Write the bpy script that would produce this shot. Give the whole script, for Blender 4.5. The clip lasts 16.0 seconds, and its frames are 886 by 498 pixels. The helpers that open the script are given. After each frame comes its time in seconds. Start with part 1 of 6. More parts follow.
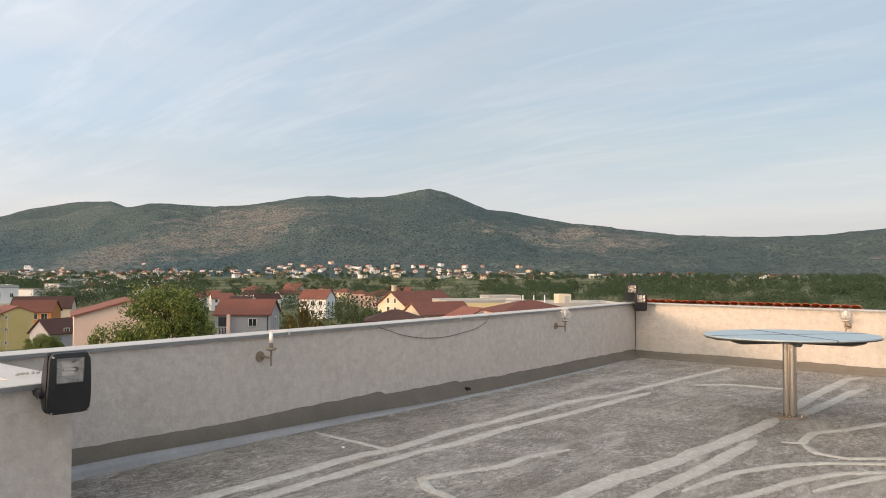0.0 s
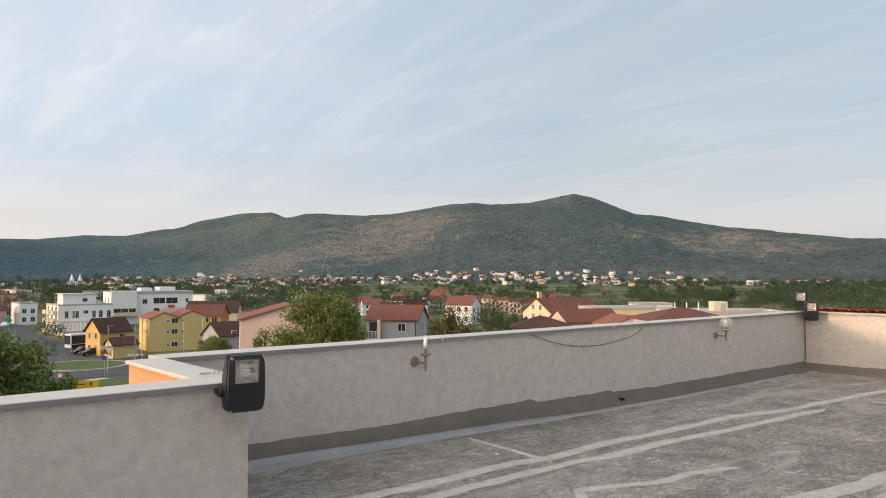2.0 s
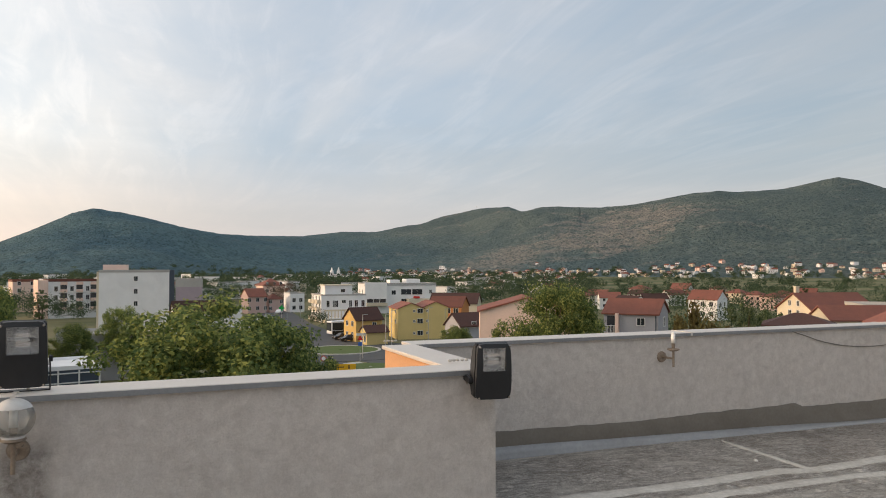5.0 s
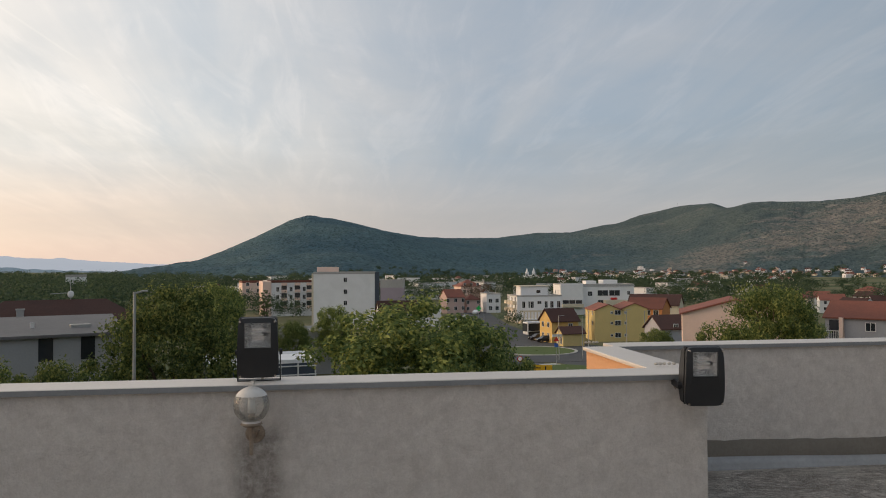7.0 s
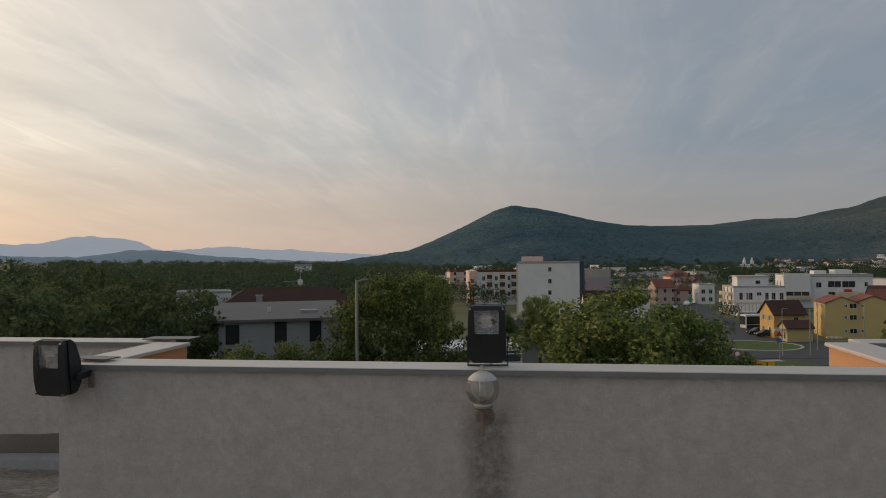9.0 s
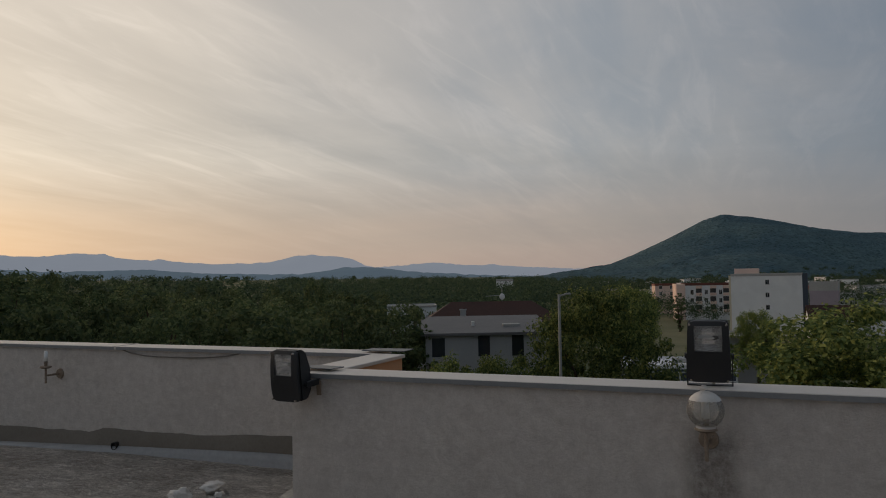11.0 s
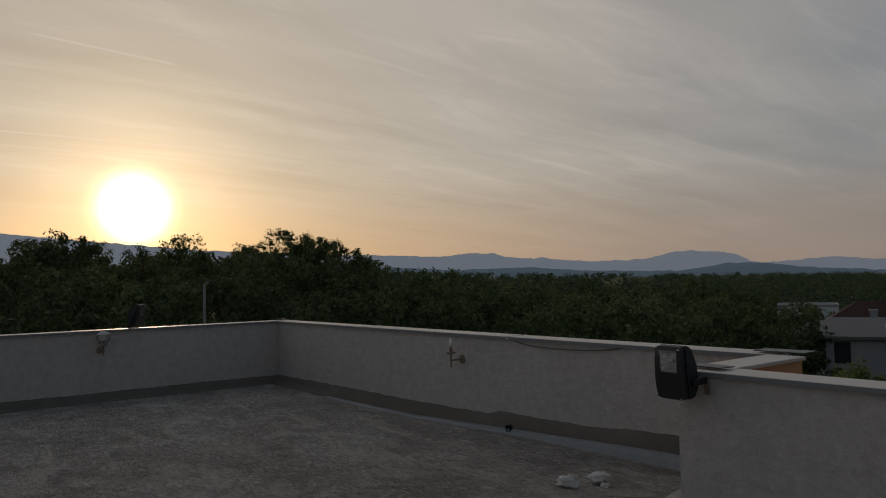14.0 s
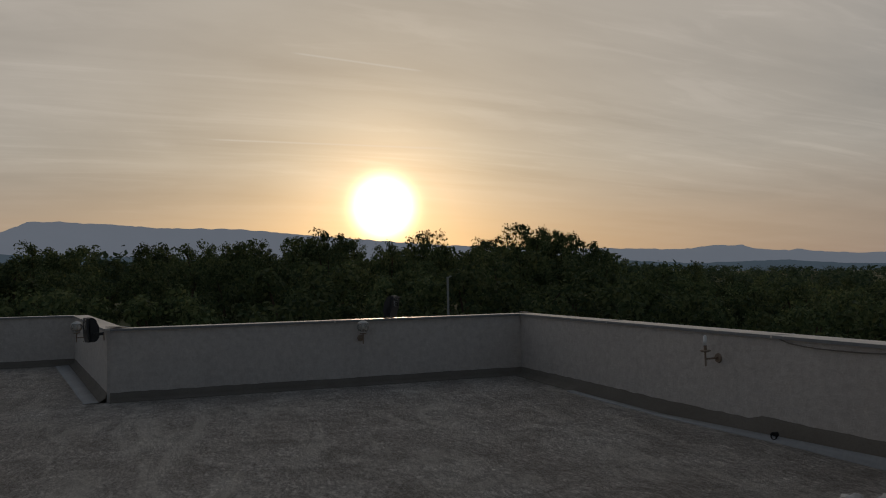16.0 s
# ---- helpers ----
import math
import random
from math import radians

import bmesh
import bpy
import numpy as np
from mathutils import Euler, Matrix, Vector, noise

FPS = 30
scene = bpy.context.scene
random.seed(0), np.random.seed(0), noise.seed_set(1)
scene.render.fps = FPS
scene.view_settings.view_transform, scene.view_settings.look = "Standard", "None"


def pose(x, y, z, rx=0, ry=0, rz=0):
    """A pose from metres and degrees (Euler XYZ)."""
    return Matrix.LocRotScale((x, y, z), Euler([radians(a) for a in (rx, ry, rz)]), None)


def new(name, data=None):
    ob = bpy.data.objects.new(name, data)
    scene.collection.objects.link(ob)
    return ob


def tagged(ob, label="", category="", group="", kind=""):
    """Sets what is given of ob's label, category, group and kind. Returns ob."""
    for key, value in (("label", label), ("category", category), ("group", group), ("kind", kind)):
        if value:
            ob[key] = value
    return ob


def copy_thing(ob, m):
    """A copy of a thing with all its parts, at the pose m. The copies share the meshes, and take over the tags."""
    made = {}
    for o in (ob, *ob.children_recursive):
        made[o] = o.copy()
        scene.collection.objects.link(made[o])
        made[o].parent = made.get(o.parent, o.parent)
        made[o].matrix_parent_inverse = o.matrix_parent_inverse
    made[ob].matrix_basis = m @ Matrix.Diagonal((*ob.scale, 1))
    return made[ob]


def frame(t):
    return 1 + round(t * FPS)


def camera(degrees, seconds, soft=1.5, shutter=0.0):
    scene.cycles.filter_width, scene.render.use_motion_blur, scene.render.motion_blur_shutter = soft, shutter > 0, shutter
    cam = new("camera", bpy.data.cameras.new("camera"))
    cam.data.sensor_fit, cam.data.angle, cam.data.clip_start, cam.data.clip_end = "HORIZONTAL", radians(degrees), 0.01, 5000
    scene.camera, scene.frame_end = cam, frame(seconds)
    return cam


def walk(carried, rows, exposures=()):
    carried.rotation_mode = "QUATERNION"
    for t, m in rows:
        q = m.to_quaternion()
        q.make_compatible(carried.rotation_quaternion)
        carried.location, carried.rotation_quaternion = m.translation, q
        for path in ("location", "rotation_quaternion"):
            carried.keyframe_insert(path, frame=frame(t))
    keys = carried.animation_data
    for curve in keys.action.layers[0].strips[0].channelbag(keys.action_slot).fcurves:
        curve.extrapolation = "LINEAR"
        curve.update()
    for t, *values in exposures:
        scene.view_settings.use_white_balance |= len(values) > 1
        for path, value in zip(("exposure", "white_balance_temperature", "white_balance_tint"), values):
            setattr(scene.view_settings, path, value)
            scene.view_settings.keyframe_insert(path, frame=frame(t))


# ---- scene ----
cam = camera(61.6, 16.0, soft=1.0)
PATH = [
    (0.0, pose(0.176, -0.107, 1.617, 91.48, -0.13, -51.52)),
    (0.5, pose(0.151, -0.092, 1.618, 91.59, -0.08, -49.29)),
    (1.0, pose(0.130, -0.080, 1.622, 91.85, -0.04, -46.70)),
    (1.5, pose(0.139, -0.056, 1.621, 91.99, -0.08, -43.60)),
    (2.0, pose(0.145, -0.042, 1.621, 91.96, -0.03, -40.41)),
    (2.5, pose(0.150, -0.023, 1.620, 92.03, -0.03, -37.52)),
    (3.0, pose(0.147, 0.005, 1.616, 92.07, -0.05, -34.81)),
    (3.5, pose(0.148, 0.022, 1.615, 91.87, 0.02, -31.92)),
    (4.0, pose(0.142, 0.030, 1.610, 91.57, -0.01, -28.75)),
    (6.5, pose(0.124, 0.054, 1.601, 91.64, 0.27, -11.71)),
    (7.0, pose(0.099, 0.048, 1.600, 91.53, 0.33, -7.45)),
    (7.5, pose(0.061, 0.025, 1.602, 91.10, 0.24, -2.97)),
    (8.0, pose(0.028, -0.006, 1.602, 90.76, 0.25, 1.26)),
    (10.5, pose(-0.063, -0.016, 1.600, 91.79, 0.97, 18.69)),
    (11.0, pose(-0.079, 0.011, 1.599, 92.14, 1.04, 23.52)),
    (11.5, pose(-0.097, 0.033, 1.594, 92.00, 0.89, 29.24)),
    (12.0, pose(-0.106, 0.048, 1.585, 91.68, 1.07, 34.71)),
    (12.5, pose(-0.107, 0.048, 1.583, 91.64, 1.19, 39.50)),
    (13.0, pose(-0.112, 0.045, 1.583, 91.87, 1.11, 43.87)),
    (13.5, pose(-0.112, 0.035, 1.583, 92.15, 1.16, 47.83)),
    (14.0, pose(-0.129, 0.028, 1.582, 92.44, 1.19, 51.98)),
    (14.5, pose(-0.152, 0.004, 1.583, 92.59, 1.05, 56.97)),
    (15.0, pose(-0.199, -0.002, 1.583, 92.40, 1.07, 62.19)),
    (15.5, pose(-0.230, -0.006, 1.581, 92.32, 1.16, 66.69)),
    (16.0, pose(-0.255, -0.008, 1.580, 92.30, 1.10, 70.00)),
]
EXPOSURES = [(0.0, 0.22, 6560, 10), (2.0, 0.17, 6570, 10), (4.0, 0.05, 6580, 10), (6.5, -0.43, 6500, 10), (8.0, -0.84, 6450, 10), (10.5, -1.52, 6250, 10),
             (11.5, -1.70, 6150, 10), (12.5, -2.04, 6080, 10), (14.0, -2.25, 6080, 10), (16.0, -2.36, 6080, 10)]
walk(cam, PATH, EXPOSURES)

# ---- world and sun ----
SUN_AZ, SUN_EL = radians(74.5), radians(5.6)          # azimuth to the left of +y
SUN_DIR = Vector((-math.sin(SUN_AZ) * math.cos(SUN_EL), math.cos(SUN_AZ) * math.cos(SUN_EL), math.sin(SUN_EL)))


class Nodes:
    """A short way to write node trees."""

    def __init__(self, tree):
        self.tree = tree
        tree.nodes.clear()

    def add(self, kind, props=None, **inputs):
        n = self.tree.nodes.new(kind)
        props = props or {}
        if "operation" in props:
            n.operation = props["operation"]
        if "use_clamp" in props:
            n.use_clamp = props["use_clamp"]
        if "data_type" in props:
            n.data_type, n.blend_type = props["data_type"], props["blend_type"]
        for key, value in inputs.items():
            self.put(n, key, value)
        return n

    def put(self, n, key, value):
        sock = n.inputs[int(key[1:])] if key[0] == "i" and key[1:].isdigit() else n.inputs[key.replace("_", " ")]
        if isinstance(value, bpy.types.NodeSocket):
            self.tree.links.new(value, sock)
        elif isinstance(value, bpy.types.Node):
            self.tree.links.new(value.outputs[0], sock)
        else:
            sock.default_value = value

    def math(self, op, a, b=0.0, clamp=False):
        return self.add("ShaderNodeMath", {"operation": op, "use_clamp": clamp}, i0=a, i1=b)

    def ramp(self, fac, stops, smooth=False):
        n = self.add("ShaderNodeValToRGB", None, Fac=fac)
        if smooth:
            n.color_ramp.interpolation = "EASE"
        els = n.color_ramp.elements
        while len(els) < len(stops):
            els.new(0.5)
        for e, (p, c) in zip(els, stops):
            e.position, e.color = p, (*c, 1) if len(c) == 3 else c
        return n

    def mix(self, fac, a, b, blend="MIX"):
        n = self.add("ShaderNodeMix", {"data_type": "RGBA", "blend_type": blend})
        self.put(n, "i0", fac), self.put(n, "i6", a), self.put(n, "i7", b)
        return n.outputs[2]

    def noise(self, vec, scale, detail=4.0, rough=0.55, distort=0.0):
        return self.add("ShaderNodeTexNoise", None, Vector=vec, Scale=scale, Detail=detail, Roughness=rough, Distortion=distort)


def col(r, g, b):
    return (r, g, b, 1.0)


world = bpy.data.worlds.new("evening_sky")
scene.world = world
world.use_nodes = True
W = Nodes(world.node_tree)
sky = W.add("ShaderNodeTexSky")
sky.sky_type, sky.sun_disc, sky.sun_elevation, sky.sun_rotation = "NISHITA", False, SUN_EL, -SUN_AZ
sky.altitude, sky.air_density, sky.dust_density, sky.ozone_density = 100.0, 1.0, 2.0, 1.2
way = W.add("ShaderNodeTexCoord").outputs["Generated"]
sep = W.add("ShaderNodeSeparateXYZ", None, Vector=way)
dot = W.add("ShaderNodeVectorMath", {"operation": "DOT_PRODUCT"}, i0=way, i1=SUN_DIR)
angle = W.math("MULTIPLY", W.math("ARCCOSINE", W.math("MINIMUM", dot.outputs["Value"], 1.0)), 1 / math.pi)
# thin cirrus: streaks on a high flat sheet, and long bands low over the horizon
lift = W.math("ADD", W.math("MAXIMUM", sep.outputs[2], 0.0), 0.12)
sx, sy = W.math("DIVIDE", sep.outputs[0], lift), W.math("DIVIDE", sep.outputs[1], lift)
sheet = W.add("ShaderNodeCombineXYZ", None, X=sx, Y=sy, Z=0.0)
turned = W.add("ShaderNodeMapping", None, Vector=sheet, Rotation=(0, 0, radians(-6)), Scale=(1.0, 0.20, 1.0))
streak = W.noise(turned, 1.6, 7.0, 0.57, 0.9)
broad = W.noise(sheet, 0.42, 6.0, 0.55, 0.6)
veil = W.math("ADD", W.math("MULTIPLY", streak, 0.62), W.math("MULTIPLY", broad, 0.58))
veil = W.ramp(veil, [(0.44, (0, 0, 0)), (0.77, (1, 1, 1))], True)
flat = W.add("ShaderNodeMapping", None, Vector=way, Scale=(0.9, 0.9, 7.5))
bands = W.ramp(W.noise(flat, 1.5, 6.0, 0.55, 0.3), [(0.42, (0, 0, 0)), (0.70, (1, 1, 1))], True)
blue = W.ramp(angle, [(0.0, (2.4, 1.90, 1.30)), (0.07, (1.80, 1.49, 1.14)), (0.16, (1.95, 1.68, 1.36)), (0.24, (1.50, 1.37, 1.22)), (0.32, (0.98, 1.02, 1.06)),
                      (0.48, (0.54, 0.64, 0.77)), (0.72, (0.385, 0.475, 0.58)), (1.0, (0.37, 0.46, 0.57))], True)
cloud = W.ramp(angle, [(0.0, (3.2, 2.8, 2.1)), (0.07, (2.55, 2.18, 1.70)), (0.16, (2.65, 2.28, 1.84)), (0.30, (1.66, 1.50, 1.34)),
                       (0.48, (0.80, 0.80, 0.83)), (0.72, (0.53, 0.555, 0.60)), (1.0, (0.48, 0.51, 0.56))], True)
low = W.ramp(angle, [(0.0, (2.4, 1.5, 0.90)), (0.10, (2.0, 1.30, 0.84)), (0.25, (1.52, 1.10, 0.86)), (0.50, (0.82, 0.74, 0.73)), (0.75, (0.66, 0.63, 0.67)), (1.0, (0.62, 0.60, 0.66))], True)
grey = W.ramp(angle, [(0.0, (1.5, 1.1, 0.8)), (0.12, (1.20, 1.02, 0.84)), (0.30, (0.94, 0.90, 0.85)), (0.50, (0.52, 0.56, 0.62)), (0.75, (0.36, 0.43, 0.51)), (1.0, (0.34, 0.40, 0.48))], True)
height = W.math("ARCSINE", sep.outputs[2])
near_horizon = W.ramp(W.math("MULTIPLY", height, 2.0), [(0.0, (1, 1, 1)), (0.10, (0.85, 0.85, 0.85)), (0.34, (0, 0, 0))], True)
body = W.mix(W.math("MULTIPLY", veil.outputs[0], 0.80), blue, cloud)
mid_sky = W.ramp(W.math("MULTIPLY", height, 2.0), [(0.03, (0, 0, 0)), (0.14, (1, 1, 1)), (0.34, (1, 1, 1)), (0.62, (0, 0, 0))], True)
wisps = W.ramp(W.noise(turned, 5.0, 9.0, 0.62, 1.3), [(0.46, (0, 0, 0)), (0.68, (1, 1, 1))], True)
body = W.mix(W.math("MULTIPLY", wisps, W.math("ADD", W.math("MULTIPLY", veil.outputs[0], 0.22), 0.14)), body, W.mix(1.0, cloud, col(1.16, 1.16, 1.18), "MULTIPLY"))
body = W.mix(W.math("MULTIPLY", near_horizon.outputs[0], 0.82), body, low)
body = W.mix(W.math("MULTIPLY", W.math("MULTIPLY", mid_sky, bands), 0.36), body, grey)
for normal, centre, half, strength in (((-0.3024, -0.0544, -0.9516), (-0.9317, 0.2277, 0.283), 5.0, 1.5),
                                       ((-0.1827, 0.0051, -0.9832), (-0.9637, 0.1973, 0.1801), 9.2, 1.5),
                                       ((-0.5621, 0.0332, -0.8264), (-0.3842, 0.8743, 0.2964), 6.2, 0.10)):
    off = W.math("ABSOLUTE", W.add("ShaderNodeVectorMath", {"operation": "DOT_PRODUCT"}, i0=way, i1=normal).outputs["Value"])
    near = W.add("ShaderNodeVectorMath", {"operation": "DOT_PRODUCT"}, i0=way, i1=centre).outputs["Value"]
    edge = math.cos(radians(half))
    there = W.ramp(W.math("MULTIPLY", W.math("SUBTRACT", near, edge), 1.0 / (1.0 - edge)), [(0.0, (0, 0, 0)), (0.35, (1, 1, 1))])
    line = W.ramp(W.math("MULTIPLY", off, 500.0), [(0.0, (1, 1, 1)), (1.0, (0, 0, 0))], True)
    body = W.mix(W.math("MULTIPLY", W.math("MULTIPLY", line, there), W.math("MULTIPLY", streak, strength)), body, col(2.6, 2.3, 1.9))
glow = W.math("POWER", W.math("MAXIMUM", dot.outputs["Value"], 0.0), 3000.0)
halo = W.math("POWER", W.math("MAXIMUM", dot.outputs["Value"], 0.0), 240.0)
body = W.mix(1.0, body, W.mix(halo, col(0, 0, 0), col(1.8, 1.02, 0.46)), "ADD")
body = W.mix(1.0, body, W.mix(glow, col(0, 0, 0), col(70, 55, 30)), "ADD")
under = W.math("GREATER_THAN", sep.outputs[2], -0.02)
dark = W.mix(under, col(0.10, 0.10, 0.09), body)
bg_sky = W.add("ShaderNodeBackground", None, Color=sky, Strength=0.05)
bg_veil = W.add("ShaderNodeBackground", None, Color=dark, Strength=0.85)
both = W.add("ShaderNodeAddShader", None, i0=bg_sky, i1=bg_veil)
W.add("ShaderNodeOutputWorld", None, Surface=both)

sun = new("sun", bpy.data.lights.new("sun", "SUN"))
sun.data.energy, sun.data.angle, sun.data.color = 2.2, radians(4.5), (1.0, 0.655, 0.42)
sun.matrix_world = Matrix.Translation((0, 0, 60)) @ (-SUN_DIR).to_track_quat("-Z", "Y").to_matrix().to_4x4()


# ---- materials ----
def material(name):
    m = bpy.data.materials.new(name)
    m.use_nodes = True
    return m, Nodes(m.node_tree)


def surface(name, base, vary, rough=0.8, scale=(3.0, 40.0), amount=(0.5, 0.3), bump=0.3, bump_scale=60.0, metal=0.0, spread=0.01, per=None, spec=0.3):
    """A plain surface with stains at one scale and grain at another. per: 'object' or 'island' varies pieces."""
    m, N = material(name)
    place = N.add("ShaderNodeTexCoord").outputs["Object"]
    large = N.noise(place, scale[0], 5.0, 0.6, 0.4)
    fine = N.noise(place, scale[1], 6.0, 0.65)
    c = N.mix(N.math("MULTIPLY", N.ramp(large, [(0.35, (0, 0, 0)), (0.70, (1, 1, 1))]).outputs[0], amount[0]), col(*base), col(*vary))
    c = N.mix(N.math("MULTIPLY", N.ramp(fine, [(0.35, (0, 0, 0)), (0.75, (1, 1, 1))]).outputs[0], amount[1]), c, col(*[v * 0.6 for v in vary]))
    if per:
        rnd = N.add("ShaderNodeObjectInfo").outputs["Random"] if per == "object" else N.add("ShaderNodeNewGeometry").outputs["Random Per Island"]
        hsv = N.add("ShaderNodeHueSaturation", None, Color=c, Value=N.math("ADD", N.math("MULTIPLY", rnd, 0.6), 0.7))
        c = hsv.outputs[0]
    h = N.noise(place, bump_scale, 5.0, 0.6)
    bmp = N.add("ShaderNodeBump", None, Strength=bump, Distance=spread, Height=h)
    b = N.add("ShaderNodeBsdfPrincipled", None, Base_Color=c, Roughness=rough, Metallic=metal, Normal=bmp, Specular_IOR_Level=spec)
    N.add("ShaderNodeOutputMaterial", None, Surface=b)
    return m


def stucco_material(name="stucco", stain=None):
    """Sprayed render: beige grey, cloudy, with drip stains and a fine pebbled relief."""
    m, N = material(name)
    place = N.add("ShaderNodeTexCoord").outputs["Object"]
    tall = N.add("ShaderNodeMapping", None, Vector=place, Scale=(2.2, 2.2, 0.35))
    large = N.ramp(N.noise(place, 1.3, 5.0, 0.6, 0.5), [(0.30, (0, 0, 0)), (0.72, (1, 1, 1))])
    drip = N.ramp(N.noise(tall, 3.0, 6.0, 0.6), [(0.50, (0, 0, 0)), (0.72, (1, 1, 1))])
    patch = N.ramp(N.noise(place, 4.5, 7.0, 0.74, 1.6), [(0.44, (0, 0, 0)), (0.60, (1, 1, 1))])
    fine = N.ramp(N.noise(place, 90.0, 4.0, 0.6), [(0.35, (0, 0, 0)), (0.75, (1, 1, 1))])
    c = N.mix(N.math("MULTIPLY", large, 0.45), col(0.625, 0.575, 0.53), col(0.515, 0.47, 0.43))
    c = N.mix(N.math("MULTIPLY", drip, 0.12), c, col(0.28, 0.25, 0.22))
    blot = N.ramp(N.noise(place, 16.0, 8.0, 0.75, 1.0), [(0.44, (0, 0, 0)), (0.60, (1, 1, 1))])
    c = N.mix(N.math("MULTIPLY", patch, 0.42), c, col(0.70, 0.65, 0.59))
    c = N.mix(N.math("MULTIPLY", blot, 0.20), c, col(0.33, 0.285, 0.24))
    if stain:
        axis = N.add("ShaderNodeSeparateXYZ", None, Vector=place)
        side = N.math("ABSOLUTE", N.math("SUBTRACT", N.math("ADD", axis.outputs[0], N.math("MULTIPLY", N.noise(place, 3.0), 0.12)), stain[0] + 0.06))
        mask = N.ramp(N.math("MULTIPLY", side, 1.0 / stain[1]), [(0.35, (1, 1, 1)), (1.0, (0, 0, 0))], True)
        below = N.ramp(N.math("MULTIPLY", axis.outputs[2], 1.0 / stain[2]), [(0.75, (1, 1, 1)), (1.0, (0, 0, 0))], True)
        wet = N.math("MULTIPLY", N.math("MULTIPLY", mask, below), N.ramp(N.noise(place, 22.0, 8.0, 0.75), [(0.30, (0.25, 0.25, 0.25)), (0.62, (1, 1, 1))]))
        c = N.mix(N.math("MULTIPLY", wet, 0.80), c, col(0.12, 0.10, 0.085))
    c = N.mix(N.math("MULTIPLY", fine, 0.22), c, col(0.28, 0.25, 0.22))
    grain = N.noise(place, 120.0, 4.0, 0.6)
    trowel = N.noise(place, 10.0, 7.0, 0.70, 0.15)
    c = N.mix(N.math("MULTIPLY", N.ramp(trowel, [(0.50, (0, 0, 0)), (0.66, (1, 1, 1))]), 0.22), c, col(0.30, 0.265, 0.23))
    c = N.mix(N.math("MULTIPLY", N.ramp(trowel, [(0.34, (1, 1, 1)), (0.46, (0, 0, 0))]), 0.26), c, col(0.78, 0.73, 0.67))
    h = N.math("ADD", N.math("MULTIPLY", grain, 0.5), N.math("MULTIPLY", trowel, 2.6))
    bmp = N.add("ShaderNodeBump", None, Strength=0.9, Distance=0.008, Height=h)
    b = N.add("ShaderNodeBsdfPrincipled", None, Base_Color=c, Roughness=0.92, Normal=bmp, Specular_IOR_Level=0.2)
    N.add("ShaderNodeOutputMaterial", None, Surface=b)
    return m


def roof_floor_material():
    """Rough screed: grey brown, combed in short strokes, blotched with pale and dark patches."""
    m, N = material("rough_screed")
    place = N.add("ShaderNodeTexCoord").outputs["Object"]
    large = N.ramp(N.noise(place, 0.50, 6.0, 0.62, 0.6), [(0.36, (0, 0, 0)), (0.66, (1, 1, 1))])
    crust = N.ramp(N.noise(place, 1.9, 11.0, 0.76, 0.9), [(0.45, (0, 0, 0)), (0.60, (1, 1, 1))])
    warp = N.noise(place, 2.0, 4.0, 0.6)
    swirl = N.add("ShaderNodeVectorMath", {"operation": "ADD"}, i0=place, i1=N.add("ShaderNodeVectorMath", {"operation": "MULTIPLY"}, i0=warp.outputs["Color"], i1=(0.35, 0.35, 0.0)).outputs[0]).outputs[0]
    rake_a = N.add("ShaderNodeMapping", None, Vector=swirl, Rotation=(0, 0, radians(28)), Scale=(9.0, 34.0, 1.0))
    rake_b = N.add("ShaderNodeMapping", None, Vector=swirl, Rotation=(0, 0, radians(-52)), Scale=(8.0, 30.0, 1.0))
    comb_a = N.noise(rake_a, 1.0, 5.0, 0.65, 0.5)
    comb_b = N.noise(rake_b, 1.0, 5.0, 0.65, 0.5)
    side = N.ramp(N.noise(place, 1.3, 4.0, 0.6, 0.8), [(0.46, (0, 0, 0)), (0.54, (1, 1, 1))])
    comb = N.ramp(N.mix(side, comb_a, comb_b), [(0.40, (0, 0, 0)), (0.58, (1, 1, 1))])
    pits = N.ramp(N.noise(place, 24.0, 8.0, 0.75, 0.6), [(0.48, (0, 0, 0)), (0.60, (1, 1, 1))])
    film = N.ramp(N.noise(N.add("ShaderNodeMapping", None, Vector=place, Rotation=(0, 0, radians(38)), Scale=(0.5, 1.7, 1.0)), 1.0, 9.0, 0.72, 1.4), [(0.50, (0, 0, 0)), (0.62, (1, 1, 1))])
    c = N.mix(N.math("MULTIPLY", large, 0.85), col(0.86, 0.80, 0.735), col(0.58, 0.52, 0.46))
    c = N.mix(N.math("MULTIPLY", crust, 0.82), c, col(0.335, 0.29, 0.25))
    c = N.mix(N.math("MULTIPLY", comb, 0.66), c, col(0.22, 0.185, 0.15))
    c = N.mix(N.math("MULTIPLY", pits, 0.46), c, col(0.16, 0.135, 0.108))
    c = N.mix(N.math("MULTIPLY", film, 0.50), c, col(0.84, 0.78, 0.69))
    grit = N.ramp(N.noise(place, 62.0, 6.0, 0.7, 0.4), [(0.42, (0, 0, 0)), (0.62, (1, 1, 1))])
    c = N.mix(N.math("MULTIPLY", grit, 0.27), c, col(0.90, 0.85, 0.78))
    h = N.math("SUBTRACT", N.math("MULTIPLY", crust, -0.8), N.math("ADD", comb, N.math("MULTIPLY", pits, 0.6)))
    bmp = N.add("ShaderNodeBump", None, Strength=1.0, Distance=0.016, Height=h)
    b = N.add("ShaderNodeBsdfPrincipled", None, Base_Color=c, Roughness=0.95, Normal=bmp, Specular_IOR_Level=0.15)
    N.add("ShaderNodeOutputMaterial", None, Surface=b)
    return m


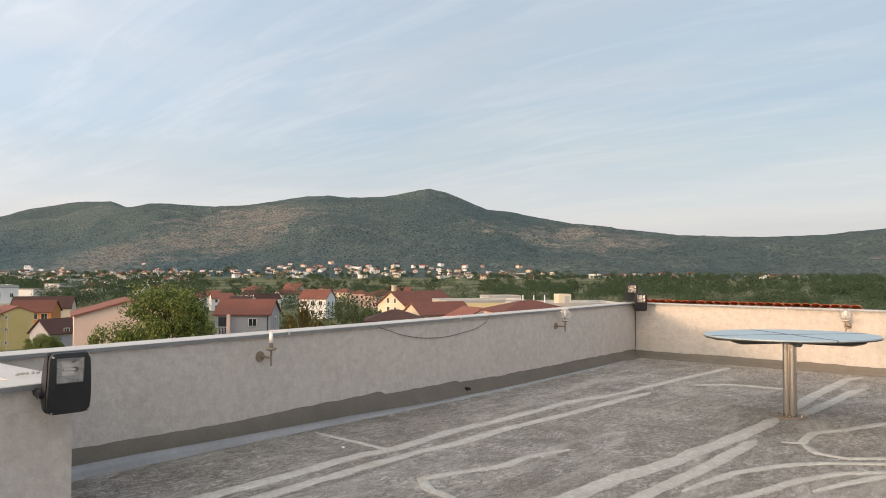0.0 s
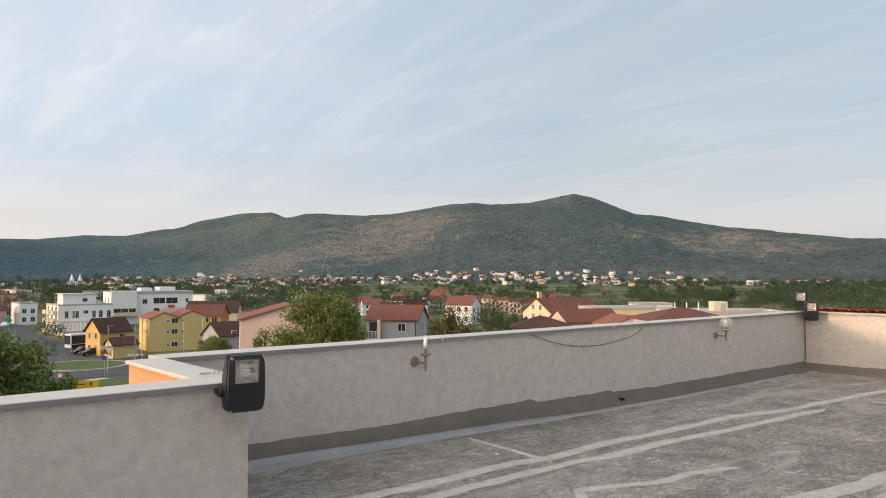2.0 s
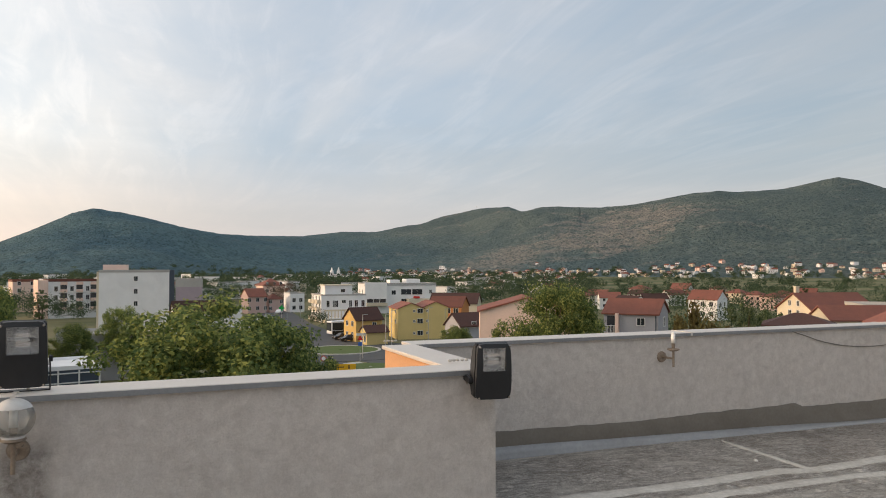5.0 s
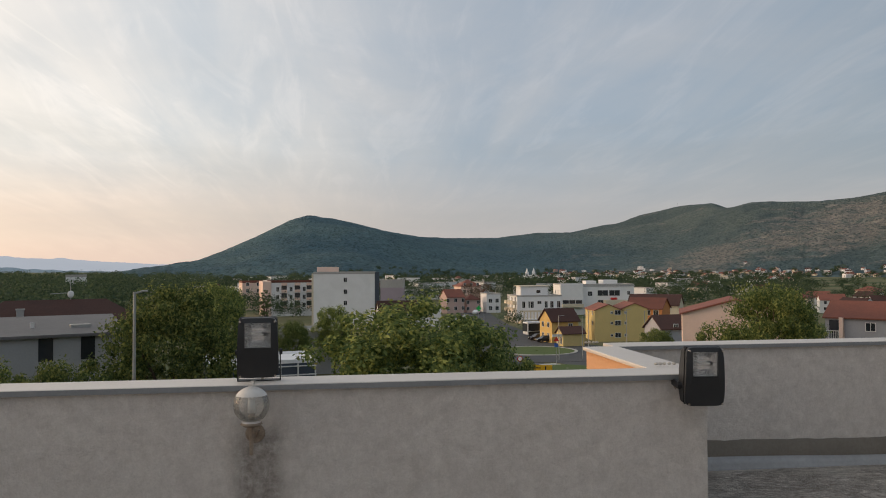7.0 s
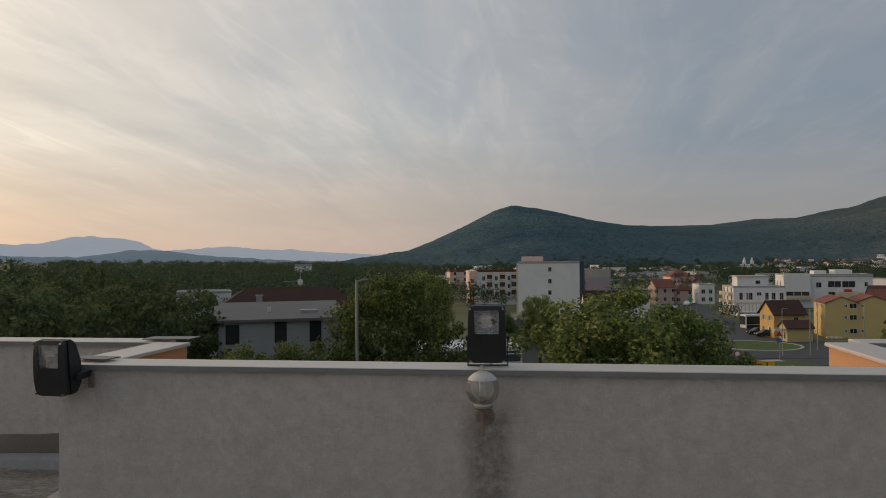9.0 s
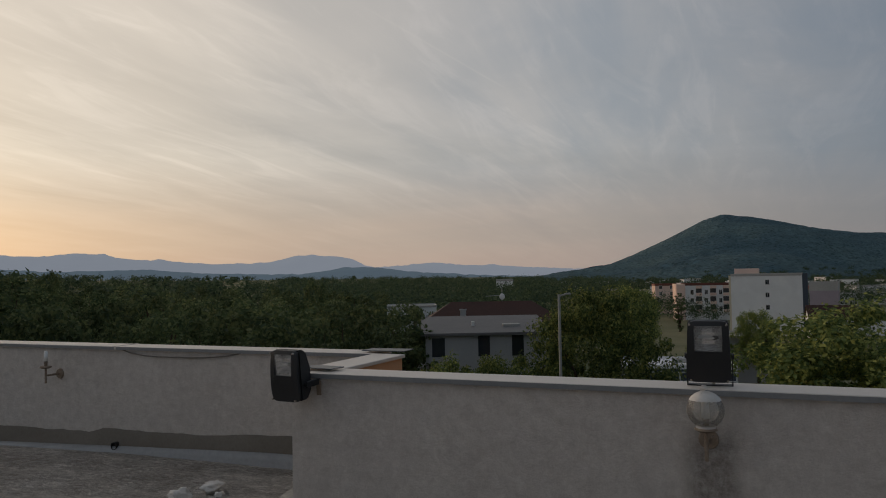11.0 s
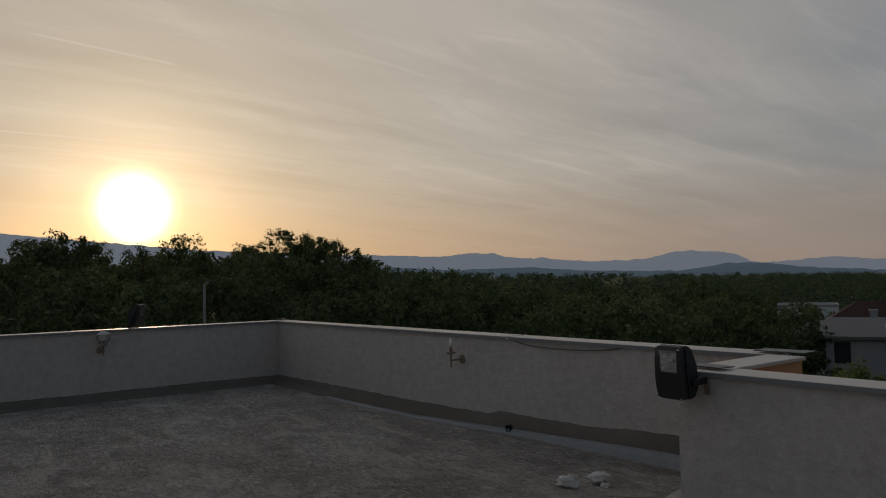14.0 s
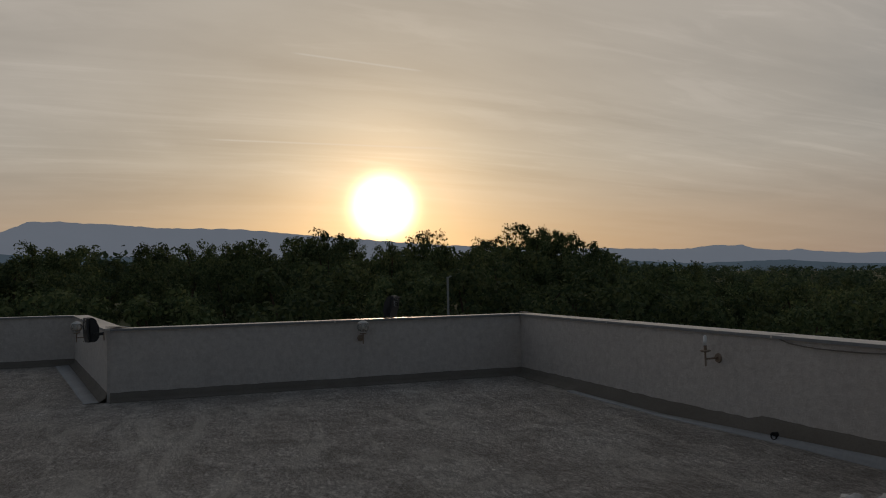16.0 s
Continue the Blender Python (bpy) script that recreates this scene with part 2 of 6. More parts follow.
def leaf_material(name, dark, light, warm):
    m, N = material(name)
    rnd = N.add("ShaderNodeNewGeometry").outputs["Random Per Island"]
    own = N.add("ShaderNodeObjectInfo").outputs["Random"]
    c = N.ramp(rnd, [(0.0, dark), (0.55, light), (1.0, warm)])
    hsv = N.add("ShaderNodeHueSaturation", None, Color=c, Value=N.math("ADD", N.math("MULTIPLY", own, 0.5), 0.75))
    dif = N.add("ShaderNodeBsdfPrincipled", None, Base_Color=hsv, Roughness=0.65, Specular_IOR_Level=0.12)
    thin = N.add("ShaderNodeBsdfTranslucent", None, Color=hsv)
    both_sides = N.add("ShaderNodeMixShader", None, i0=0.40, i1=dif, i2=thin)
    N.add("ShaderNodeOutputMaterial", None, Surface=both_sides)
    return m


SLOPES = [(960.0, 1560.0, 330.0), (1130.0, 1640.0, 330.0), (1290.0, 1700.0, 300.0), (1700.0, 920.0, 330.0), (700.0, 1500.0, 260.0)]


def hill_material():
    """Scrub hillside: dark bushes over paler dry grass and grey rock, blued by painted haze."""
    m, N = material("hazed_scrub_hillside")
    place = N.add("ShaderNodeTexCoord").outputs["Object"]
    axis = N.add("ShaderNodeSeparateXYZ", None, Vector=place)
    bush = N.ramp(N.noise(place, 0.045, 9.0, 0.78), [(0.44, (0, 0, 0)), (0.60, (1, 1, 1))])
    speck = N.add("ShaderNodeTexVoronoi", None, Vector=place, Scale=0.115)
    crowns = N.ramp(speck.outputs["Distance"], [(0.18, (1, 1, 1)), (0.50, (0, 0, 0))])
    zone = N.ramp(N.noise(place, 0.0030, 6.0, 0.6, 0.5), [(0.42, (0, 0, 0)), (0.62, (1, 1, 1))])
    # blue of aerial haze put into the scrub colour, stronger on the northern hills
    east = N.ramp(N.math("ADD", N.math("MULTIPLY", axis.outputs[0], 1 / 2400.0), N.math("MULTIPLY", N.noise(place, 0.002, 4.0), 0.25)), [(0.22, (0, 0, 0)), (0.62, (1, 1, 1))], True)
    patches = N.noise(place, 0.008, 9.0, 0.75, 0.8)
    bare = None
    for cx, cy, reach in SLOPES:
        off = N.add("ShaderNodeVectorMath", {"operation": "DISTANCE"}, i0=N.add("ShaderNodeCombineXYZ", None, X=axis.outputs[0], Y=axis.outputs[1], Z=0.0), i1=(cx, cy, 0.0)).outputs["Value"]
        one = N.ramp(N.math("MULTIPLY", off, 1.0 / reach), [(0.25, (1, 1, 1)), (1.0, (0, 0, 0))], True)
        bare = one if bare is None else N.math("MAXIMUM", bare, one)
    rock = N.ramp(N.math("ADD", patches, N.math("MULTIPLY", bare, 0.17)), [(0.57, (0, 0, 0)), (0.70, (1, 1, 1))])
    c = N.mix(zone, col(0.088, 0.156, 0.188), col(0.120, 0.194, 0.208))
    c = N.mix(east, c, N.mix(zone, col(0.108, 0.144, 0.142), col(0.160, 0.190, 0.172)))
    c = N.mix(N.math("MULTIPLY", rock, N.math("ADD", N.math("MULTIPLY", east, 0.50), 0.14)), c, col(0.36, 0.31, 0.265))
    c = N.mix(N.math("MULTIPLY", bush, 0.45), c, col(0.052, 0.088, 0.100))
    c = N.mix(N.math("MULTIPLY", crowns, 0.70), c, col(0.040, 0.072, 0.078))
    h = N.math("ADD", N.math("MULTIPLY", crowns, 1.0), N.math("MULTIPLY", bush, 0.5))
    bmp = N.add("ShaderNodeBump", None, Strength=1.0, Distance=4.0, Height=h)
    b = N.add("ShaderNodeBsdfPrincipled", None, Base_Color=c, Roughness=0.95, Normal=bmp, Specular_IOR_Level=0.1)
    N.add("ShaderNodeOutputMaterial", None, Surface=b)
    return m


def ground_material():
    """The plain: grass, dry meadow strips and bare earth."""
    m, N = material("valley_ground")
    place = N.add("ShaderNodeTexCoord").outputs["Object"]
    strips = N.add("ShaderNodeMapping", None, Vector=place, Rotation=(0, 0, radians(38)), Scale=(0.0035, 0.022, 1.0))
    field = N.ramp(N.noise(strips, 1.0, 5.0, 0.6, 0.3), [(0.40, (0, 0, 0)), (0.52, (1, 1, 1))])
    patch = N.ramp(N.noise(place, 0.03, 7.0, 0.65), [(0.40, (0, 0, 0)), (0.65, (1, 1, 1))])
    fine = N.noise(place, 0.8, 6.0, 0.65)
    c = N.mix(field, col(0.080, 0.105, 0.045), col(0.24, 0.215, 0.125))
    c = N.mix(N.math("MULTIPLY", patch, 0.6), c, col(0.048, 0.078, 0.032))
    c = N.mix(N.math("MULTIPLY", fine, 0.4), c, col(0.11, 0.12, 0.06))
    bmp = N.add("ShaderNodeBump", None, Strength=0.5, Distance=0.3, Height=fine)
    b = N.add("ShaderNodeBsdfPrincipled", None, Base_Color=c, Roughness=0.95, Normal=bmp, Specular_IOR_Level=0.1)
    N.add("ShaderNodeOutputMaterial", None, Surface=b)
    return m


def haze_glow_material(name, rgb, strength):
    """Ranges so far off that only the air between shows, its haze put in as a glow."""
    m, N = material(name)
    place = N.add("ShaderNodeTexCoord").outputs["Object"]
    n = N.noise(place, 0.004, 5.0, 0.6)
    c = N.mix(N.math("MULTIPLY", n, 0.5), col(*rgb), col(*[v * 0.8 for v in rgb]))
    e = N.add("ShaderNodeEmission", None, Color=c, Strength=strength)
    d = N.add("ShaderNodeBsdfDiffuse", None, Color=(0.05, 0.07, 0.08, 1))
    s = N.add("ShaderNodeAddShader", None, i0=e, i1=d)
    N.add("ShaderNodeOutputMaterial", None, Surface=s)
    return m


def glass_material(name, tint=(1, 1, 1), rough=0.02, mixin=0.75):
    m, N = material(name)
    clear = N.add("ShaderNodeBsdfTransparent", None, Color=col(*tint))
    shine = N.add("ShaderNodeBsdfGlossy", None, Color=col(1, 1, 1), Roughness=rough)
    fres = N.add("ShaderNodeFresnel", None, IOR=1.45)
    place = N.add("ShaderNodeTexCoord").outputs["Object"]
    dirt = N.ramp(N.noise(place, 9.0, 4.0, 0.6), [(0.4, (0, 0, 0)), (0.8, (1, 1, 1))])
    film = N.add("ShaderNodeBsdfDiffuse", None, Color=col(0.6, 0.57, 0.53))
    g = N.add("ShaderNodeMixShader", None, i0=fres, i1=clear, i2=shine)
    s = N.add("ShaderNodeMixShader", None, i0=N.math("ADD", N.math("MULTIPLY", dirt, 0.12), 1 - mixin), i1=g, i2=film)
    N.add("ShaderNodeOutputMaterial", None, Surface=s)
    return m


STUCCO = stucco_material()
STUCCO_STAINED = stucco_material("stained_stucco", (2.62, 0.19, 0.86))
SCREED = roof_floor_material()
SEAL = surface("sealing_mortar", (0.63, 0.59, 0.53), (0.46, 0.42, 0.365), 0.9, (6.0, 28.0), (0.95, 0.6), 0.5, 50.0)
FILLET = surface("dark_mortar", (0.20, 0.178, 0.15), (0.135, 0.118, 0.095), 0.92, (2.0, 40.0), (0.6, 0.3), 0.4, 70.0)
GUTTER = surface("grey_membrane", (0.385, 0.39, 0.395), (0.27, 0.27, 0.27), 0.75, (1.5, 25.0), (0.7, 0.3), 0.25, 30.0)
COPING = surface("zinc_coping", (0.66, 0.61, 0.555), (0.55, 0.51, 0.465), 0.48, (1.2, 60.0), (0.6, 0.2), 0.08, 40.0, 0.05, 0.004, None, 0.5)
# same zinc as the coping, its front shade put into a darker grey
LIP_SHADE = surface("zinc_lip_shade", (0.27, 0.275, 0.28), (0.20, 0.205, 0.21), 0.5, (2.0, 50.0), (0.6, 0.3), 0.08, 40.0, 0.2, 0.004)
COPING_DARK = surface("dark_coping", (0.10, 0.115, 0.13), (0.07, 0.08, 0.09), 0.45, (2.0, 60.0), (0.5, 0.2), 0.08, 40.0, 0.3, 0.004)
OUTER = surface("orange_render", (0.62, 0.36, 0.20), (0.52, 0.29, 0.16), 0.9, (1.2, 60.0), (0.4, 0.2), 0.4, 90.0, 0.0, 0.004)
BLACK = surface("black_cast_metal", (0.012, 0.013, 0.015), (0.03, 0.03, 0.032), 0.5, (6.0, 90.0), (0.5, 0.2), 0.1, 150.0, 0.0, 0.002, None, 0.5)
MIRROR = surface("reflector", (0.96, 0.96, 0.96), (0.86, 0.86, 0.86), 0.26, (18.0, 60.0), (0.5, 0.1), 0.5, 45.0, 0.9, 0.006)
STEEL = surface("stainless_steel", (0.58, 0.54, 0.49), (0.48, 0.45, 0.41), 0.27, (4.0, 80.0), (0.5, 0.2), 0.05, 60.0, 1.0, 0.002)
RUSTY = surface("weathered_bracket", (0.34, 0.28, 0.22), (0.22, 0.15, 0.10), 0.6, (14.0, 80.0), (0.7, 0.4), 0.3, 90.0, 0.4, 0.003)
BULB = surface("white_bulb", (0.82, 0.81, 0.78), (0.72, 0.70, 0.66), 0.3, (10.0, 60.0), (0.4, 0.1), 0.05, 60.0)
FROST = surface("dusty_frosted_plastic", (0.66, 0.64, 0.61), (0.50, 0.47, 0.43), 0.35, (7.0, 60.0), (0.6, 0.2), 0.05, 60.0)
CLEAR = glass_material("clear_globe", (0.97, 0.97, 0.96), 0.03, 0.78)
DUSTY = glass_material("dusty_globe", (0.94, 0.94, 0.92), 0.05, 0.78)
PANE = glass_material("lamp_glass", (0.98, 0.98, 0.98), 0.02, 0.97)
TABLETOP = surface("blue_grey_panel", (0.40, 0.50, 0.55), (0.33, 0.42, 0.47), 0.30, (1.5, 30.0), (0.5, 0.15), 0.05, 30.0, 0.0, 0.003, None, 0.5)
EDGE = surface("dark_edge", (0.05, 0.055, 0.06), (0.09, 0.09, 0.09), 0.5)
CABLE = surface("grey_cable", (0.20, 0.18, 0.155), (0.15, 0.13, 0.11), 0.6)
STONE = surface("white_rubble", (0.80, 0.77, 0.72), (0.55, 0.50, 0.45), 0.9, (9.0, 60.0), (0.6, 0.3), 0.6, 30.0, 0.0, 0.02)
HOLE = surface("black_pipe", (0.012, 0.012, 0.012), (0.03, 0.03, 0.03), 0.6)
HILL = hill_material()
GROUND = ground_material()
ASPHALT = surface("asphalt", (0.075, 0.078, 0.082), (0.11, 0.11, 0.11), 0.85, (0.15, 3.0), (0.6, 0.3), 0.2, 8.0)
KERB = surface("pale_kerb", (0.50, 0.49, 0.46), (0.40, 0.39, 0.36), 0.85)
LAWN = surface("lawn", (0.085, 0.13, 0.035), (0.12, 0.15, 0.05), 0.95, (0.3, 5.0), (0.6, 0.4), 0.5, 6.0, 0.0, 0.05)
# blue haze over the distant ranges, emitted by their surface
FAR_HAZE_A = haze_glow_material("far_range", (0.50, 0.525, 0.585), 1.2)
FAR_HAZE_B = haze_glow_material("middle_range", (0.235, 0.30, 0.36), 0.85)
BARK = surface("bark", (0.10, 0.075, 0.05), (0.06, 0.045, 0.03), 0.95, (4.0, 20.0), (0.6, 0.4), 0.6, 12.0, 0.0, 0.03)
LEAF = leaf_material("broad_leaves", (0.060, 0.098, 0.036), (0.152, 0.203, 0.070), (0.40, 0.41, 0.12))
LEAF_DARK = leaf_material("oak_leaves", (0.052, 0.082, 0.042), (0.112, 0.150, 0.066), (0.19, 0.215, 0.095))
LEAF_MID = leaf_material("mixed_leaves", (0.040, 0.068, 0.044), (0.078, 0.116, 0.064), (0.125, 0.16, 0.082))
LEAF_RUSSET = leaf_material("russet_leaves", (0.095, 0.070, 0.026), (0.165, 0.125, 0.045), (0.21, 0.17, 0.06))
LEAF_BROWN = leaf_material("budding_twigs", (0.10, 0.072, 0.052), (0.16, 0.118, 0.085), (0.20, 0.155, 0.11))
ROOF_RED = surface("red_tiles", (0.235, 0.088, 0.062), (0.145, 0.066, 0.052), 0.8, (0.6, 6.0), (0.6, 0.4), 0.5, 5.0, 0.0, 0.05, "object")
ROOF_BROWN = surface("brown_tiles", (0.088, 0.042, 0.034), (0.060, 0.034, 0.029), 0.8, (0.6, 6.0), (0.6, 0.4), 0.5, 5.0, 0.0, 0.05, "object")
ROOF_GREY = surface("grey_sheet_roof", (0.18, 0.172, 0.172), (0.125, 0.125, 0.125), 0.7, (0.3, 4.0), (0.6, 0.3), 0.2, 4.0)
ROOF_FLAT = surface("pale_flat_roof", (0.46, 0.45, 0.43), (0.34, 0.33, 0.31), 0.8, (0.3, 3.0), (0.6, 0.3), 0.2, 4.0)
PAINT = {k: surface(k + "_paint", a, [v * 0.82 for v in a], 0.85, (0.35, 6.0), (0.5, 0.2), 0.2, 12.0, 0.0, 0.01) for k, a in
         dict(white=(0.82, 0.82, 0.82), cream=(0.68, 0.60, 0.46), peach=(0.84, 0.63, 0.53), yellow=(0.66, 0.52, 0.23), amber=(0.64, 0.44, 0.16),
              orange=(0.60, 0.25, 0.09), pink=(0.62, 0.45, 0.40), grey=(0.40, 0.40, 0.43), concrete=(0.42, 0.42, 0.42), sky=(0.42, 0.52, 0.64),
              charcoal=(0.07, 0.085, 0.11), violet=(0.40, 0.34, 0.38), butter=(0.74, 0.62, 0.36)).items()}
WINDOW = surface("dark_window_glass", (0.025, 0.03, 0.038), (0.05, 0.055, 0.06), 0.12, (1.0, 6.0), (0.4, 0.2), 0.02, 3.0, 0.0, 0.01, "object", 0.6)
FRAME = surface("white_frame", (0.72, 0.72, 0.70), (0.62, 0.62, 0.60), 0.5)
POLE = surface("galvanised_pole", (0.36, 0.38, 0.38), (0.28, 0.30, 0.30), 0.5, (2.0, 30.0), (0.5, 0.2), 0.1, 30.0, 0.4)
SIGN_YELLOW = surface("yellow_sign", (0.72, 0.42, 0.02), (0.62, 0.36, 0.02), 0.5)
SIGN_RED = surface("red_sign", (0.55, 0.04, 0.03), (0.45, 0.03, 0.03), 0.5)
SIGN_BLUE = surface("blue_sign", (0.05, 0.14, 0.45), (0.04, 0.11, 0.36), 0.5)
GREEN_CROSS = surface("green_cross", (0.02, 0.50, 0.10), (0.02, 0.40, 0.08), 0.5)
CAR_PAINT = {k: surface(k + "_car_paint", a, [v * 0.9 for v in a], 0.25, (1.0, 20.0), (0.3, 0.1), 0.02, 20.0, 0.0, 0.001, None, 0.6) for k, a in
             dict(black=(0.02, 0.02, 0.022), white=(0.75, 0.75, 0.75), silver=(0.42, 0.43, 0.44), red=(0.35, 0.03, 0.02)).items()}
RUBBER = surface("rubber", (0.02, 0.02, 0.02), (0.03, 0.03, 0.03), 0.8)


# ---- mesh helpers ----
def link(name, bm, mat, parent=None, label="", smooth=False):
    me = bpy.data.meshes.new(name)
    bm.to_mesh(me)
    bm.free()
    me.materials.append(mat)
    if smooth:
        me.shade_smooth()
    ob = new(name, me)
    ob.parent = parent
    return tagged(ob, label)


def part(name, bm, mat, parent, label="", smooth=False):
    return link(name, bm, mat, parent, label, smooth)


def from_arrays(name, verts, faces, mat, parent=None, smooth=False):
    me = bpy.data.meshes.new(name)
    me.from_pydata(verts, [], faces)
    me.materials.append(mat)
    if smooth:
        me.shade_smooth()
    ob = new(name, me)
    ob.parent = parent
    return ob


def empty(name, m, label, category, group=""):
    ob = new(name)
    ob.empty_display_size = 0.1
    ob.matrix_world = m
    return tagged(ob, label, category, group)


def box(x0, x1, y0, y1, z0, z1, bevel=0.0, bm=None):
    bm = bm or bmesh.new()
    m = Matrix.LocRotScale(((x0 + x1) / 2, (y0 + y1) / 2, (z0 + z1) / 2), None, (x1 - x0, y1 - y0, z1 - z0))
    made = bmesh.ops.create_cube(bm, size=1.0, matrix=m)["verts"]
    if bevel:
        edges = list({e for v in made for e in v.link_edges})
        bmesh.ops.bevel(bm, geom=edges, offset=bevel, segments=2, affect="EDGES", profile=0.5)
    return bm


def rod(a, b, r0, r1=None, n=10, bm=None, caps=True):
    bm = bm or bmesh.new()
    a, b = Vector(a), Vector(b)
    turn = (b - a).to_track_quat("Z", "Y").to_matrix().to_4x4()
    bmesh.ops.create_cone(bm, cap_ends=caps, segments=n, radius1=r0, radius2=r0 if r1 is None else r1, depth=(b - a).length,
                          matrix=Matrix.Translation((a + b) / 2) @ turn)
    return bm


def ball(c, r, n=16, squash=(1, 1, 1), bm=None):
    bm = bm or bmesh.new()
    bmesh.ops.create_uvsphere(bm, u_segments=n, v_segments=n // 2 + 2, radius=r, matrix=Matrix.LocRotScale(c, None, squash))
    return bm


def prism(outline, z0, z1, bm=None):
    """A polygon in plan, drawn up from z0 to z1."""
    bm = bm or bmesh.new()
    low = [bm.verts.new((x, y, z0)) for x, y in outline]
    top = [bm.verts.new((x, y, z1)) for x, y in outline]
    bm.faces.new(list(reversed(low))), bm.faces.new(top)
    k = len(outline)
    for i in range(k):
        bm.faces.new((low[i], low[(i + 1) % k], top[(i + 1) % k], top[i]))
    return bm


def at_az(az, d, z=0.0):
    a = radians(az)
    return Vector((-math.sin(a) * d, math.cos(a) * d, z))


def tube(name, points, r, mat, parent=None, label=""):
    cu = bpy.data.curves.new(name, "CURVE")
    cu.dimensions, cu.bevel_depth, cu.bevel_resolution, cu.resolution_u = "3D", r, 2, 4
    sp = cu.splines.new("BEZIER")
    sp.bezier_points.add(len(points) - 1)
    for p, co in zip(sp.bezier_points, points):
        p.co, p.handle_left_type, p.handle_right_type = co, "AUTO", "AUTO"
    tmp = bpy.data.objects.new(name, cu)
    me = bpy.data.meshes.new_from_object(tmp)
    bpy.data.objects.remove(tmp)
    me.materials.append(mat)
    ob = new(name, me)
    ob.parent = parent
    return tagged(ob, label)


# ---- land ----
GROUND_Z = -14.0
RIDGE = [(-100, 3.2), (-86, 3.0), (-82.3, 2.7), (-78.7, 2.33), (-74.5, 2.26), (-69.1, 2.46), (-65, 2.95), (-62.8, 3.14), (-59, 3.85), (-56.3, 4.40), (-54.9, 4.51), (-51.9, 5.78),
         (-50.4, 6.14), (-48.6, 5.78), (-47.1, 5.48), (-44.2, 5.36), (-42.8, 5.49), (-41.2, 5.40), (-39.3, 5.12), (-36.8, 4.66), (-34.5, 4.50), (-33.2, 4.53), (-31.0, 4.62), (-29.9, 4.58), (-28.5, 4.22), (-27.5, 4.65),
         (-26.4, 4.60), (-25.2, 4.51), (-22.2, 3.88), (-20.6, 3.27), (-19.7, 3.20), (-17.3, 2.67), (-14.6, 2.69), (-10.6, 2.21), (-5.8, 2.45), (-5.4, 2.52), (-3.4, 2.86), (-1.5, 3.33), (0.7, 3.85), (2.8, 4.12),
         (4.1, 3.76), (6.7, 2.46), (9.2, 1.36), (11.7, 0.36), (13.5, -0.2), (17, -0.6)]
RIDGE_AZ, RIDGE_EL = np.array([a for a, _ in RIDGE]), np.array([e for _, e in RIDGE])


def ridge_distance(az):
    return np.interp(az, [-100, -60, -30, -24, -12, -3, 6, 17], [2300, 2500, 2700, 3300, 3500, 2600, 2300, 2100])


def hill_foot(az):
    return np.interp(az, [-100, -60, -35, -22, -8, 0, 17], [1150, 1150, 1250, 1500, 1500, 1150, 1300])


def hill_z(az, r):
    """Height of the hillside at a bearing and a distance."""
    r0, r1 = float(hill_foot(az)), float(ridge_distance(az))
    s = (r - r0) / (r1 - r0)
    k = min(1.0, max(0.0, (s - 0.72) / 0.28))
    crest_el = float(np.interp(az, RIDGE_AZ, RIDGE_EL))
    broad_el = float(np.mean(np.interp([az + 1.2 * i for i in range(-4, 5)], RIDGE_AZ, RIDGE_EL)))
    top = 1.6 + r1 * math.tan(radians(broad_el + (crest_el - broad_el) * k * k * (3 - 2 * k))) - GROUND_Z
    if s <= 0:
        return GROUND_Z - 1.5 * min(1, -s * 6)
    p = at_az(az, r)
    if s <= 1:
        rough = noise.fractal(p * 0.0035, 0.8, 2.1, 6) * 34 + noise.fractal(p * 0.0012, 0.8, 2.1, 3) * 40
        return GROUND_Z + top * (0.45 * s ** 1.25 + 0.55 * s * s * (3 - 2 * s)) + rough * s * (1 - s) * 1.9 + noise.fractal(p * 0.03, 0.9, 2.0, 3) * 2.0 * min(1, s * 6)
    return GROUND_Z + top * (1 - (s - 1) * 0.8)


def rise(az):
    """How far the wooded land to the west lifts above the plain."""
    return float(np.interp(az, [10, 25, 42, 55, 63, 80, 100, 125], [0, 0, 1.0, 5.5, 10.5, 10.0, 9.0, 6]))


def land_z(az, r):
    k = min(1.0, max(0.0, (r - 24) / 90))
    far = min(1.0, max(0.0, (r - 150) / 1600))
    return GROUND_Z + rise(az) * k * k * (3 - 2 * k) + float(np.interp(az, [5, 20, 60, 100], [0, 9, 22, 40])) * far


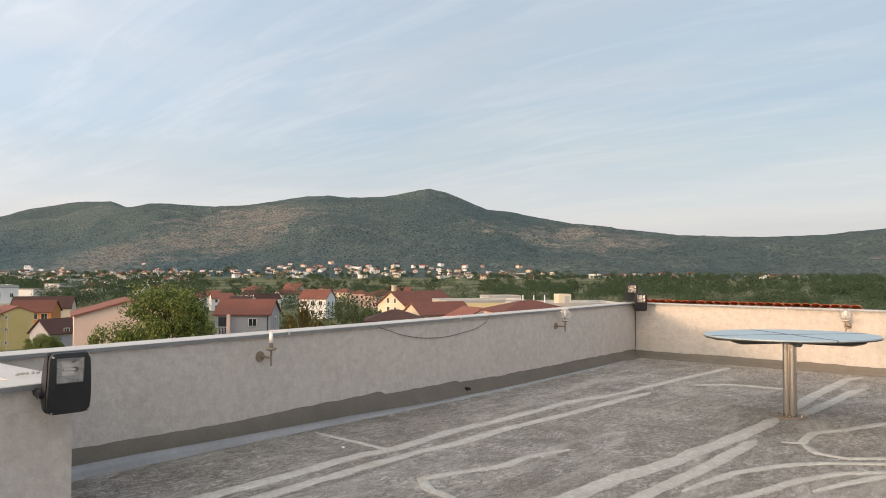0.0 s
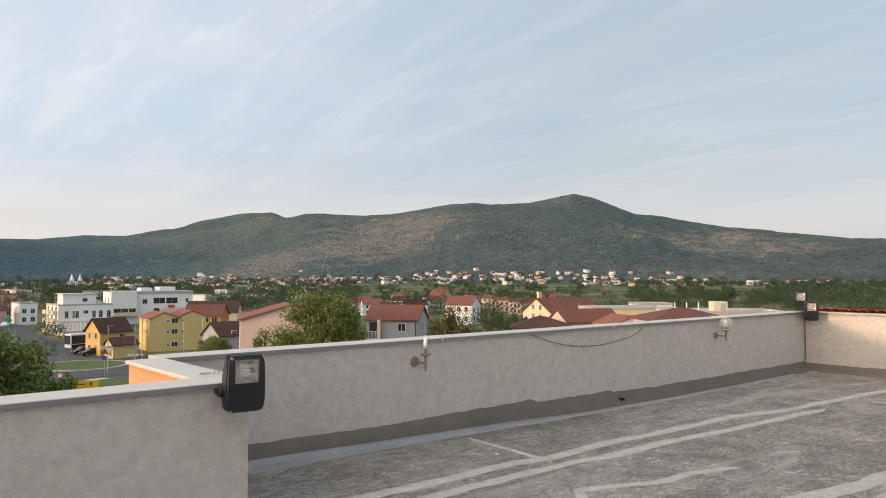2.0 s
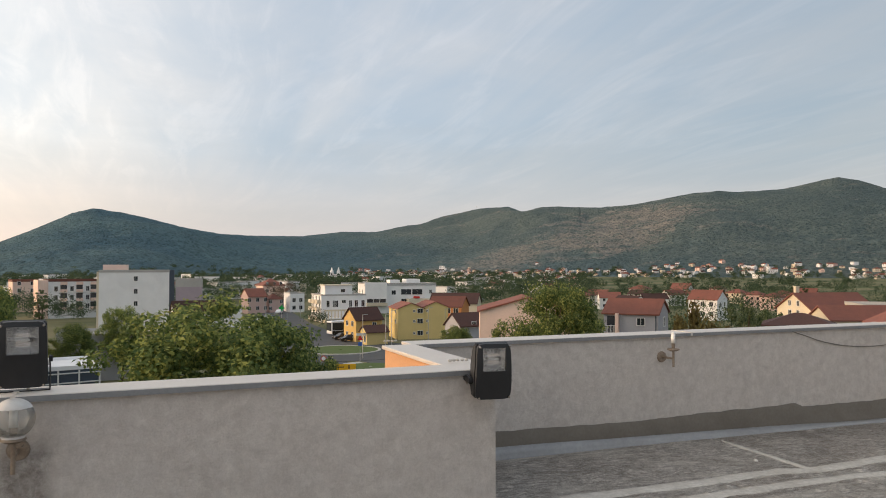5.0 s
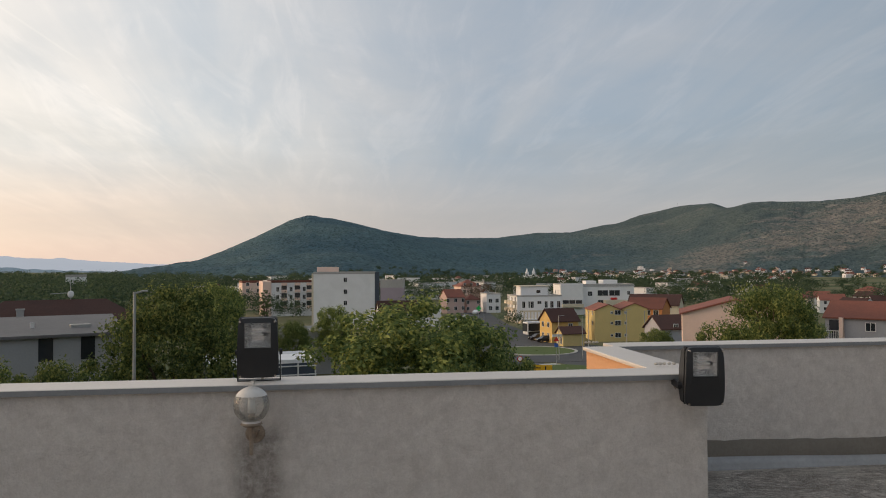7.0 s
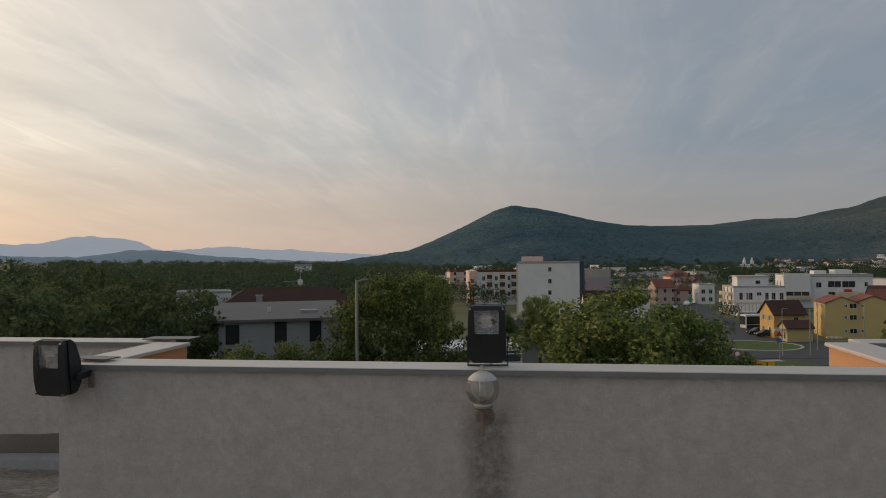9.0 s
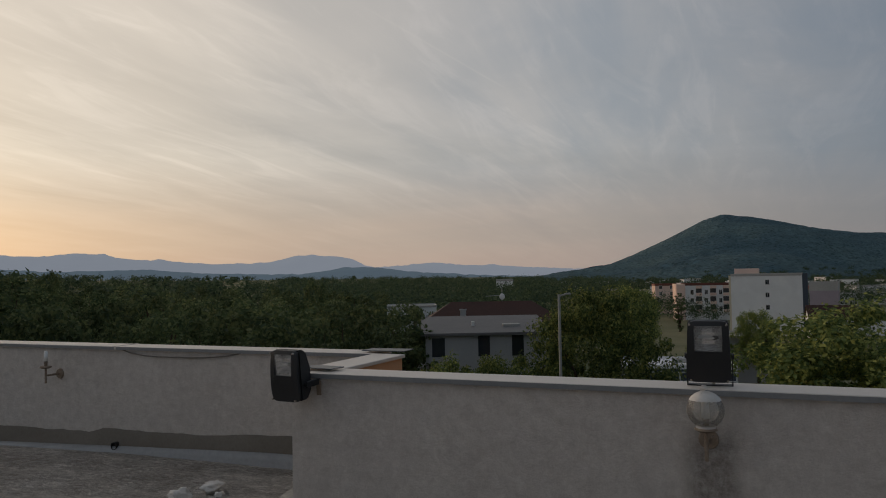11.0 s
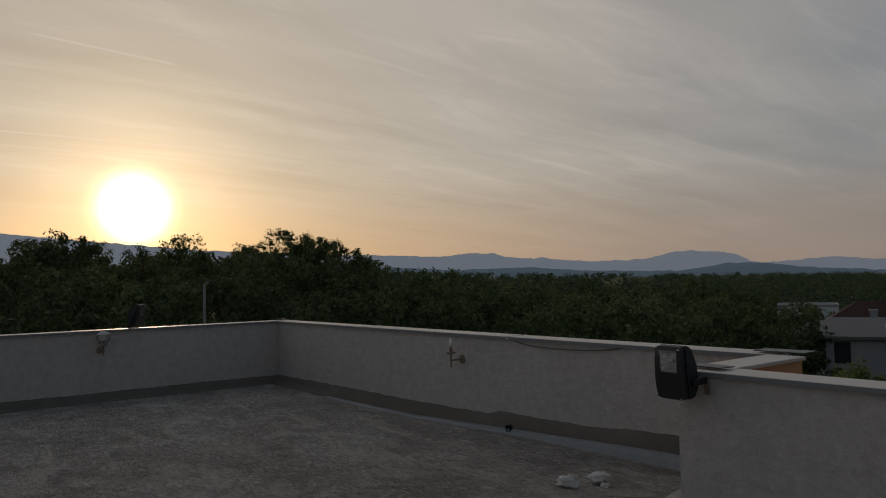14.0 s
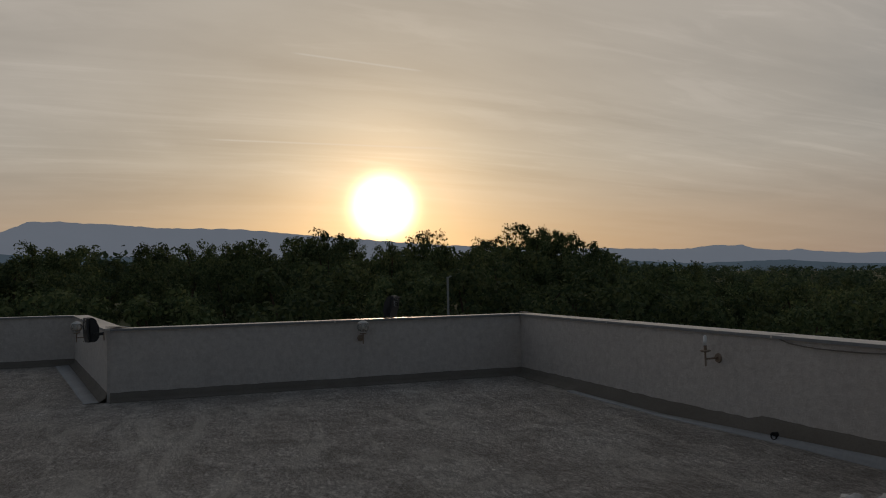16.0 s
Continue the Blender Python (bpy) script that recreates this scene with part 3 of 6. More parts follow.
def build_land():
    bm = bmesh.new()
    rings = [0, 12, 24, 40, 60, 85, 115, 160, 230, 330, 480, 700, 1000, 1400, 1900, 2600, 3500, 4700]
    azs = [-180 + 4 * i for i in range(90)]
    grid = [[bm.verts.new(at_az(a, r, land_z(a, r) if 5 <= a <= 130 else GROUND_Z)) for a in azs] for r in rings[1:]]
    centre = bm.verts.new((0, 0, GROUND_Z))
    for i in range(90):
        bm.faces.new((centre, grid[0][(i + 1) % 90], grid[0][i])).normal_flip()
        for k in range(len(grid) - 1):
            bm.faces.new((grid[k][i], grid[k][(i + 1) % 90], grid[k + 1][(i + 1) % 90], grid[k + 1][i])).normal_flip()
    bmesh.ops.recalc_face_normals(bm, faces=bm.faces[:])
    if sum(f.normal.z for f in bm.faces) < 0:
        bmesh.ops.reverse_faces(bm, faces=bm.faces[:])
    tagged(link("ground", bm, GROUND, smooth=True), "green and straw coloured valley plain with meadow strips", "ground", kind="structure")
    # hills
    az = np.arange(-100, 17.01, 0.30)
    steps = np.r_[np.linspace(-0.10, 0.0, 3), np.linspace(0.02, 1.0, 70), [1.03, 1.10, 1.3]]
    verts, faces = [], []
    for a in az:
        r0, r1 = float(hill_foot(a)), float(ridge_distance(a))
        for s in steps:
            r = r0 + s * (r1 - r0)
            verts.append(at_az(a, r, hill_z(a, r)))
    k = len(steps)
    for i in range(len(az) - 1):
        for j in range(k - 1):
            faces.append((i * k + j, i * k + j + 1, (i + 1) * k + j + 1, (i + 1) * k + j))
    tagged(from_arrays("hills", verts, faces, HILL, smooth=True), "long green hills covered in scrub with bare rocky slopes, blue haze put into the colour", "hill", kind="structure")


def far_range(name, prof, dist, mat, label):
    azs = np.arange(prof[0][0], prof[-1][0] + 0.01, 0.25)
    el = np.interp(azs, [a for a, _ in prof], [e for _, e in prof])
    verts, faces = [], []
    for i, (a, e) in enumerate(zip(azs, el)):
        e += 0.075 * noise.fractal(Vector((a * 1.3, dist, 0)), 0.8, 2.1, 5)
        verts += [at_az(a, dist - 500, -60), at_az(a, dist - 200, 1.6 + (dist - 200) * math.tan(radians(e)) * 0.55), at_az(a, dist, 1.6 + dist * math.tan(radians(e))), at_az(a, dist + 120, -60)]
        if i:
            for j in range(3):
                faces.append((4 * i - 4 + j, 4 * i + j, 4 * i + j + 1, 4 * i - 3 + j))
    tagged(from_arrays(name, verts, faces, mat, smooth=True), label, "mountains", kind="structure")


build_land()
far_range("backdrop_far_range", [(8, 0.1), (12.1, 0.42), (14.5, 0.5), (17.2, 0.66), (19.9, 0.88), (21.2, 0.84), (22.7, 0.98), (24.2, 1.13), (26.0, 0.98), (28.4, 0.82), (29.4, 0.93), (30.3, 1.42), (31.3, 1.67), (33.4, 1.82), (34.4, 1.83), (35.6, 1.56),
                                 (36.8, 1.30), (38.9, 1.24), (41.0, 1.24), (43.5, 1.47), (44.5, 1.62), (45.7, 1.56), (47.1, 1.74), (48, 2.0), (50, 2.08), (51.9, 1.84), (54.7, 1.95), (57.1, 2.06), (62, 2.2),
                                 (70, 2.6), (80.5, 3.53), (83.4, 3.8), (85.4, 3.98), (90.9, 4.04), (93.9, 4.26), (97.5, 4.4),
                                 (99.2, 4.37), (100.8, 3.62), (104, 2.6), (112, 2.0)], 4750, FAR_HAZE_A, "mountain range far across the plain, its pale blue haze a glow")
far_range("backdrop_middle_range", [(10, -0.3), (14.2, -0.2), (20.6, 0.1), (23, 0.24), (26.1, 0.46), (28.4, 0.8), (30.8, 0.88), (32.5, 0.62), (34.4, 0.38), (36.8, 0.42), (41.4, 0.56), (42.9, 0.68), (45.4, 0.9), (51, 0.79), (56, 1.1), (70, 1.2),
                                    (94, 2.0), (101, 2.2), (112, 2.0)], 4150, FAR_HAZE_B, "wooded ridge beyond the plain, its dark blue haze a glow")

# ---- the building under the roof ----
TOP, WALL_TOP, THICK = 0.990, 0.961, 0.22
tagged(link("building_body", prism([(2.17, 5.86), (1.96, 5.86), (1.96, 4.33), (-2.77, 4.33), (-2.77, 5.54), (-11.48, 5.54), (-11.48, -0.7), (-17.0, -1.7), (-17.0, -10.2),
                                    (13.31, -10.2), (13.31, 5.86)][::-1], GROUND_Z - 0.5, -0.06), OUTER), "orange rendered building that carries the roof terrace", "building", kind="structure")
tagged(link("floor", prism([(2.17, 5.65), (2.17, 4.14), (-2.98, 4.14), (-2.98, 5.33), (-11.27, 5.33), (-11.27, -0.84), (-16.8, -1.85), (-16.8, -10), (13.1, -10), (13.1, 5.65)][::-1], -0.055, 0.0),
            SCREED), "rough grey brown screed of the roof terrace", "floor", kind="structure")


def parapet(name, a, b, label, outer=True, cut=2.6):
    """A rendered parapet from a to b along its inner foot, the roof on its right hand, with a zinc coping in sheets."""
    a, b = Vector((*a, 0)), Vector((*b, 0))
    along = (b - a).normalized()
    out = Vector((-along.y, along.x, 0))
    length = (b - a).length
    m = Matrix(((along.x, out.x, 0, a.x), (along.y, out.y, 0, a.y), (0, 0, 1, 0), (0, 0, 0, 1)))
    bm = box(0, length, 0, THICK - 0.012, -0.05, WALL_TOP)
    wall = tagged(link(name, bm, STUCCO_STAINED if name == "wall_near" else STUCCO), label, "wall", kind="structure")
    wall.matrix_world = m
    part("outer_render", box(0.002, length - 0.002, THICK - 0.011, THICK, -0.05, WALL_TOP - 0.002), OUTER, wall, "orange outer render")
    n = max(1, round(length / cut))
    for i in range(n):
        x0, x1 = length * i / n, length * (i + 1) / n
        sheet_bm = box(x0 + 0.0015, x1 - 0.0015, -0.028, THICK + 0.03, WALL_TOP + 0.001, TOP + 0.0012 * (i % 2), 0.006)
        part("coping_sheet", sheet_bm, COPING, wall)
        # front lip in the darker grey that stands for shade
        part("coping_lip", box(x0 + 0.0015, x1 - 0.0015, -0.0305, -0.0285, WALL_TOP - 0.003, TOP - 0.004), LIP_SHADE, wall, "folded lip, its shade put into the grey")
        if i:
            part("coping_seam", box(x0 - 0.012, x0 + 0.012, -0.031, THICK + 0.033, WALL_TOP - 0.001, TOP + 0.0045), COPING, wall)
    return wall


parapet("wall_near", (-2.98, 4.14), (2.17, 4.14), "beige stucco parapet with zinc coping and rain stains")
parapet("wall_right", (2.172, 5.65), (13.32, 5.65), "long beige stucco parapet with zinc coping")
parapet("wall_left", (-11.49, 5.33), (-2.982, 5.33), "beige stucco parapet with zinc coping in shade")
parapet("wall_return_a", (2.17, 4.362), (2.17, 5.645), "short stucco return of the parapet, orange outside")
parapet("wall_return_c", (-2.98, 5.325), (-2.98, 4.362), "short stucco return of the parapet, orange outside")
parapet("wall_east_end", (13.1, 5.648), (13.1, -10), "sunlit cream stucco parapet with zinc coping")
parapet("wall_west_end", (-11.27, -0.80), (-11.27, 5.328), "shaded stucco parapet below the setting sun")
parapet("wall_west_return", (-16.8, -1.85), (-11.28, -0.84), "slanting stucco parapet of the far terrace corner")
parapet("wall_west_far", (-16.8, -10), (-16.8, -1.86), "stucco parapet at the far end of the terrace")
parapet("wall_south", (13.1, -10), (-16.8, -10), "plain stucco parapet that closes the terrace")

tagged(link("wall_corner", prism([(-16.98, -1.88), (-16.802, -1.88), (-16.802, -1.70), (-16.98, -1.70)], -0.05, WALL_TOP - 0.003), STUCCO), "stucco block that closes the parapet corner", "wall", kind="structure")


def fillet(name, a, b, label, run=None, rise_up=0.118):
    """Dark mortar run up the foot of a parapet with an uneven upper edge. run: (side, tops, inner, outer), tables along the wall
    from the notch for the mortar's upper edge and for the two edges of the pale membrane that laps over its foot."""
    a, b = Vector((*a, 0)), Vector((*b, 0))
    along = (b - a).normalized()
    out = Vector((-along.y, along.x, 0))
    length, n = (b - a).length, int((b - a).length / 0.05)
    verts, faces, mv, mf = [], [], [], []
    for i in range(n + 1):
        d = length * i / n
        p = a + along * d
        wave = 0.010 * noise.noise(Vector((d * 0.9, a.x, 3))) + 0.010 * noise.noise(Vector((d * 5, a.y, 7))) + 0.004 * noise.noise(Vector((d * 19, a.y, 2)))
        top = rise_up + wave + 0.008
        if run:
            u = d if run[0] > 0 else length - d
            top = float(np.interp(u, *run[1])) + wave
            off_in, z_in, off_out = (float(np.interp(u, run[2][0], run[2][k])) for k in (1, 2, 3))
            off_in += 0.006 * noise.noise(Vector((d * 3, 4, a.x)))
            off_out += 0.014 * noise.noise(Vector((d * 1.2, a.x, 9))) + 0.007 * noise.noise(Vector((d * 6, a.y, 2)))
            foot = max(off_out + 0.008, min(-0.085, off_in - 0.02))
            prof = ((0.004, top + 0.004), (-0.012, top), (-0.018, max(z_in + 0.006, top * 0.5)), (off_in, z_in), (foot, 0.004), (foot - 0.004, -0.01))
            if run[3][0] < u < run[3][1]:
                prof = prof[:4] + ((off_in + 0.001, z_in * 0.5), (off_in + 0.002, -0.01))
                lip = (z_in + 0.006, max(0.012, z_in * 0.42))
                mid = (off_in + off_out) / 2
                for off, z in ((off_in + 0.003, z_in - 0.006), (off_in - 0.002, lip[0]), (mid, lip[1]), (off_out, 0.009), (off_out - 0.006, -0.01)):
                    q = p + out * off
                    mv.append((q.x, q.y, z))
                if len(mv) > 5:
                    k = len(mv) - 5
                    mf += [(k - 5 + j, k + j, k + j + 1, k - 4 + j) for j in range(4)]
        else:
            prof = ((0.004, top + 0.004), (-0.012, top), (-0.030, top * 0.45), (-0.06, top * 0.1), (-0.085 + 0.01 * noise.noise(Vector((d * 2, 0, a.x))), 0.006), (-0.086, -0.01))
        for off, z in prof:
            q = p + out * off
            verts.append((q.x, q.y, z))
        if i:
            for j in range(5):
                k = 6 * i + j
                faces.append((k - 6, k, k + 1, k - 5))
    ob = tagged(from_arrays(name, verts, faces, FILLET, smooth=True), label, "trim", kind="structure")
    if mv:
        tagged(from_arrays("membrane_strip", mv, mf, GUTTER, ob, smooth=True), "pale grey sealing strip")
    return ob


RUN_RIGHT = (1, ((0, 1.2, 2.2, 4.1, 4.2, 5.5, 5.6, 6.4, 8.3, 10.9), (0.238, 0.218, 0.206, 0.226, 0.186, 0.190, 0.160, 0.142, 0.142, 0.142)),
             ((0, 1.2, 1.8, 2.7, 3.7, 4.8, 6.3, 8.2, 10.9), (-0.024, -0.026, -0.028, -0.034, -0.045, -0.10, -0.16, -0.17, -0.14),
              (0.112, 0.094, 0.076, 0.058, 0.040, 0.014, 0.010, 0.008, 0.008), (-0.036, -0.042, -0.052, -0.080, -0.125, -0.185, -0.24, -0.22, -0.18)), (-1, 10.2))
RUN_LEFT = (-1, ((0, 0.85, 1.9, 3.0, 3.2, 4.2, 8.3), (0.27, 0.262, 0.205, 0.200, 0.150, 0.138, 0.125)),
            ((0, 1.1, 2.6, 4.3, 6.0, 8.3), (-0.024, -0.026, -0.04, -0.15, -0.16, -0.13), (0.125, 0.11, 0.055, 0.010, 0.008, 0.008), (-0.036, -0.044, -0.08, -0.24, -0.25, -0.18)), (-1, 6.4))
RUN_SLANT = (-1, ((0, 6), (0.13, 0.13)), ((0, 6), (-0.10, -0.10), (0.01, 0.01), (-0.28, -0.34)), (-1, 6))
fillet("trim_right", (2.18, 5.65), (13.09, 5.65), "dark mortar fillet with a ragged upper edge", RUN_RIGHT)
fillet("trim_left", (-11.26, 5.33), (-2.99, 5.33), "dark mortar fillet with a ragged upper edge", RUN_LEFT)
fillet("trim_near", (-2.97, 4.14), (2.16, 4.14), "dark mortar fillet at the parapet foot")
fillet("trim_east", (13.1, 5.64), (13.1, -10), "dark mortar fillet at the sunlit parapet foot")
fillet("trim_west", (-11.27, -0.8), (-11.27, 5.32), "dark mortar fillet at the shaded parapet foot")
fillet("trim_return", (-16.79, -1.85), (-11.28, -0.84), "dark mortar fillet at the slanting parapet", RUN_SLANT)
fillet("trim_far", (-16.8, -9.9), (-16.8, -1.86), "dark mortar fillet at the far parapet")


# ---- things on the roof ----
def floodlight(m, label, mount, group="floodlights on the parapet"):
    """A black site floodlight that faces -y, its foot at the origin. mount: 'yoke', 'left' or 'right'."""
    lamp = empty("floodlight", m @ Matrix.Diagonal((0.89, 1, 1, 1)), label, "floodlight", group)
    bm = bmesh.new()
    prof = [(-0.052, 0.004), (-0.052, 0.318), (-0.020, 0.328), (0.030, 0.300), (0.066, 0.190), (0.060, 0.060), (0.020, 0.004)]
    rows = []
    for x in (-0.118, 0.118):
        rows.append([bm.verts.new((x * (1.05 - 0.34 * max(0, z - 0.1)) * (1 if y < 0 else 0.93), y, z)) for y, z in prof])
    k = len(prof)
    bm.faces.new(rows[0]), bm.faces.new(list(reversed(rows[1])))
    for i in range(k):
        bm.faces.new((rows[0][i], rows[1][i], rows[1][(i + 1) % k], rows[0][(i + 1) % k]))
    bmesh.ops.recalc_face_normals(bm, faces=bm.faces[:])
    bmesh.ops.bevel(bm, geom=bm.edges[:], offset=0.009, segments=2, affect="EDGES")
    part("housing", bm, BLACK, lamp)
    bm = bmesh.new()
    loops = []
    for y in (-0.082, -0.053):
        outer_loop, inner_loop = [], []
        for i in range(48):
            a = 2 * math.pi * (i + 0.5) / 48
            c, sn = math.cos(a), math.sin(a)
            k = (abs(c) ** 9 + abs(sn) ** 9) ** (-1 / 9)
            x, z = 0.118 * c * k, 0.163 + 0.163 * sn * k
            f = max(abs(c) / 0.079, abs(sn) / 0.067)
            outer_loop.append(bm.verts.new((x * (1.04 - 0.30 * max(0, z - 0.1)), y + (0.010 if y < -0.06 else 0) * (abs(c * k) ** 6 + abs(sn * k) ** 6) * 0.5, z)))
            inner_loop.append(bm.verts.new((c / f, y, 0.234 + sn / f)))
        loops += [outer_loop, inner_loop]
    o0, i0, o1, i1 = loops
    for i in range(48):
        n = (i + 1) % 48
        for p, q in ((o0, i0), (i1, o1), (o1, o0), (i0, i1)):
            bm.faces.new((p[i], q[i], q[n], p[n]))
    bmesh.ops.recalc_face_normals(bm, faces=bm.faces[:])
    for v in bm.verts:
        v.co.y -= 0.012 * math.sin(math.pi * min(1, max(0, v.co.z / 0.326)))
    cover = part("front_cover", bm, BLACK, lamp)
    bm = bmesh.new()
    outer = [bm.verts.new(p) for p in ((-0.077, -0.076, 0.167), (0.077, -0.076, 0.167), (0.077, -0.076, 0.301), (-0.077, -0.076, 0.301))]
    inner = [bm.verts.new(p) for p in ((-0.036, -0.0535, 0.200), (0.036, -0.0535, 0.200), (0.036, -0.0535, 0.266), (-0.036, -0.0535, 0.266))]
    bm.faces.new(inner)
    for i in range(4):
        bm.faces.new((outer[i], outer[(i + 1) % 4], inner[(i + 1) % 4], inner[i]))
    part("reflector", bm, MIRROR, lamp, "bright facetted reflector")
    part("lamp_tube", rod((-0.035, -0.066, 0.235), (0.035, -0.066, 0.235), 0.008), BULB, lamp, "clear discharge tube")
    part("lamp_socket", box(0.024, 0.050, -0.072, -0.056, 0.226, 0.244, 0.002), BLACK, lamp)
    glass = part("glass", box(-0.079, 0.079, -0.088, -0.085, 0.167, 0.301), PANE, lamp, "dusty front glass")
    glass.visible_shadow = False
    for x in (-0.102, 0.102):
        for z in (0.015, 0.310):
            part("screw", rod((x, -0.086, z), (x, -0.100, z), 0.006, n=8), STEEL, cover)
    if mount == "yoke":
        for x in (-0.128, 0.128):
            part("yoke_arm", box(x - 0.003, x + 0.003, -0.018, 0.018, -0.028, 0.140, 0.001), BLACK, lamp)
            part("pivot_bolt", rod((x * 0.96, 0, 0.125), (x * 1.10, 0, 0.125), 0.016, n=10), BLACK, lamp)
        part("yoke_foot", box(-0.131, 0.131, -0.018, 0.018, -0.034, -0.028, 0.001), BLACK, lamp)
        part("anchor_bolt", rod((0.02, 0, -0.03), (0.02, 0, -0.012), 0.009, n=6), STEEL, lamp)
    else:
        s = -1 if mount == "left" else 1
        part("bracket_arm", box(min(s * 0.122, s * 0.142), max(s * 0.122, s * 0.142), -0.012, 0.115, 0.080, 0.120, 0.004), BLACK, lamp)
        part("bracket_plate", box(min(s * 0.112, s * 0.152), max(s * 0.112, s * 0.152), 0.104, 0.112, 0.010, 0.105, 0.002), RUSTY, lamp, "rusty wall plate")
        part("pivot_bolt", rod((s * 0.10, -0.005, 0.10), (s * 0.146, -0.005, 0.10), 0.017, n=10), BLACK, lamp)
        tube("lead", [(-s * 0.04, 0.02, 0.004), (-s * 0.03, 0.035, -0.018), (s * 0.03, 0.06, -0.012), (s * 0.09, 0.10, 0.03)], 0.003, FROST, lamp, "pale supply lead")
        part("gland", rod((-s * 0.04, 0.02, 0.008), (-s * 0.04, 0.02, -0.010), 0.009, n=8), BLACK, lamp)
    return lamp


def wall_lamp(m, label, globe, dusty=False):
    """A bracket lamp on a wall, its plate at the origin, reaching out along -y. Without a globe the bare tube shows."""
    lamp = empty("wall_lamp", m, label, "wall lamp", "bracket lamps on the parapet")
    plate = part("wall_plate", rod((0, 0.0, 0), (0, -0.014, 0), 0.052, 0.046, 20), RUSTY, lamp)
    part("screw", rod((0.02, -0.012, 0.02), (0.02, -0.019, 0.02), 0.006, n=8), STEEL, plate)
    part("screw", rod((-0.02, -0.012, -0.02), (-0.02, -0.019, -0.02), 0.006, n=8), STEEL, plate)
    part("arm", rod((0, -0.012, 0), (0, -0.165, 0), 0.011, 0.009, 10), RUSTY, lamp)
    part("stem", rod((0, -0.165, -0.075), (0, -0.165, 0.080), 0.010, 0.011, 10), RUSTY, lamp)
    bm = rod((0, -0.165, 0.070), (0, -0.165, 0.082), 0.036, 0.056, 20)
    rod((0, -0.165, 0.082), (0, -0.165, 0.092), 0.056, 0.052, 20, bm)
    part("cup", bm, RUSTY, lamp)
    part("lamp_holder", rod((0, -0.165, 0.090), (0, -0.165, 0.140), 0.015, 0.017, 12), STEEL if globe else RUSTY, lamp)
    bm = rod((0, -0.165, 0.140), (0, -0.165, 0.226), 0.020, 0.018, 14)
    ball((0, -0.165, 0.226), 0.018, 12, bm=bm)
    part("bulb", bm, BULB, lamp, "white tube bulb", True)
    if globe:
        g = part("globe", ball((0, -0.165, 0.180), 0.091, 32), DUSTY if dusty else CLEAR, lamp, "dusty plastic globe" if dusty else "clear plastic globe", True)
        g.visible_shadow = dusty
        part("collar", rod((0, -0.165, 0.088), (0, -0.165, 0.104), 0.050, 0.047, 24), FROST, lamp)
        if dusty:
            # ribbed cap, its pale colour also stands for sky reflected in the globe
            bm = ball((0, -0.165, 0.180), 0.0925, 40)
            bmesh.ops.delete(bm, geom=[v for v in bm.verts if v.co.z < 0.226], context="VERTS")
            for i, v in enumerate(bm.verts):
                a = math.atan2(v.co.y + 0.165, v.co.x)
                v.co.z += 0.0018 * math.cos(20 * a)
            part("globe_cap", bm, FROST, lamp, "ribbed pale cap with the sky's reflection put into its white", True)
    return lamp


floodlight(pose(2.070, 4.028, 0.840, 4, 0, -7), "black floodlight on the parapet corner, lead hanging", "left")
floodlight(pose(-2.885, 4.028, 0.832, 4, 0, -6), "black floodlight with rusty wall plate on the parapet corner", "right")
floodlight(pose(-0.375, 4.255, 1.025, 6, 0, 2), "black floodlight on a low yoke on the zinc coping", "yoke")
floodlight(pose(13.16, 5.74, 1.025, 8, 0, -62), "black floodlight standing on the coping corner", "yoke")
floodlight(pose(12.90, 5.46, 0.865, 8, 0, -58), "black floodlight bracketed under the coping in the corner", "left")
floodlight(pose(-11.33, 3.12, 1.025, 12, 0, 134), "floodlight turned edge-on on the shaded coping", "yoke")
floodlight(pose(-11.16, -1.0, 0.835, 4, 0, 20), "dark floodlight seen from its side at the wall end", "right")

wall_lamp(pose(-0.382, 4.14, 0.728), "bracket lamp with a dusty round globe above a stained wall", True, True)
wall_lamp(pose(4.632, 5.65, 0.776), "bracket lamp without globe, bare white tube, rusty plate", False)
wall_lamp(pose(10.2, 5.65, 0.735), "bracket lamp with a clear round globe", True)
wall_lamp(pose(-6.585, 5.33, 0.702), "bracket lamp without globe in shade, bare white tube", False)
wall_lamp(pose(13.1, 2.16, 0.735, 0, 0, -90), "bracket lamp with a clear globe on the sunlit wall", True)
wall_lamp(pose(-11.27, 2.66, 0.712, 0, 0, 90), "bracket lamp with a dusty globe below the setting sun", True, True)
wall_lamp(pose(-14.0, -1.342, 0.72, 0, 0, 10.4), "bracket lamp with a pale globe on the slanting wall", True, True)


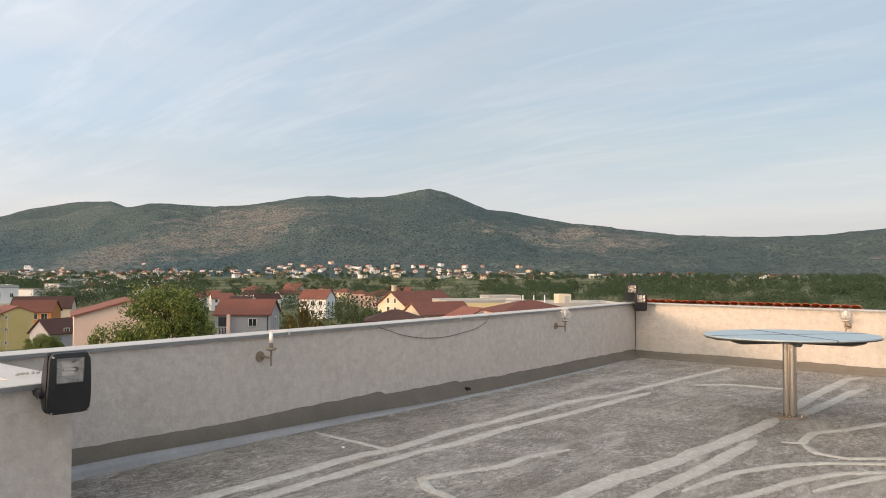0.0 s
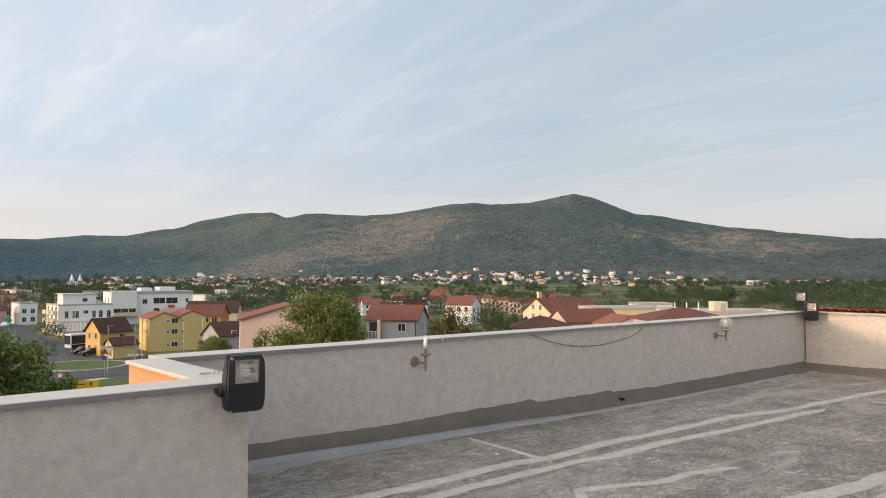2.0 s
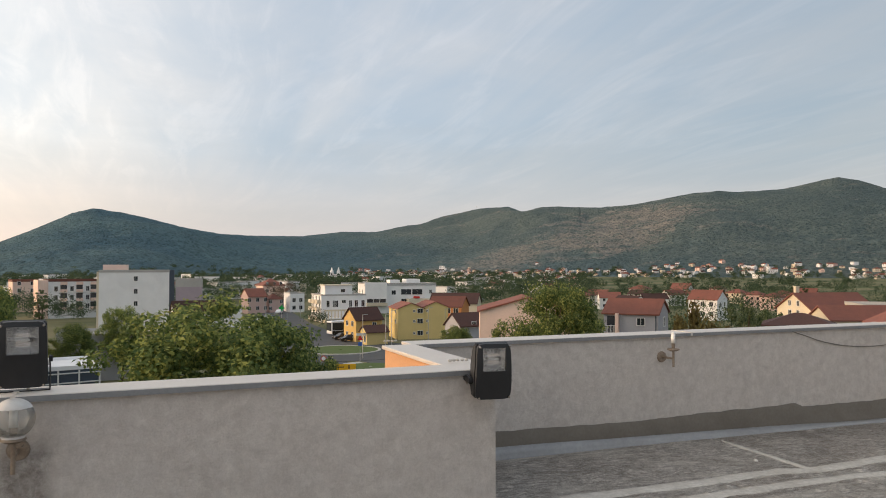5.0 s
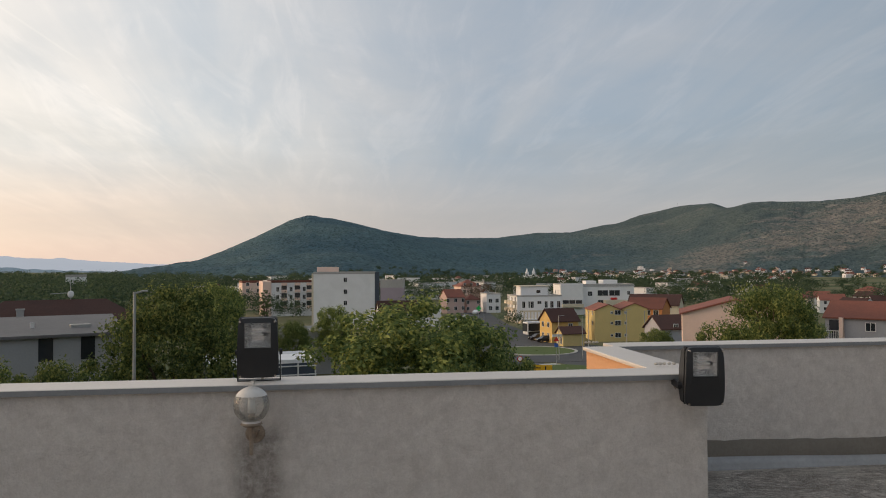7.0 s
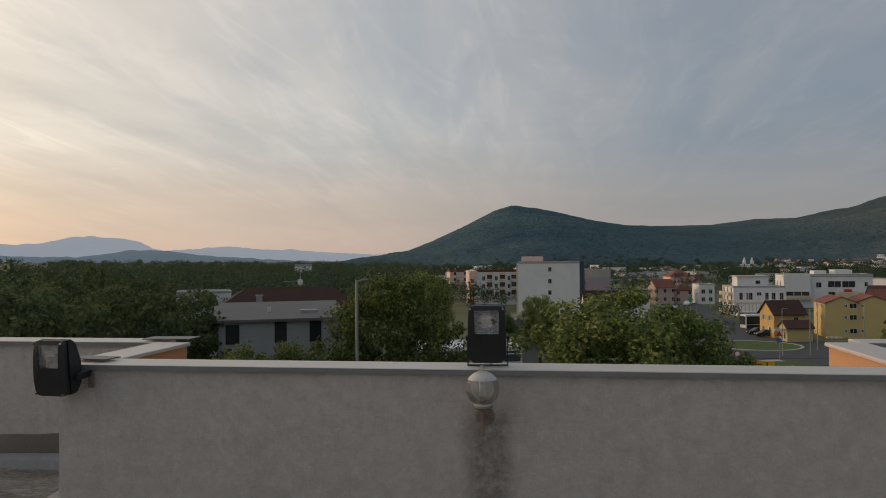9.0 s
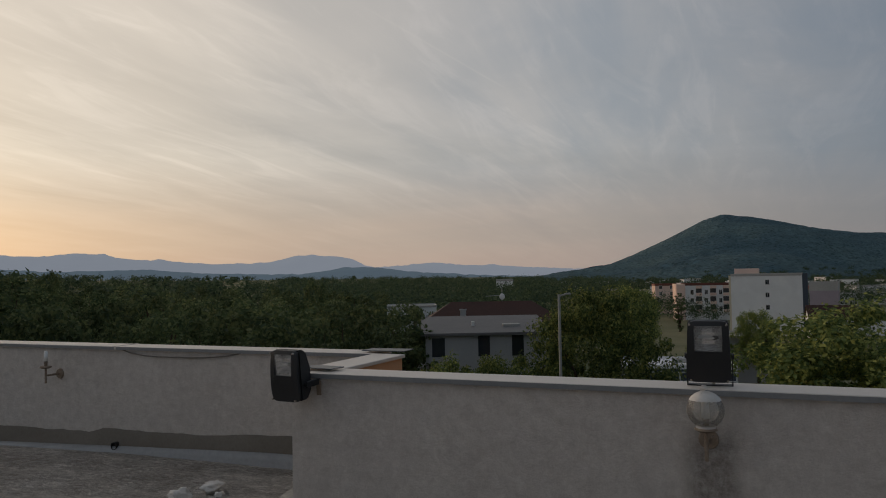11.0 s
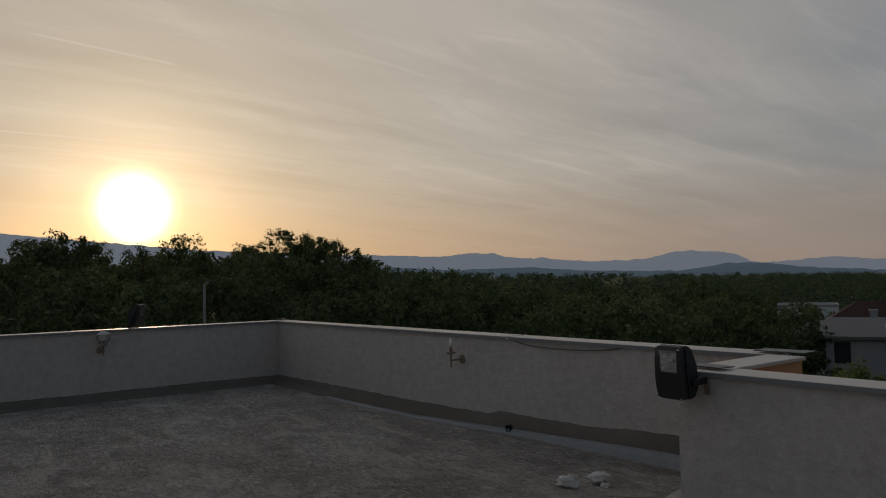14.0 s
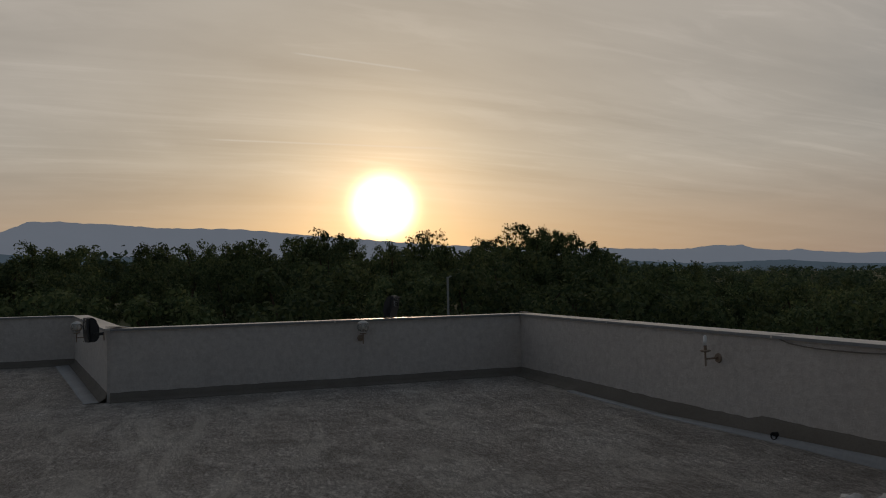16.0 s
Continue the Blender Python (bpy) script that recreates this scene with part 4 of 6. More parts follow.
def round_table():
    """A round panel table on a post of four steel tubes, leaning a little."""
    t = empty("round_table", pose(8.93, 2.0, 0.0), "round blue grey panel table on a stainless steel post", "table")
    tilt = pose(0, 0, 0.885, -1.0, 0.5, 0)
    r = 0.885
    for q in range(4):
        bm = bmesh.new()
        a0 = radians(43 + 90 * q)
        rim = [(math.cos(a0 + radians(0.9 + 88.2 * i / 24)) * r, math.sin(a0 + radians(0.9 + 88.2 * i / 24)) * r) for i in range(25)]
        mid = (math.cos(a0 + radians(45)) * 0.02, math.sin(a0 + radians(45)) * 0.02)
        prism([mid, *rim], 0.0, 0.014, bm)
        bm.transform(tilt)
        part("table_panel", bm, TABLETOP, t)
    for q in range(4):
        bm = box(0.02, r - 0.004, -0.008, 0.008, 0.0142, 0.0165)
        bm.transform(tilt @ Matrix.Rotation(radians(43 + 90 * q), 4, "Z"))
        part("seam_strip", bm, EDGE, t, "dark seam strip")
    bm = rod((0, 0, -0.012), (0, 0, -0.001), r * 1.0, r * 1.006, 96)
    bm.transform(tilt)
    part("under_plate", bm, EDGE, t, "dark under plate")
    for i in range(8):
        a = radians(20 + 45 * i)
        bm = bmesh.new()
        c, s = math.cos(a), math.sin(a)
        pts = [(0.12, -0.0125), (0.878, -0.0125), (0.865, -0.030), (0.74, -0.062), (0.12, -0.080)]
        for side in (-0.02, 0.02):
            bm.faces.new([bm.verts.new((c * d - s * side, s * d + c * side, z)) for d, z in pts])
        v = list(bm.verts)
        for k in range(5):
            bm.faces.new((v[k], v[(k + 1) % 5], v[5 + (k + 1) % 5], v[5 + k]))
        bmesh.ops.recalc_face_normals(bm, faces=bm.faces[:])
        bm.transform(tilt)
        part("support_rib", bm, EDGE, t, "dark steel rib")
    for i in range(4):
        a = radians(45 + 90 * i + 8)
        x, y = 0.045 * math.cos(a), 0.045 * math.sin(a)
        part("post_tube", rod((x, y, 0.012), (x, y, 0.84), 0.036, n=20), STEEL, t, smooth=False)
    part("base_plate", rod((0, 0, 0.0), (0, 0, 0.014), 0.165, 0.160, 32), RUSTY, t)
    for i in range(6):
        a = radians(60 * i + 12)
        part("base_bolt", rod((0.135 * math.cos(a), 0.135 * math.sin(a), 0.012), (0.135 * math.cos(a), 0.135 * math.sin(a), 0.034), 0.012, n=6), STEEL, t)


round_table()


def seal_strip(points, width, name="sealing_strip"):
    """A trowelled band of sealing mortar on the screed."""
    pts = []
    for (x0, y0), (x1, y1) in zip(points, points[1:]):
        n = max(2, int(math.hypot(x1 - x0, y1 - y0) / 0.07))
        pts += [(x0 + (x1 - x0) * i / n, y0 + (y1 - y0) * i / n) for i in range(n)]
    pts.append(points[-1])
    verts, faces = [], []
    for i, (x, y) in enumerate(pts):
        a, b = pts[max(0, i - 2)], pts[min(len(pts) - 1, i + 2)]
        dx, dy = b[0] - a[0], b[1] - a[1]
        d = math.hypot(dx, dy) or 1
        nx, ny = -dy / d, dx / d
        end = min(1, (min(i, len(pts) - 1 - i) + 0.6) / 3)
        l = width / 2 * end * (1 + 0.4 * noise.noise(Vector((x * 2.3, y * 2.3, 1))) + 0.30 * noise.noise(Vector((x * 9, y * 9, 4))))
        r = width / 2 * end * (1 + 0.4 * noise.noise(Vector((x * 2.3, y * 2.3, 6))) + 0.30 * noise.noise(Vector((x * 9, y * 9, 8))))
        h = 0.006 + 0.002 * noise.noise(Vector((x * 5, y * 5, 2)))
        verts += [(x + nx * (l + 0.012), y + ny * (l + 0.012), -0.004), (x + nx * l, y + ny * l, h), (x - nx * r, y - ny * r, h), (x - nx * (r + 0.012), y - ny * (r + 0.012), -0.004)]
        if i:
            for j in range(3):
                k = 4 * i + j
                faces.append((k - 4, k - 3, k + 1, k))
    tagged(from_arrays(name, verts, faces, SEAL, smooth=True), "pale band of sealing mortar on the rough screed", "sealing strip", "sealing bands on the roof")


for pts, w in (([(2.6, 4.50), (3.25, 4.48), (3.93, 4.46), (4.82, 4.47), (5.15, 4.39), (6.03, 4.43), (6.94, 4.36), (8.17, 4.33), (9.14, 4.10), (10.84, 3.98), (12.58, 3.80)], 0.15),
               ([(2.4, 4.18), (3.50, 4.17), (4.05, 4.19), (4.50, 4.17), (5.20, 4.16), (5.59, 4.09), (6.54, 4.08), (7.47, 3.97), (8.75, 3.90), (9.49, 3.84)], 0.14),
               ([(5.15, 5.45), (5.12, 4.93), (5.09, 4.46), (5.07, 4.28)], 0.06), ([(4.15, 2.9), (4.34, 3.12), (4.41, 3.40), (4.57, 3.59), (4.79, 3.53), (5.26, 3.32), (5.63, 3.31), (6.11, 3.16)], 0.09),
               ([(4.2, 2.60), (4.84, 2.50), (5.58, 2.42), (6.36, 2.28), (7.37, 2.17), (8.23, 2.10), (8.75, 2.09)], 0.20), ([(4.5, 2.16), (5.17, 2.10), (6.05, 2.02), (6.83, 1.99), (7.52, 1.97)], 0.15),
               ([(9.2, 2.10), (10.62, 2.12), (12.43, 2.05), (12.84, 1.92)], 0.17), ([(8.99, 1.95), (9.93, 1.86), (11.29, 1.78), (11.56, 1.68)], 0.15),
               ([(7.60, 1.76), (7.68, 1.61), (8.20, 1.62), (8.57, 1.40), (9.20, 1.13), (9.7, 0.85)], 0.11), ([(7.64, 1.58), (7.35, 1.40), (7.32, 1.16), (7.53, 0.90), (7.9, 0.55)], 0.09),
               ([(5.5, 1.92), (5.77, 1.87), (6.25, 1.77), (6.71, 1.55), (7.04, 1.28), (7.32, 0.88), (7.5, 0.5)], 0.09), ([(5.4, 1.62), (5.75, 1.50), (6.25, 1.35), (6.72, 1.14), (7.05, 0.84), (7.2, 0.5)], 0.09),
               ([(6.1, 1.18), (6.24, 1.12), (6.55, 0.99), (6.91, 0.82), (7.2, 0.66)], 0.08), ([(10.43, 3.66), (10.85, 3.20), (10.88, 2.67), (10.91, 2.46)], 0.12),
               ([(-3.0, 3.85), (-3.3, 4.4), (-3.42, 5.0)], 0.16)):
    seal_strip(pts, 0.78 * w)

tagged(tube("cable", [(6.25, 5.655, 0.955), (6.36, 5.638, 0.925), (6.7, 5.636, 0.83), (7.27, 5.636, 0.765), (7.8, 5.636, 0.79), (8.3, 5.638, 0.885), (8.42, 5.655, 0.955)], 0.0045, CABLE),
       "grey cable hanging in a loop from the coping", "cable")
tagged(tube("cable", [(-4.35, 5.335, 0.955), (-4.5, 5.318, 0.93), (-5.0, 5.316, 0.905), (-5.6, 5.318, 0.925), (-5.75, 5.335, 0.955)], 0.006, CABLE), "thin cable hanging close under the coping", "cable")
tagged(tube("cable", [(13.085, 5.635, 0.95), (13.08, 5.63, 0.6), (13.085, 5.632, 0.16)], 0.008, CABLE), "dark conduit running down the wall corner", "cable")


def drain_pipe(x, y):
    d = empty("drain_pipe", pose(x, y, 0.055), "short black overflow pipe stub in the mortar fillet", "drain pipe", "overflow pipes")
    bm = bmesh.new()
    n = 20
    rings = [(0.036, 0.05), (0.036, -0.025), (0.030, -0.025), (0.030, 0.02)]
    rows = [[bm.verts.new((r * math.cos(6.2832 * i / n), yy, r * math.sin(6.2832 * i / n))) for i in range(n)] for r, yy in rings]
    for a, b in zip(rows, rows[1:]):
        for i in range(n):
            bm.faces.new((a[i], a[(i + 1) % n], b[(i + 1) % n], b[i]))
    part("pipe", bm, HOLE, d)
    part("pipe_mouth", rod((0, -0.008, 0), (0, 0.004, 0), 0.029, n=20), HOLE, d)


drain_pipe(7.87, 5.60)
drain_pipe(-5.79, 5.28)


def rubble(x, y, s, seed):
    bm = bmesh.new()
    bmesh.ops.create_icosphere(bm, subdivisions=3, radius=1.0)
    for v in bm.verts:
        n = noise.fractal(v.co * 1.3 + Vector((seed * 7, 0, 0)), 0.7, 2.2, 4)
        v.co = Vector((v.co.x * s * 1.25, v.co.y * s * 0.85, v.co.z * s * 0.72)) * (1 + 0.6 * n)
    low = min(v.co.z for v in bm.verts)
    for v in bm.verts:
        v.co.z -= low + 0.016
    ob = tagged(link("rubble_stone", bm, STONE, smooth=True), "lump of white broken rubble lying on the roof", "stone", "lumps of rubble")
    ob.matrix_world = pose(x, y, 0.0, 0, 0, 37 * seed)


rubble(-4.05, 4.27, 0.062, 1)
rubble(-3.96, 4.50, 0.066, 2)
rubble(-3.86, 4.46, 0.030, 31)
for i in range(14):
    rubble(random.uniform(2.5, 12.0), random.uniform(0.5, 5.2), random.uniform(0.008, 0.018), i + 3)

# loose sheets at the coping corners
for m, sx, sy, lab in ((pose(-2.95, 5.445, 1.0075, 0, 0, 2), 0.19, 0.10, "dark sheet lapped over the coping corner"), (pose(-2.83, 4.28, 1.0075, 0, 0, -8), 0.13, 0.07, "dark sheet flap on the coping corner"),
                       (pose(-11.38, 5.44, 1.0075, 0, 0, 45), 0.07, 0.07, "dark sheet patch on the coping corner"), (pose(-11.42, -0.72, 1.0075, 0, 0, 30), 0.14, 0.10, "dark sheet flap on the wall end")):
    ob = tagged(link("corner_sheet", box(-sx, sx, -sy, sy, -0.0035, 0.0035, 0.002), COPING_DARK), lab, "metal sheet", "coping corner sheets")
    ob.matrix_world = m
for i in range(9):
    bm = ball((0, 0, 0.006), 0.011, 8, (random.uniform(0.8, 1.6), random.uniform(0.7, 1.2), 0.8))
    ob = tagged(link("mortar_crumb", bm, SEAL), "pale crumb of mortar lying on the coping", "mortar", "crumbs of mortar")
    ob.matrix_world = pose(2.00 + 0.028 * i if i < 5 else 2.0 + 0.03 * (i - 5), (4.45 if i < 5 else 5.80) + random.uniform(-0.01, 0.01), 1.0)


# tiled roof just beyond the sunlit parapet
def tiled_roof():
    roof = empty("tiled_roof", pose(15.2, 4.3, 0.0), "low roof of red clay barrel tiles beyond the parapet", "roof")
    part("roof_deck", prism([(-0.2, -2.0), (5.0, -2.0), (5.0, 2.6), (-0.2, 2.6)], -0.6, -0.4), OUTER, roof)
    n = 12
    bm = bmesh.new()
    rows = []
    for j, (r, y) in enumerate(((0.115, 0.0), (0.100, 0.36))):
        for t in (0.0, -0.016):
            rows.append([bm.verts.new(((r + t) * math.cos(math.pi * i / n), y, (r + t) * math.sin(math.pi * i / n))) for i in range(n + 1)])
    for a, b in ((0, 2), (1, 3), (0, 1), (2, 3)):
        for i in range(n):
            bm.faces.new((rows[a][i], rows[a][i + 1], rows[b][i + 1], rows[b][i]))
    bmesh.ops.recalc_face_normals(bm, faces=bm.faces[:])
    me = bpy.data.meshes.new("ridge_tile")
    bm.to_mesh(me)
    bm.free()
    me.materials.append(TILE)
    for k in range(27):
        ob = new("ridge_tile", me)
        ob.parent = roof
        ob.matrix_basis = pose(-0.30, -1.95 + 0.16 * k, 0.950 + random.uniform(-0.004, 0.004), 0, 0, -90 + random.uniform(-1, 1)) @ pose(0, 0, 0, -9, 0, 0) @ Matrix.Diagonal((0.78, 1, 0.36, 1))
    for side in (-1, 1):
        for row in range(3):
            for k in range(18):
                ob = new("barrel_tile", me)
                ob.parent = roof
                ob.matrix_basis = pose(side * (0.10 + 0.30 * row + 0.30), -1.95 + 0.24 * k, 0.72 - 0.10 * row, 0, 0, 90 * side) @ pose(0, 0, 0, 16, 0, 0)
    part("gable_end", prism([(-1.2, -1.98), (1.2, -1.98), (1.2, 2.5), (-1.2, 2.5)], -0.39, 0.55), OUTER, roof)


TILE = surface("clay_tile", (0.50, 0.17, 0.085), (0.38, 0.13, 0.07), 0.85, (5.0, 50.0), (0.6, 0.3), 0.3, 60.0, 0.0, 0.004, "object")
tiled_roof()


# ---- trees ----
def leaf_cloud(rng, clumps, per, size):
    """Small bent leaves round clump centres: (x, y, z, radius), turned mostly upwards."""
    vs = []
    for cx, cy, cz, r in clumps:
        d = rng.normal(size=(per, 3))
        d /= np.linalg.norm(d, axis=1)[:, None]
        p = d * (r * rng.uniform(0.45, 1.05, (per, 1))) * np.array([1, 1, 0.8]) + (cx, cy, cz)
        a = d + rng.normal(size=(per, 3)) * 0.6 + np.array([0, 0, 0.45])
        a /= np.linalg.norm(a, axis=1)[:, None]
        u = np.cross(a, rng.normal(size=(per, 3)))
        u /= np.linalg.norm(u, axis=1)[:, None]
        w = np.cross(a, u)
        s = size * rng.uniform(0.6, 1.3, (per, 1))
        vs.append(np.stack([p - u * s, p + w * s * 0.60 + a * s * 0.15, p + u * s, p - w * s * 0.60 + a * s * 0.15], 1))
    v = np.concatenate(vs).reshape(-1, 3)
    return v, np.arange(len(v)).reshape(-1, 4)


def crown_clumps(rng, h, w, n, low=0.30):
    out = []
    while len(out) < n:
        x, y, z = rng.uniform(-1, 1, 3)
        q = x * x + y * y + z * z
        if 0.12 < q < 1 and (z > -0.55 or q > 0.3):
            f = 1.0 + 0.22 * math.sin(3 * math.atan2(y, x) + n)
            out.append((x * w / 2 * f, y * w / 2 * f, h * (low + (1 - low) * (0.5 + z * 0.5)) - 0.04 * h, rng.uniform(0.05, 0.125) * w))
    return out


def make_tree(name, seed, h, w, n, per, leaf, mat, label, low=0.30):
    rng = np.random.default_rng(seed)
    tree = empty(name, Matrix(), label, "tree", "trees round the building")
    clumps = crown_clumps(rng, h, w, n, low)
    bm = bmesh.new()
    fork = Vector((rng.uniform(-0.2, 0.2), rng.uniform(-0.2, 0.2), h * low * 0.8))
    rod((0, 0, -0.6), fork, 0.030 * h, 0.021 * h, 9, bm)
    for k in range(10):
        c = clumps[(k * 7) % len(clumps)]
        mid = fork.lerp(Vector(c[:3]), 0.5) + Vector((0, 0, 0.05 * h))
        rod(fork, mid, 0.013 * h, 0.008 * h, 6, bm)
        rod(mid, Vector(c[:3]), 0.008 * h, 0.003 * h, 5, bm)
    part("trunk", bm, BARK, tree)
    v, f = leaf_cloud(rng, clumps, per, leaf)
    from_arrays("crown", v.tolist(), f.tolist(), mat, tree)
    return tree


def put_on(az, d):
    return land_z(az, d) if az > 5 else GROUND_Z


rng = np.random.default_rng(5)
BROAD = [make_tree("broadleaf_tree", 11 + i, 12.0, 10.0, 190, 215, 0.114, LEAF, "leafy green broadleaf tree with a spreading crown") for i in range(3)]
OAK = [make_tree("oak_tree", 31 + i, 12.0, 9.0, 105, 68, 0.175, LEAF_DARK, "dark green oak at the edge of the wood", 0.22) for i in range(4)]
RUSSET = make_tree("russet_tree", 41, 8.0, 10.5, 110, 90, 0.20, LEAF_RUSSET, "wide russet green bush beside the houses", 0.08)
BUDDING = make_tree("budding_tree", 44, 8.0, 10.5, 90, 70, 0.11, LEAF_BROWN, "brown budding tree with thin twigs beside the street", 0.14)
CYPRESS = make_tree("cypress", 51, 9.0, 2.0, 60, 50, 0.16, LEAF_DARK, "slim dark cypress among the houses", 0.06)


USED = set()


def plant(base, az, d, h, w=None, turn=0.0, z=None):
    bh, bw = (12.0, 10.0) if base in BROAD else (12.0, 9.0) if base in OAK else (8.0, 10.5) if base in (RUSSET, BUDDING) else (9.0, 2.0)
    p = at_az(az, d, put_on(az, d) if z is None else z)
    k = h / bh
    q = k if w is None else w / bw
    m = Matrix.LocRotScale(p, Euler((0, 0, turn)), (q, q, k))
    if base in USED:
        ob = copy_thing(base, Matrix.Translation(p) @ Matrix.Rotation(turn, 4, "Z"))
        ob.matrix_basis = m
    else:
        USED.add(base)
        base.matrix_basis = m


# the three trees that stand near the building
plant(BROAD[0], -5.7, 46, 14.1, 13.2, 0.4)
plant(BROAD[1], 12.2, 56, 15.0, 10.2, 1.9)
plant(BROAD[2], -31.1, 72, 14.6, 9.4, 2.6)
plant(BROAD[1], 20.2, 44, 11.2, 6.2, 0.2)
plant(BROAD[0], 23.2, 46, 10.8, 5.6, 1.2)
plant(BROAD[0], 9.6, 108, 14.2, 9.5, 3.1)
plant(BROAD[2], -10.3, 45, 11.4, 7.4, 4.4)
plant(BROAD[1], 3.9, 108, 8.6, 5.5, 5.0)
plant(BROAD[2], 0.8, 112, 10.6, 5.6, 1.0)
plant(RUSSET, -41.2, 78, 11.9, 7.0, 0.3)
plant(BUDDING, -10.7, 282, 10.8, 12.5, 0.3)
plant(BUDDING, -9.6, 296, 10.6, 10.0, 1.3)
plant(OAK[0], -44.5, 86, 12.4, 5.6, 0.9)
plant(OAK[1], -46.2, 88, 11.8, 4.4, 2.0)
plant(BROAD[0], -23.4, 118, 6.5, 5.0, 2.0)
plant(CYPRESS, -47.7, 190, 12.5, 3.2)
plant(CYPRESS, -48.3, 192, 12.0, 3.0, 1.0)
plant(CYPRESS, 6.0, 205, 11.5, 3.0, 2.0)

# the oak wood to the west
crest = ([22, 25, 28, 34.5, 40, 47, 52, 54.5, 57, 60, 62, 64, 66, 68, 69.5, 71.5, 73.5, 76, 78.5, 80.5, 82.5, 85, 88, 91, 93, 95.4, 97, 99, 102, 106],
         [-3.2, -2.0, -0.6, -0.35, -0.1, 0.25, 0.8, 1.1, 1.9, 3.1, 3.7, 4.1, 3.6, 2.8, 2.4, 3.5, 2.9, 3.0, 3.8, 3.5, 2.7, 3.2, 3.0, 2.8, 2.2, 2.0, 2.7, 2.8, 2.4, 2.4])
for ring, d0 in enumerate((52, 66, 84, 106, 135)):
    step = (7.4, 6.2, 5.2, 4.4, 3.8)[ring]
    az = (31.0, 28.5, 27.0, 26.0, 25.5)[ring]
    while az < 106:
        d = d0 + rng.uniform(-6, 6)
        el = float(np.interp(az, *crest))
        goal = 1.6 + d * math.tan(radians(el - (4 - ring) * rng.uniform(0.35, 0.75) * (1.0 if el > 1.5 else 0.55) - rng.uniform(0, 0.5)))
        z = put_on(az, d)
        h = min(17.5, max(6.0, goal - z + 0.4))
        plant(OAK[int(rng.integers(4))], az, d, h, h * rng.uniform(0.62, 0.85), rng.uniform(0, 6.28), z)
        az += step * rng.uniform(0.75, 1.25)
for az, d, el, w in ((63.5, 96, 4.35, 8.0), (61.2, 100, 3.7, 7.0), (66.6, 104, 3.0, 7.0), (71.2, 92, 3.75, 7.5), (78.6, 98, 3.95, 9.0), (80.6, 100, 3.6, 8.0), (84.8, 96, 3.35, 8.0), (88.0, 100, 3.1, 8.5), (91.2, 104, 2.95, 8.0),
                     (98.6, 100, 2.95, 9.0), (96.6, 96, 2.85, 8.0), (59.2, 90, 3.0, 7.0), (74.0, 88, 2.9, 6.0), (51.6, 120, 1.05, 4.0), (33.2, 110, 0.15, 5.0)):
    z = put_on(az, d)
    plant(OAK[int(rng.integers(4))], az, d, 1.6 + d * math.tan(radians(el)) - z + 0.5, w, rng.uniform(0, 6.28), z)


def woods(name, spots, mat, label, per=24, leaf=0.60, near=0.0):
    """Distant trees, too many to count: crowns of leaf sprays joined in one mesh."""
    vs = []
    r = np.random.default_rng(17)
    for x, y, z, h, w in spots:
        k = 9
        c = [(x + r.uniform(-0.36, 0.36) * w, y + r.uniform(-0.36, 0.36) * w, z + h * r.uniform(0.40, 0.88), w * r.uniform(0.20, 0.32)) for _ in range(k)]
        close = math.hypot(x, y) < near
        v, _ = leaf_cloud(r, c, per * 3 if close else per, leaf * (h / 10) * (0.40 if close else 1.0))
        vs.append(v)
    v = np.concatenate(vs)
    tagged(from_arrays(name, v.tolist(), np.arange(len(v)).reshape(-1, 4).tolist(), mat), label, "trees", kind="stuff")


spots = []
for _ in range(1000):
    az, d = rng.uniform(9, 108), 150 * math.exp(rng.uniform(0, 1) ** 0.8 * 2.35)
    if az < 26 and d < (135 if az > 14 else 330):
        continue
    p = at_az(az, d, put_on(az, d))
    h = rng.uniform(9, 14) * float(np.interp(az, [15, 24, 40], [0.70, 0.75, 1.0]))
    spots.append((p.x, p.y, p.z - 0.5, h, h * rng.uniform(0.8, 1.3)))
for _ in range(620):
    az, d = rng.uniform(9.5, 36), 140 * math.exp(rng.uniform(0, 1) ** 0.9 * 2.2)
    if az < 26 and d < (135 if az > 17 else 330):
        continue
    p = at_az(az, d, put_on(az, d))
    h = rng.uniform(7, 10) * float(np.interp(d, [140, 400], [0.85, 1.15]))
    spots.append((p.x, p.y, p.z - 0.5, h, h * rng.uniform(1.3, 2.0)))
woods("far_woods", spots, LEAF_MID, "dark green oak woods spreading over the plain")
spots = []
for _ in range(900):
    az, d = rng.uniform(-88, 12) if rng.uniform() < 0.6 else rng.uniform(-34, 12), 230 * math.exp(rng.uniform(0, 1) * 1.75)
    if -68 < az < -34 and 560 < d < 1050 and rng.uniform() < 0.5:
        continue
    if -23 < az < -6 and d < 340:
        continue
    p = at_az(az, d, GROUND_Z)
    h = rng.uniform(5, 10)
    spots.append((p.x, p.y, p.z - 0.4, h, h * rng.uniform(0.8, 1.5)))
for _ in range(560):
    az, d = rng.uniform(-90, -55), rng.uniform(300, 1150)
    if -64 < az and 560 < d < 900:
        continue
    p = at_az(az, d, GROUND_Z)
    h = rng.uniform(4.5, 9.5)
    spots.append((p.x, p.y, p.z - 0.4, h, h * rng.uniform(0.9, 1.5)))
for _ in range(330):
    az, d = rng.uniform(-33, 10), 300 * math.exp(rng.uniform(0, 1) * 1.35)
    if (-13 < az < -7 and d < 430) or (-23 < az and d < 340):
        continue
    p = at_az(az, d, GROUND_Z)
    h = rng.uniform(7, 11)
    spots.append((p.x, p.y, p.z - 0.4, h, h * rng.uniform(0.9, 1.6)))
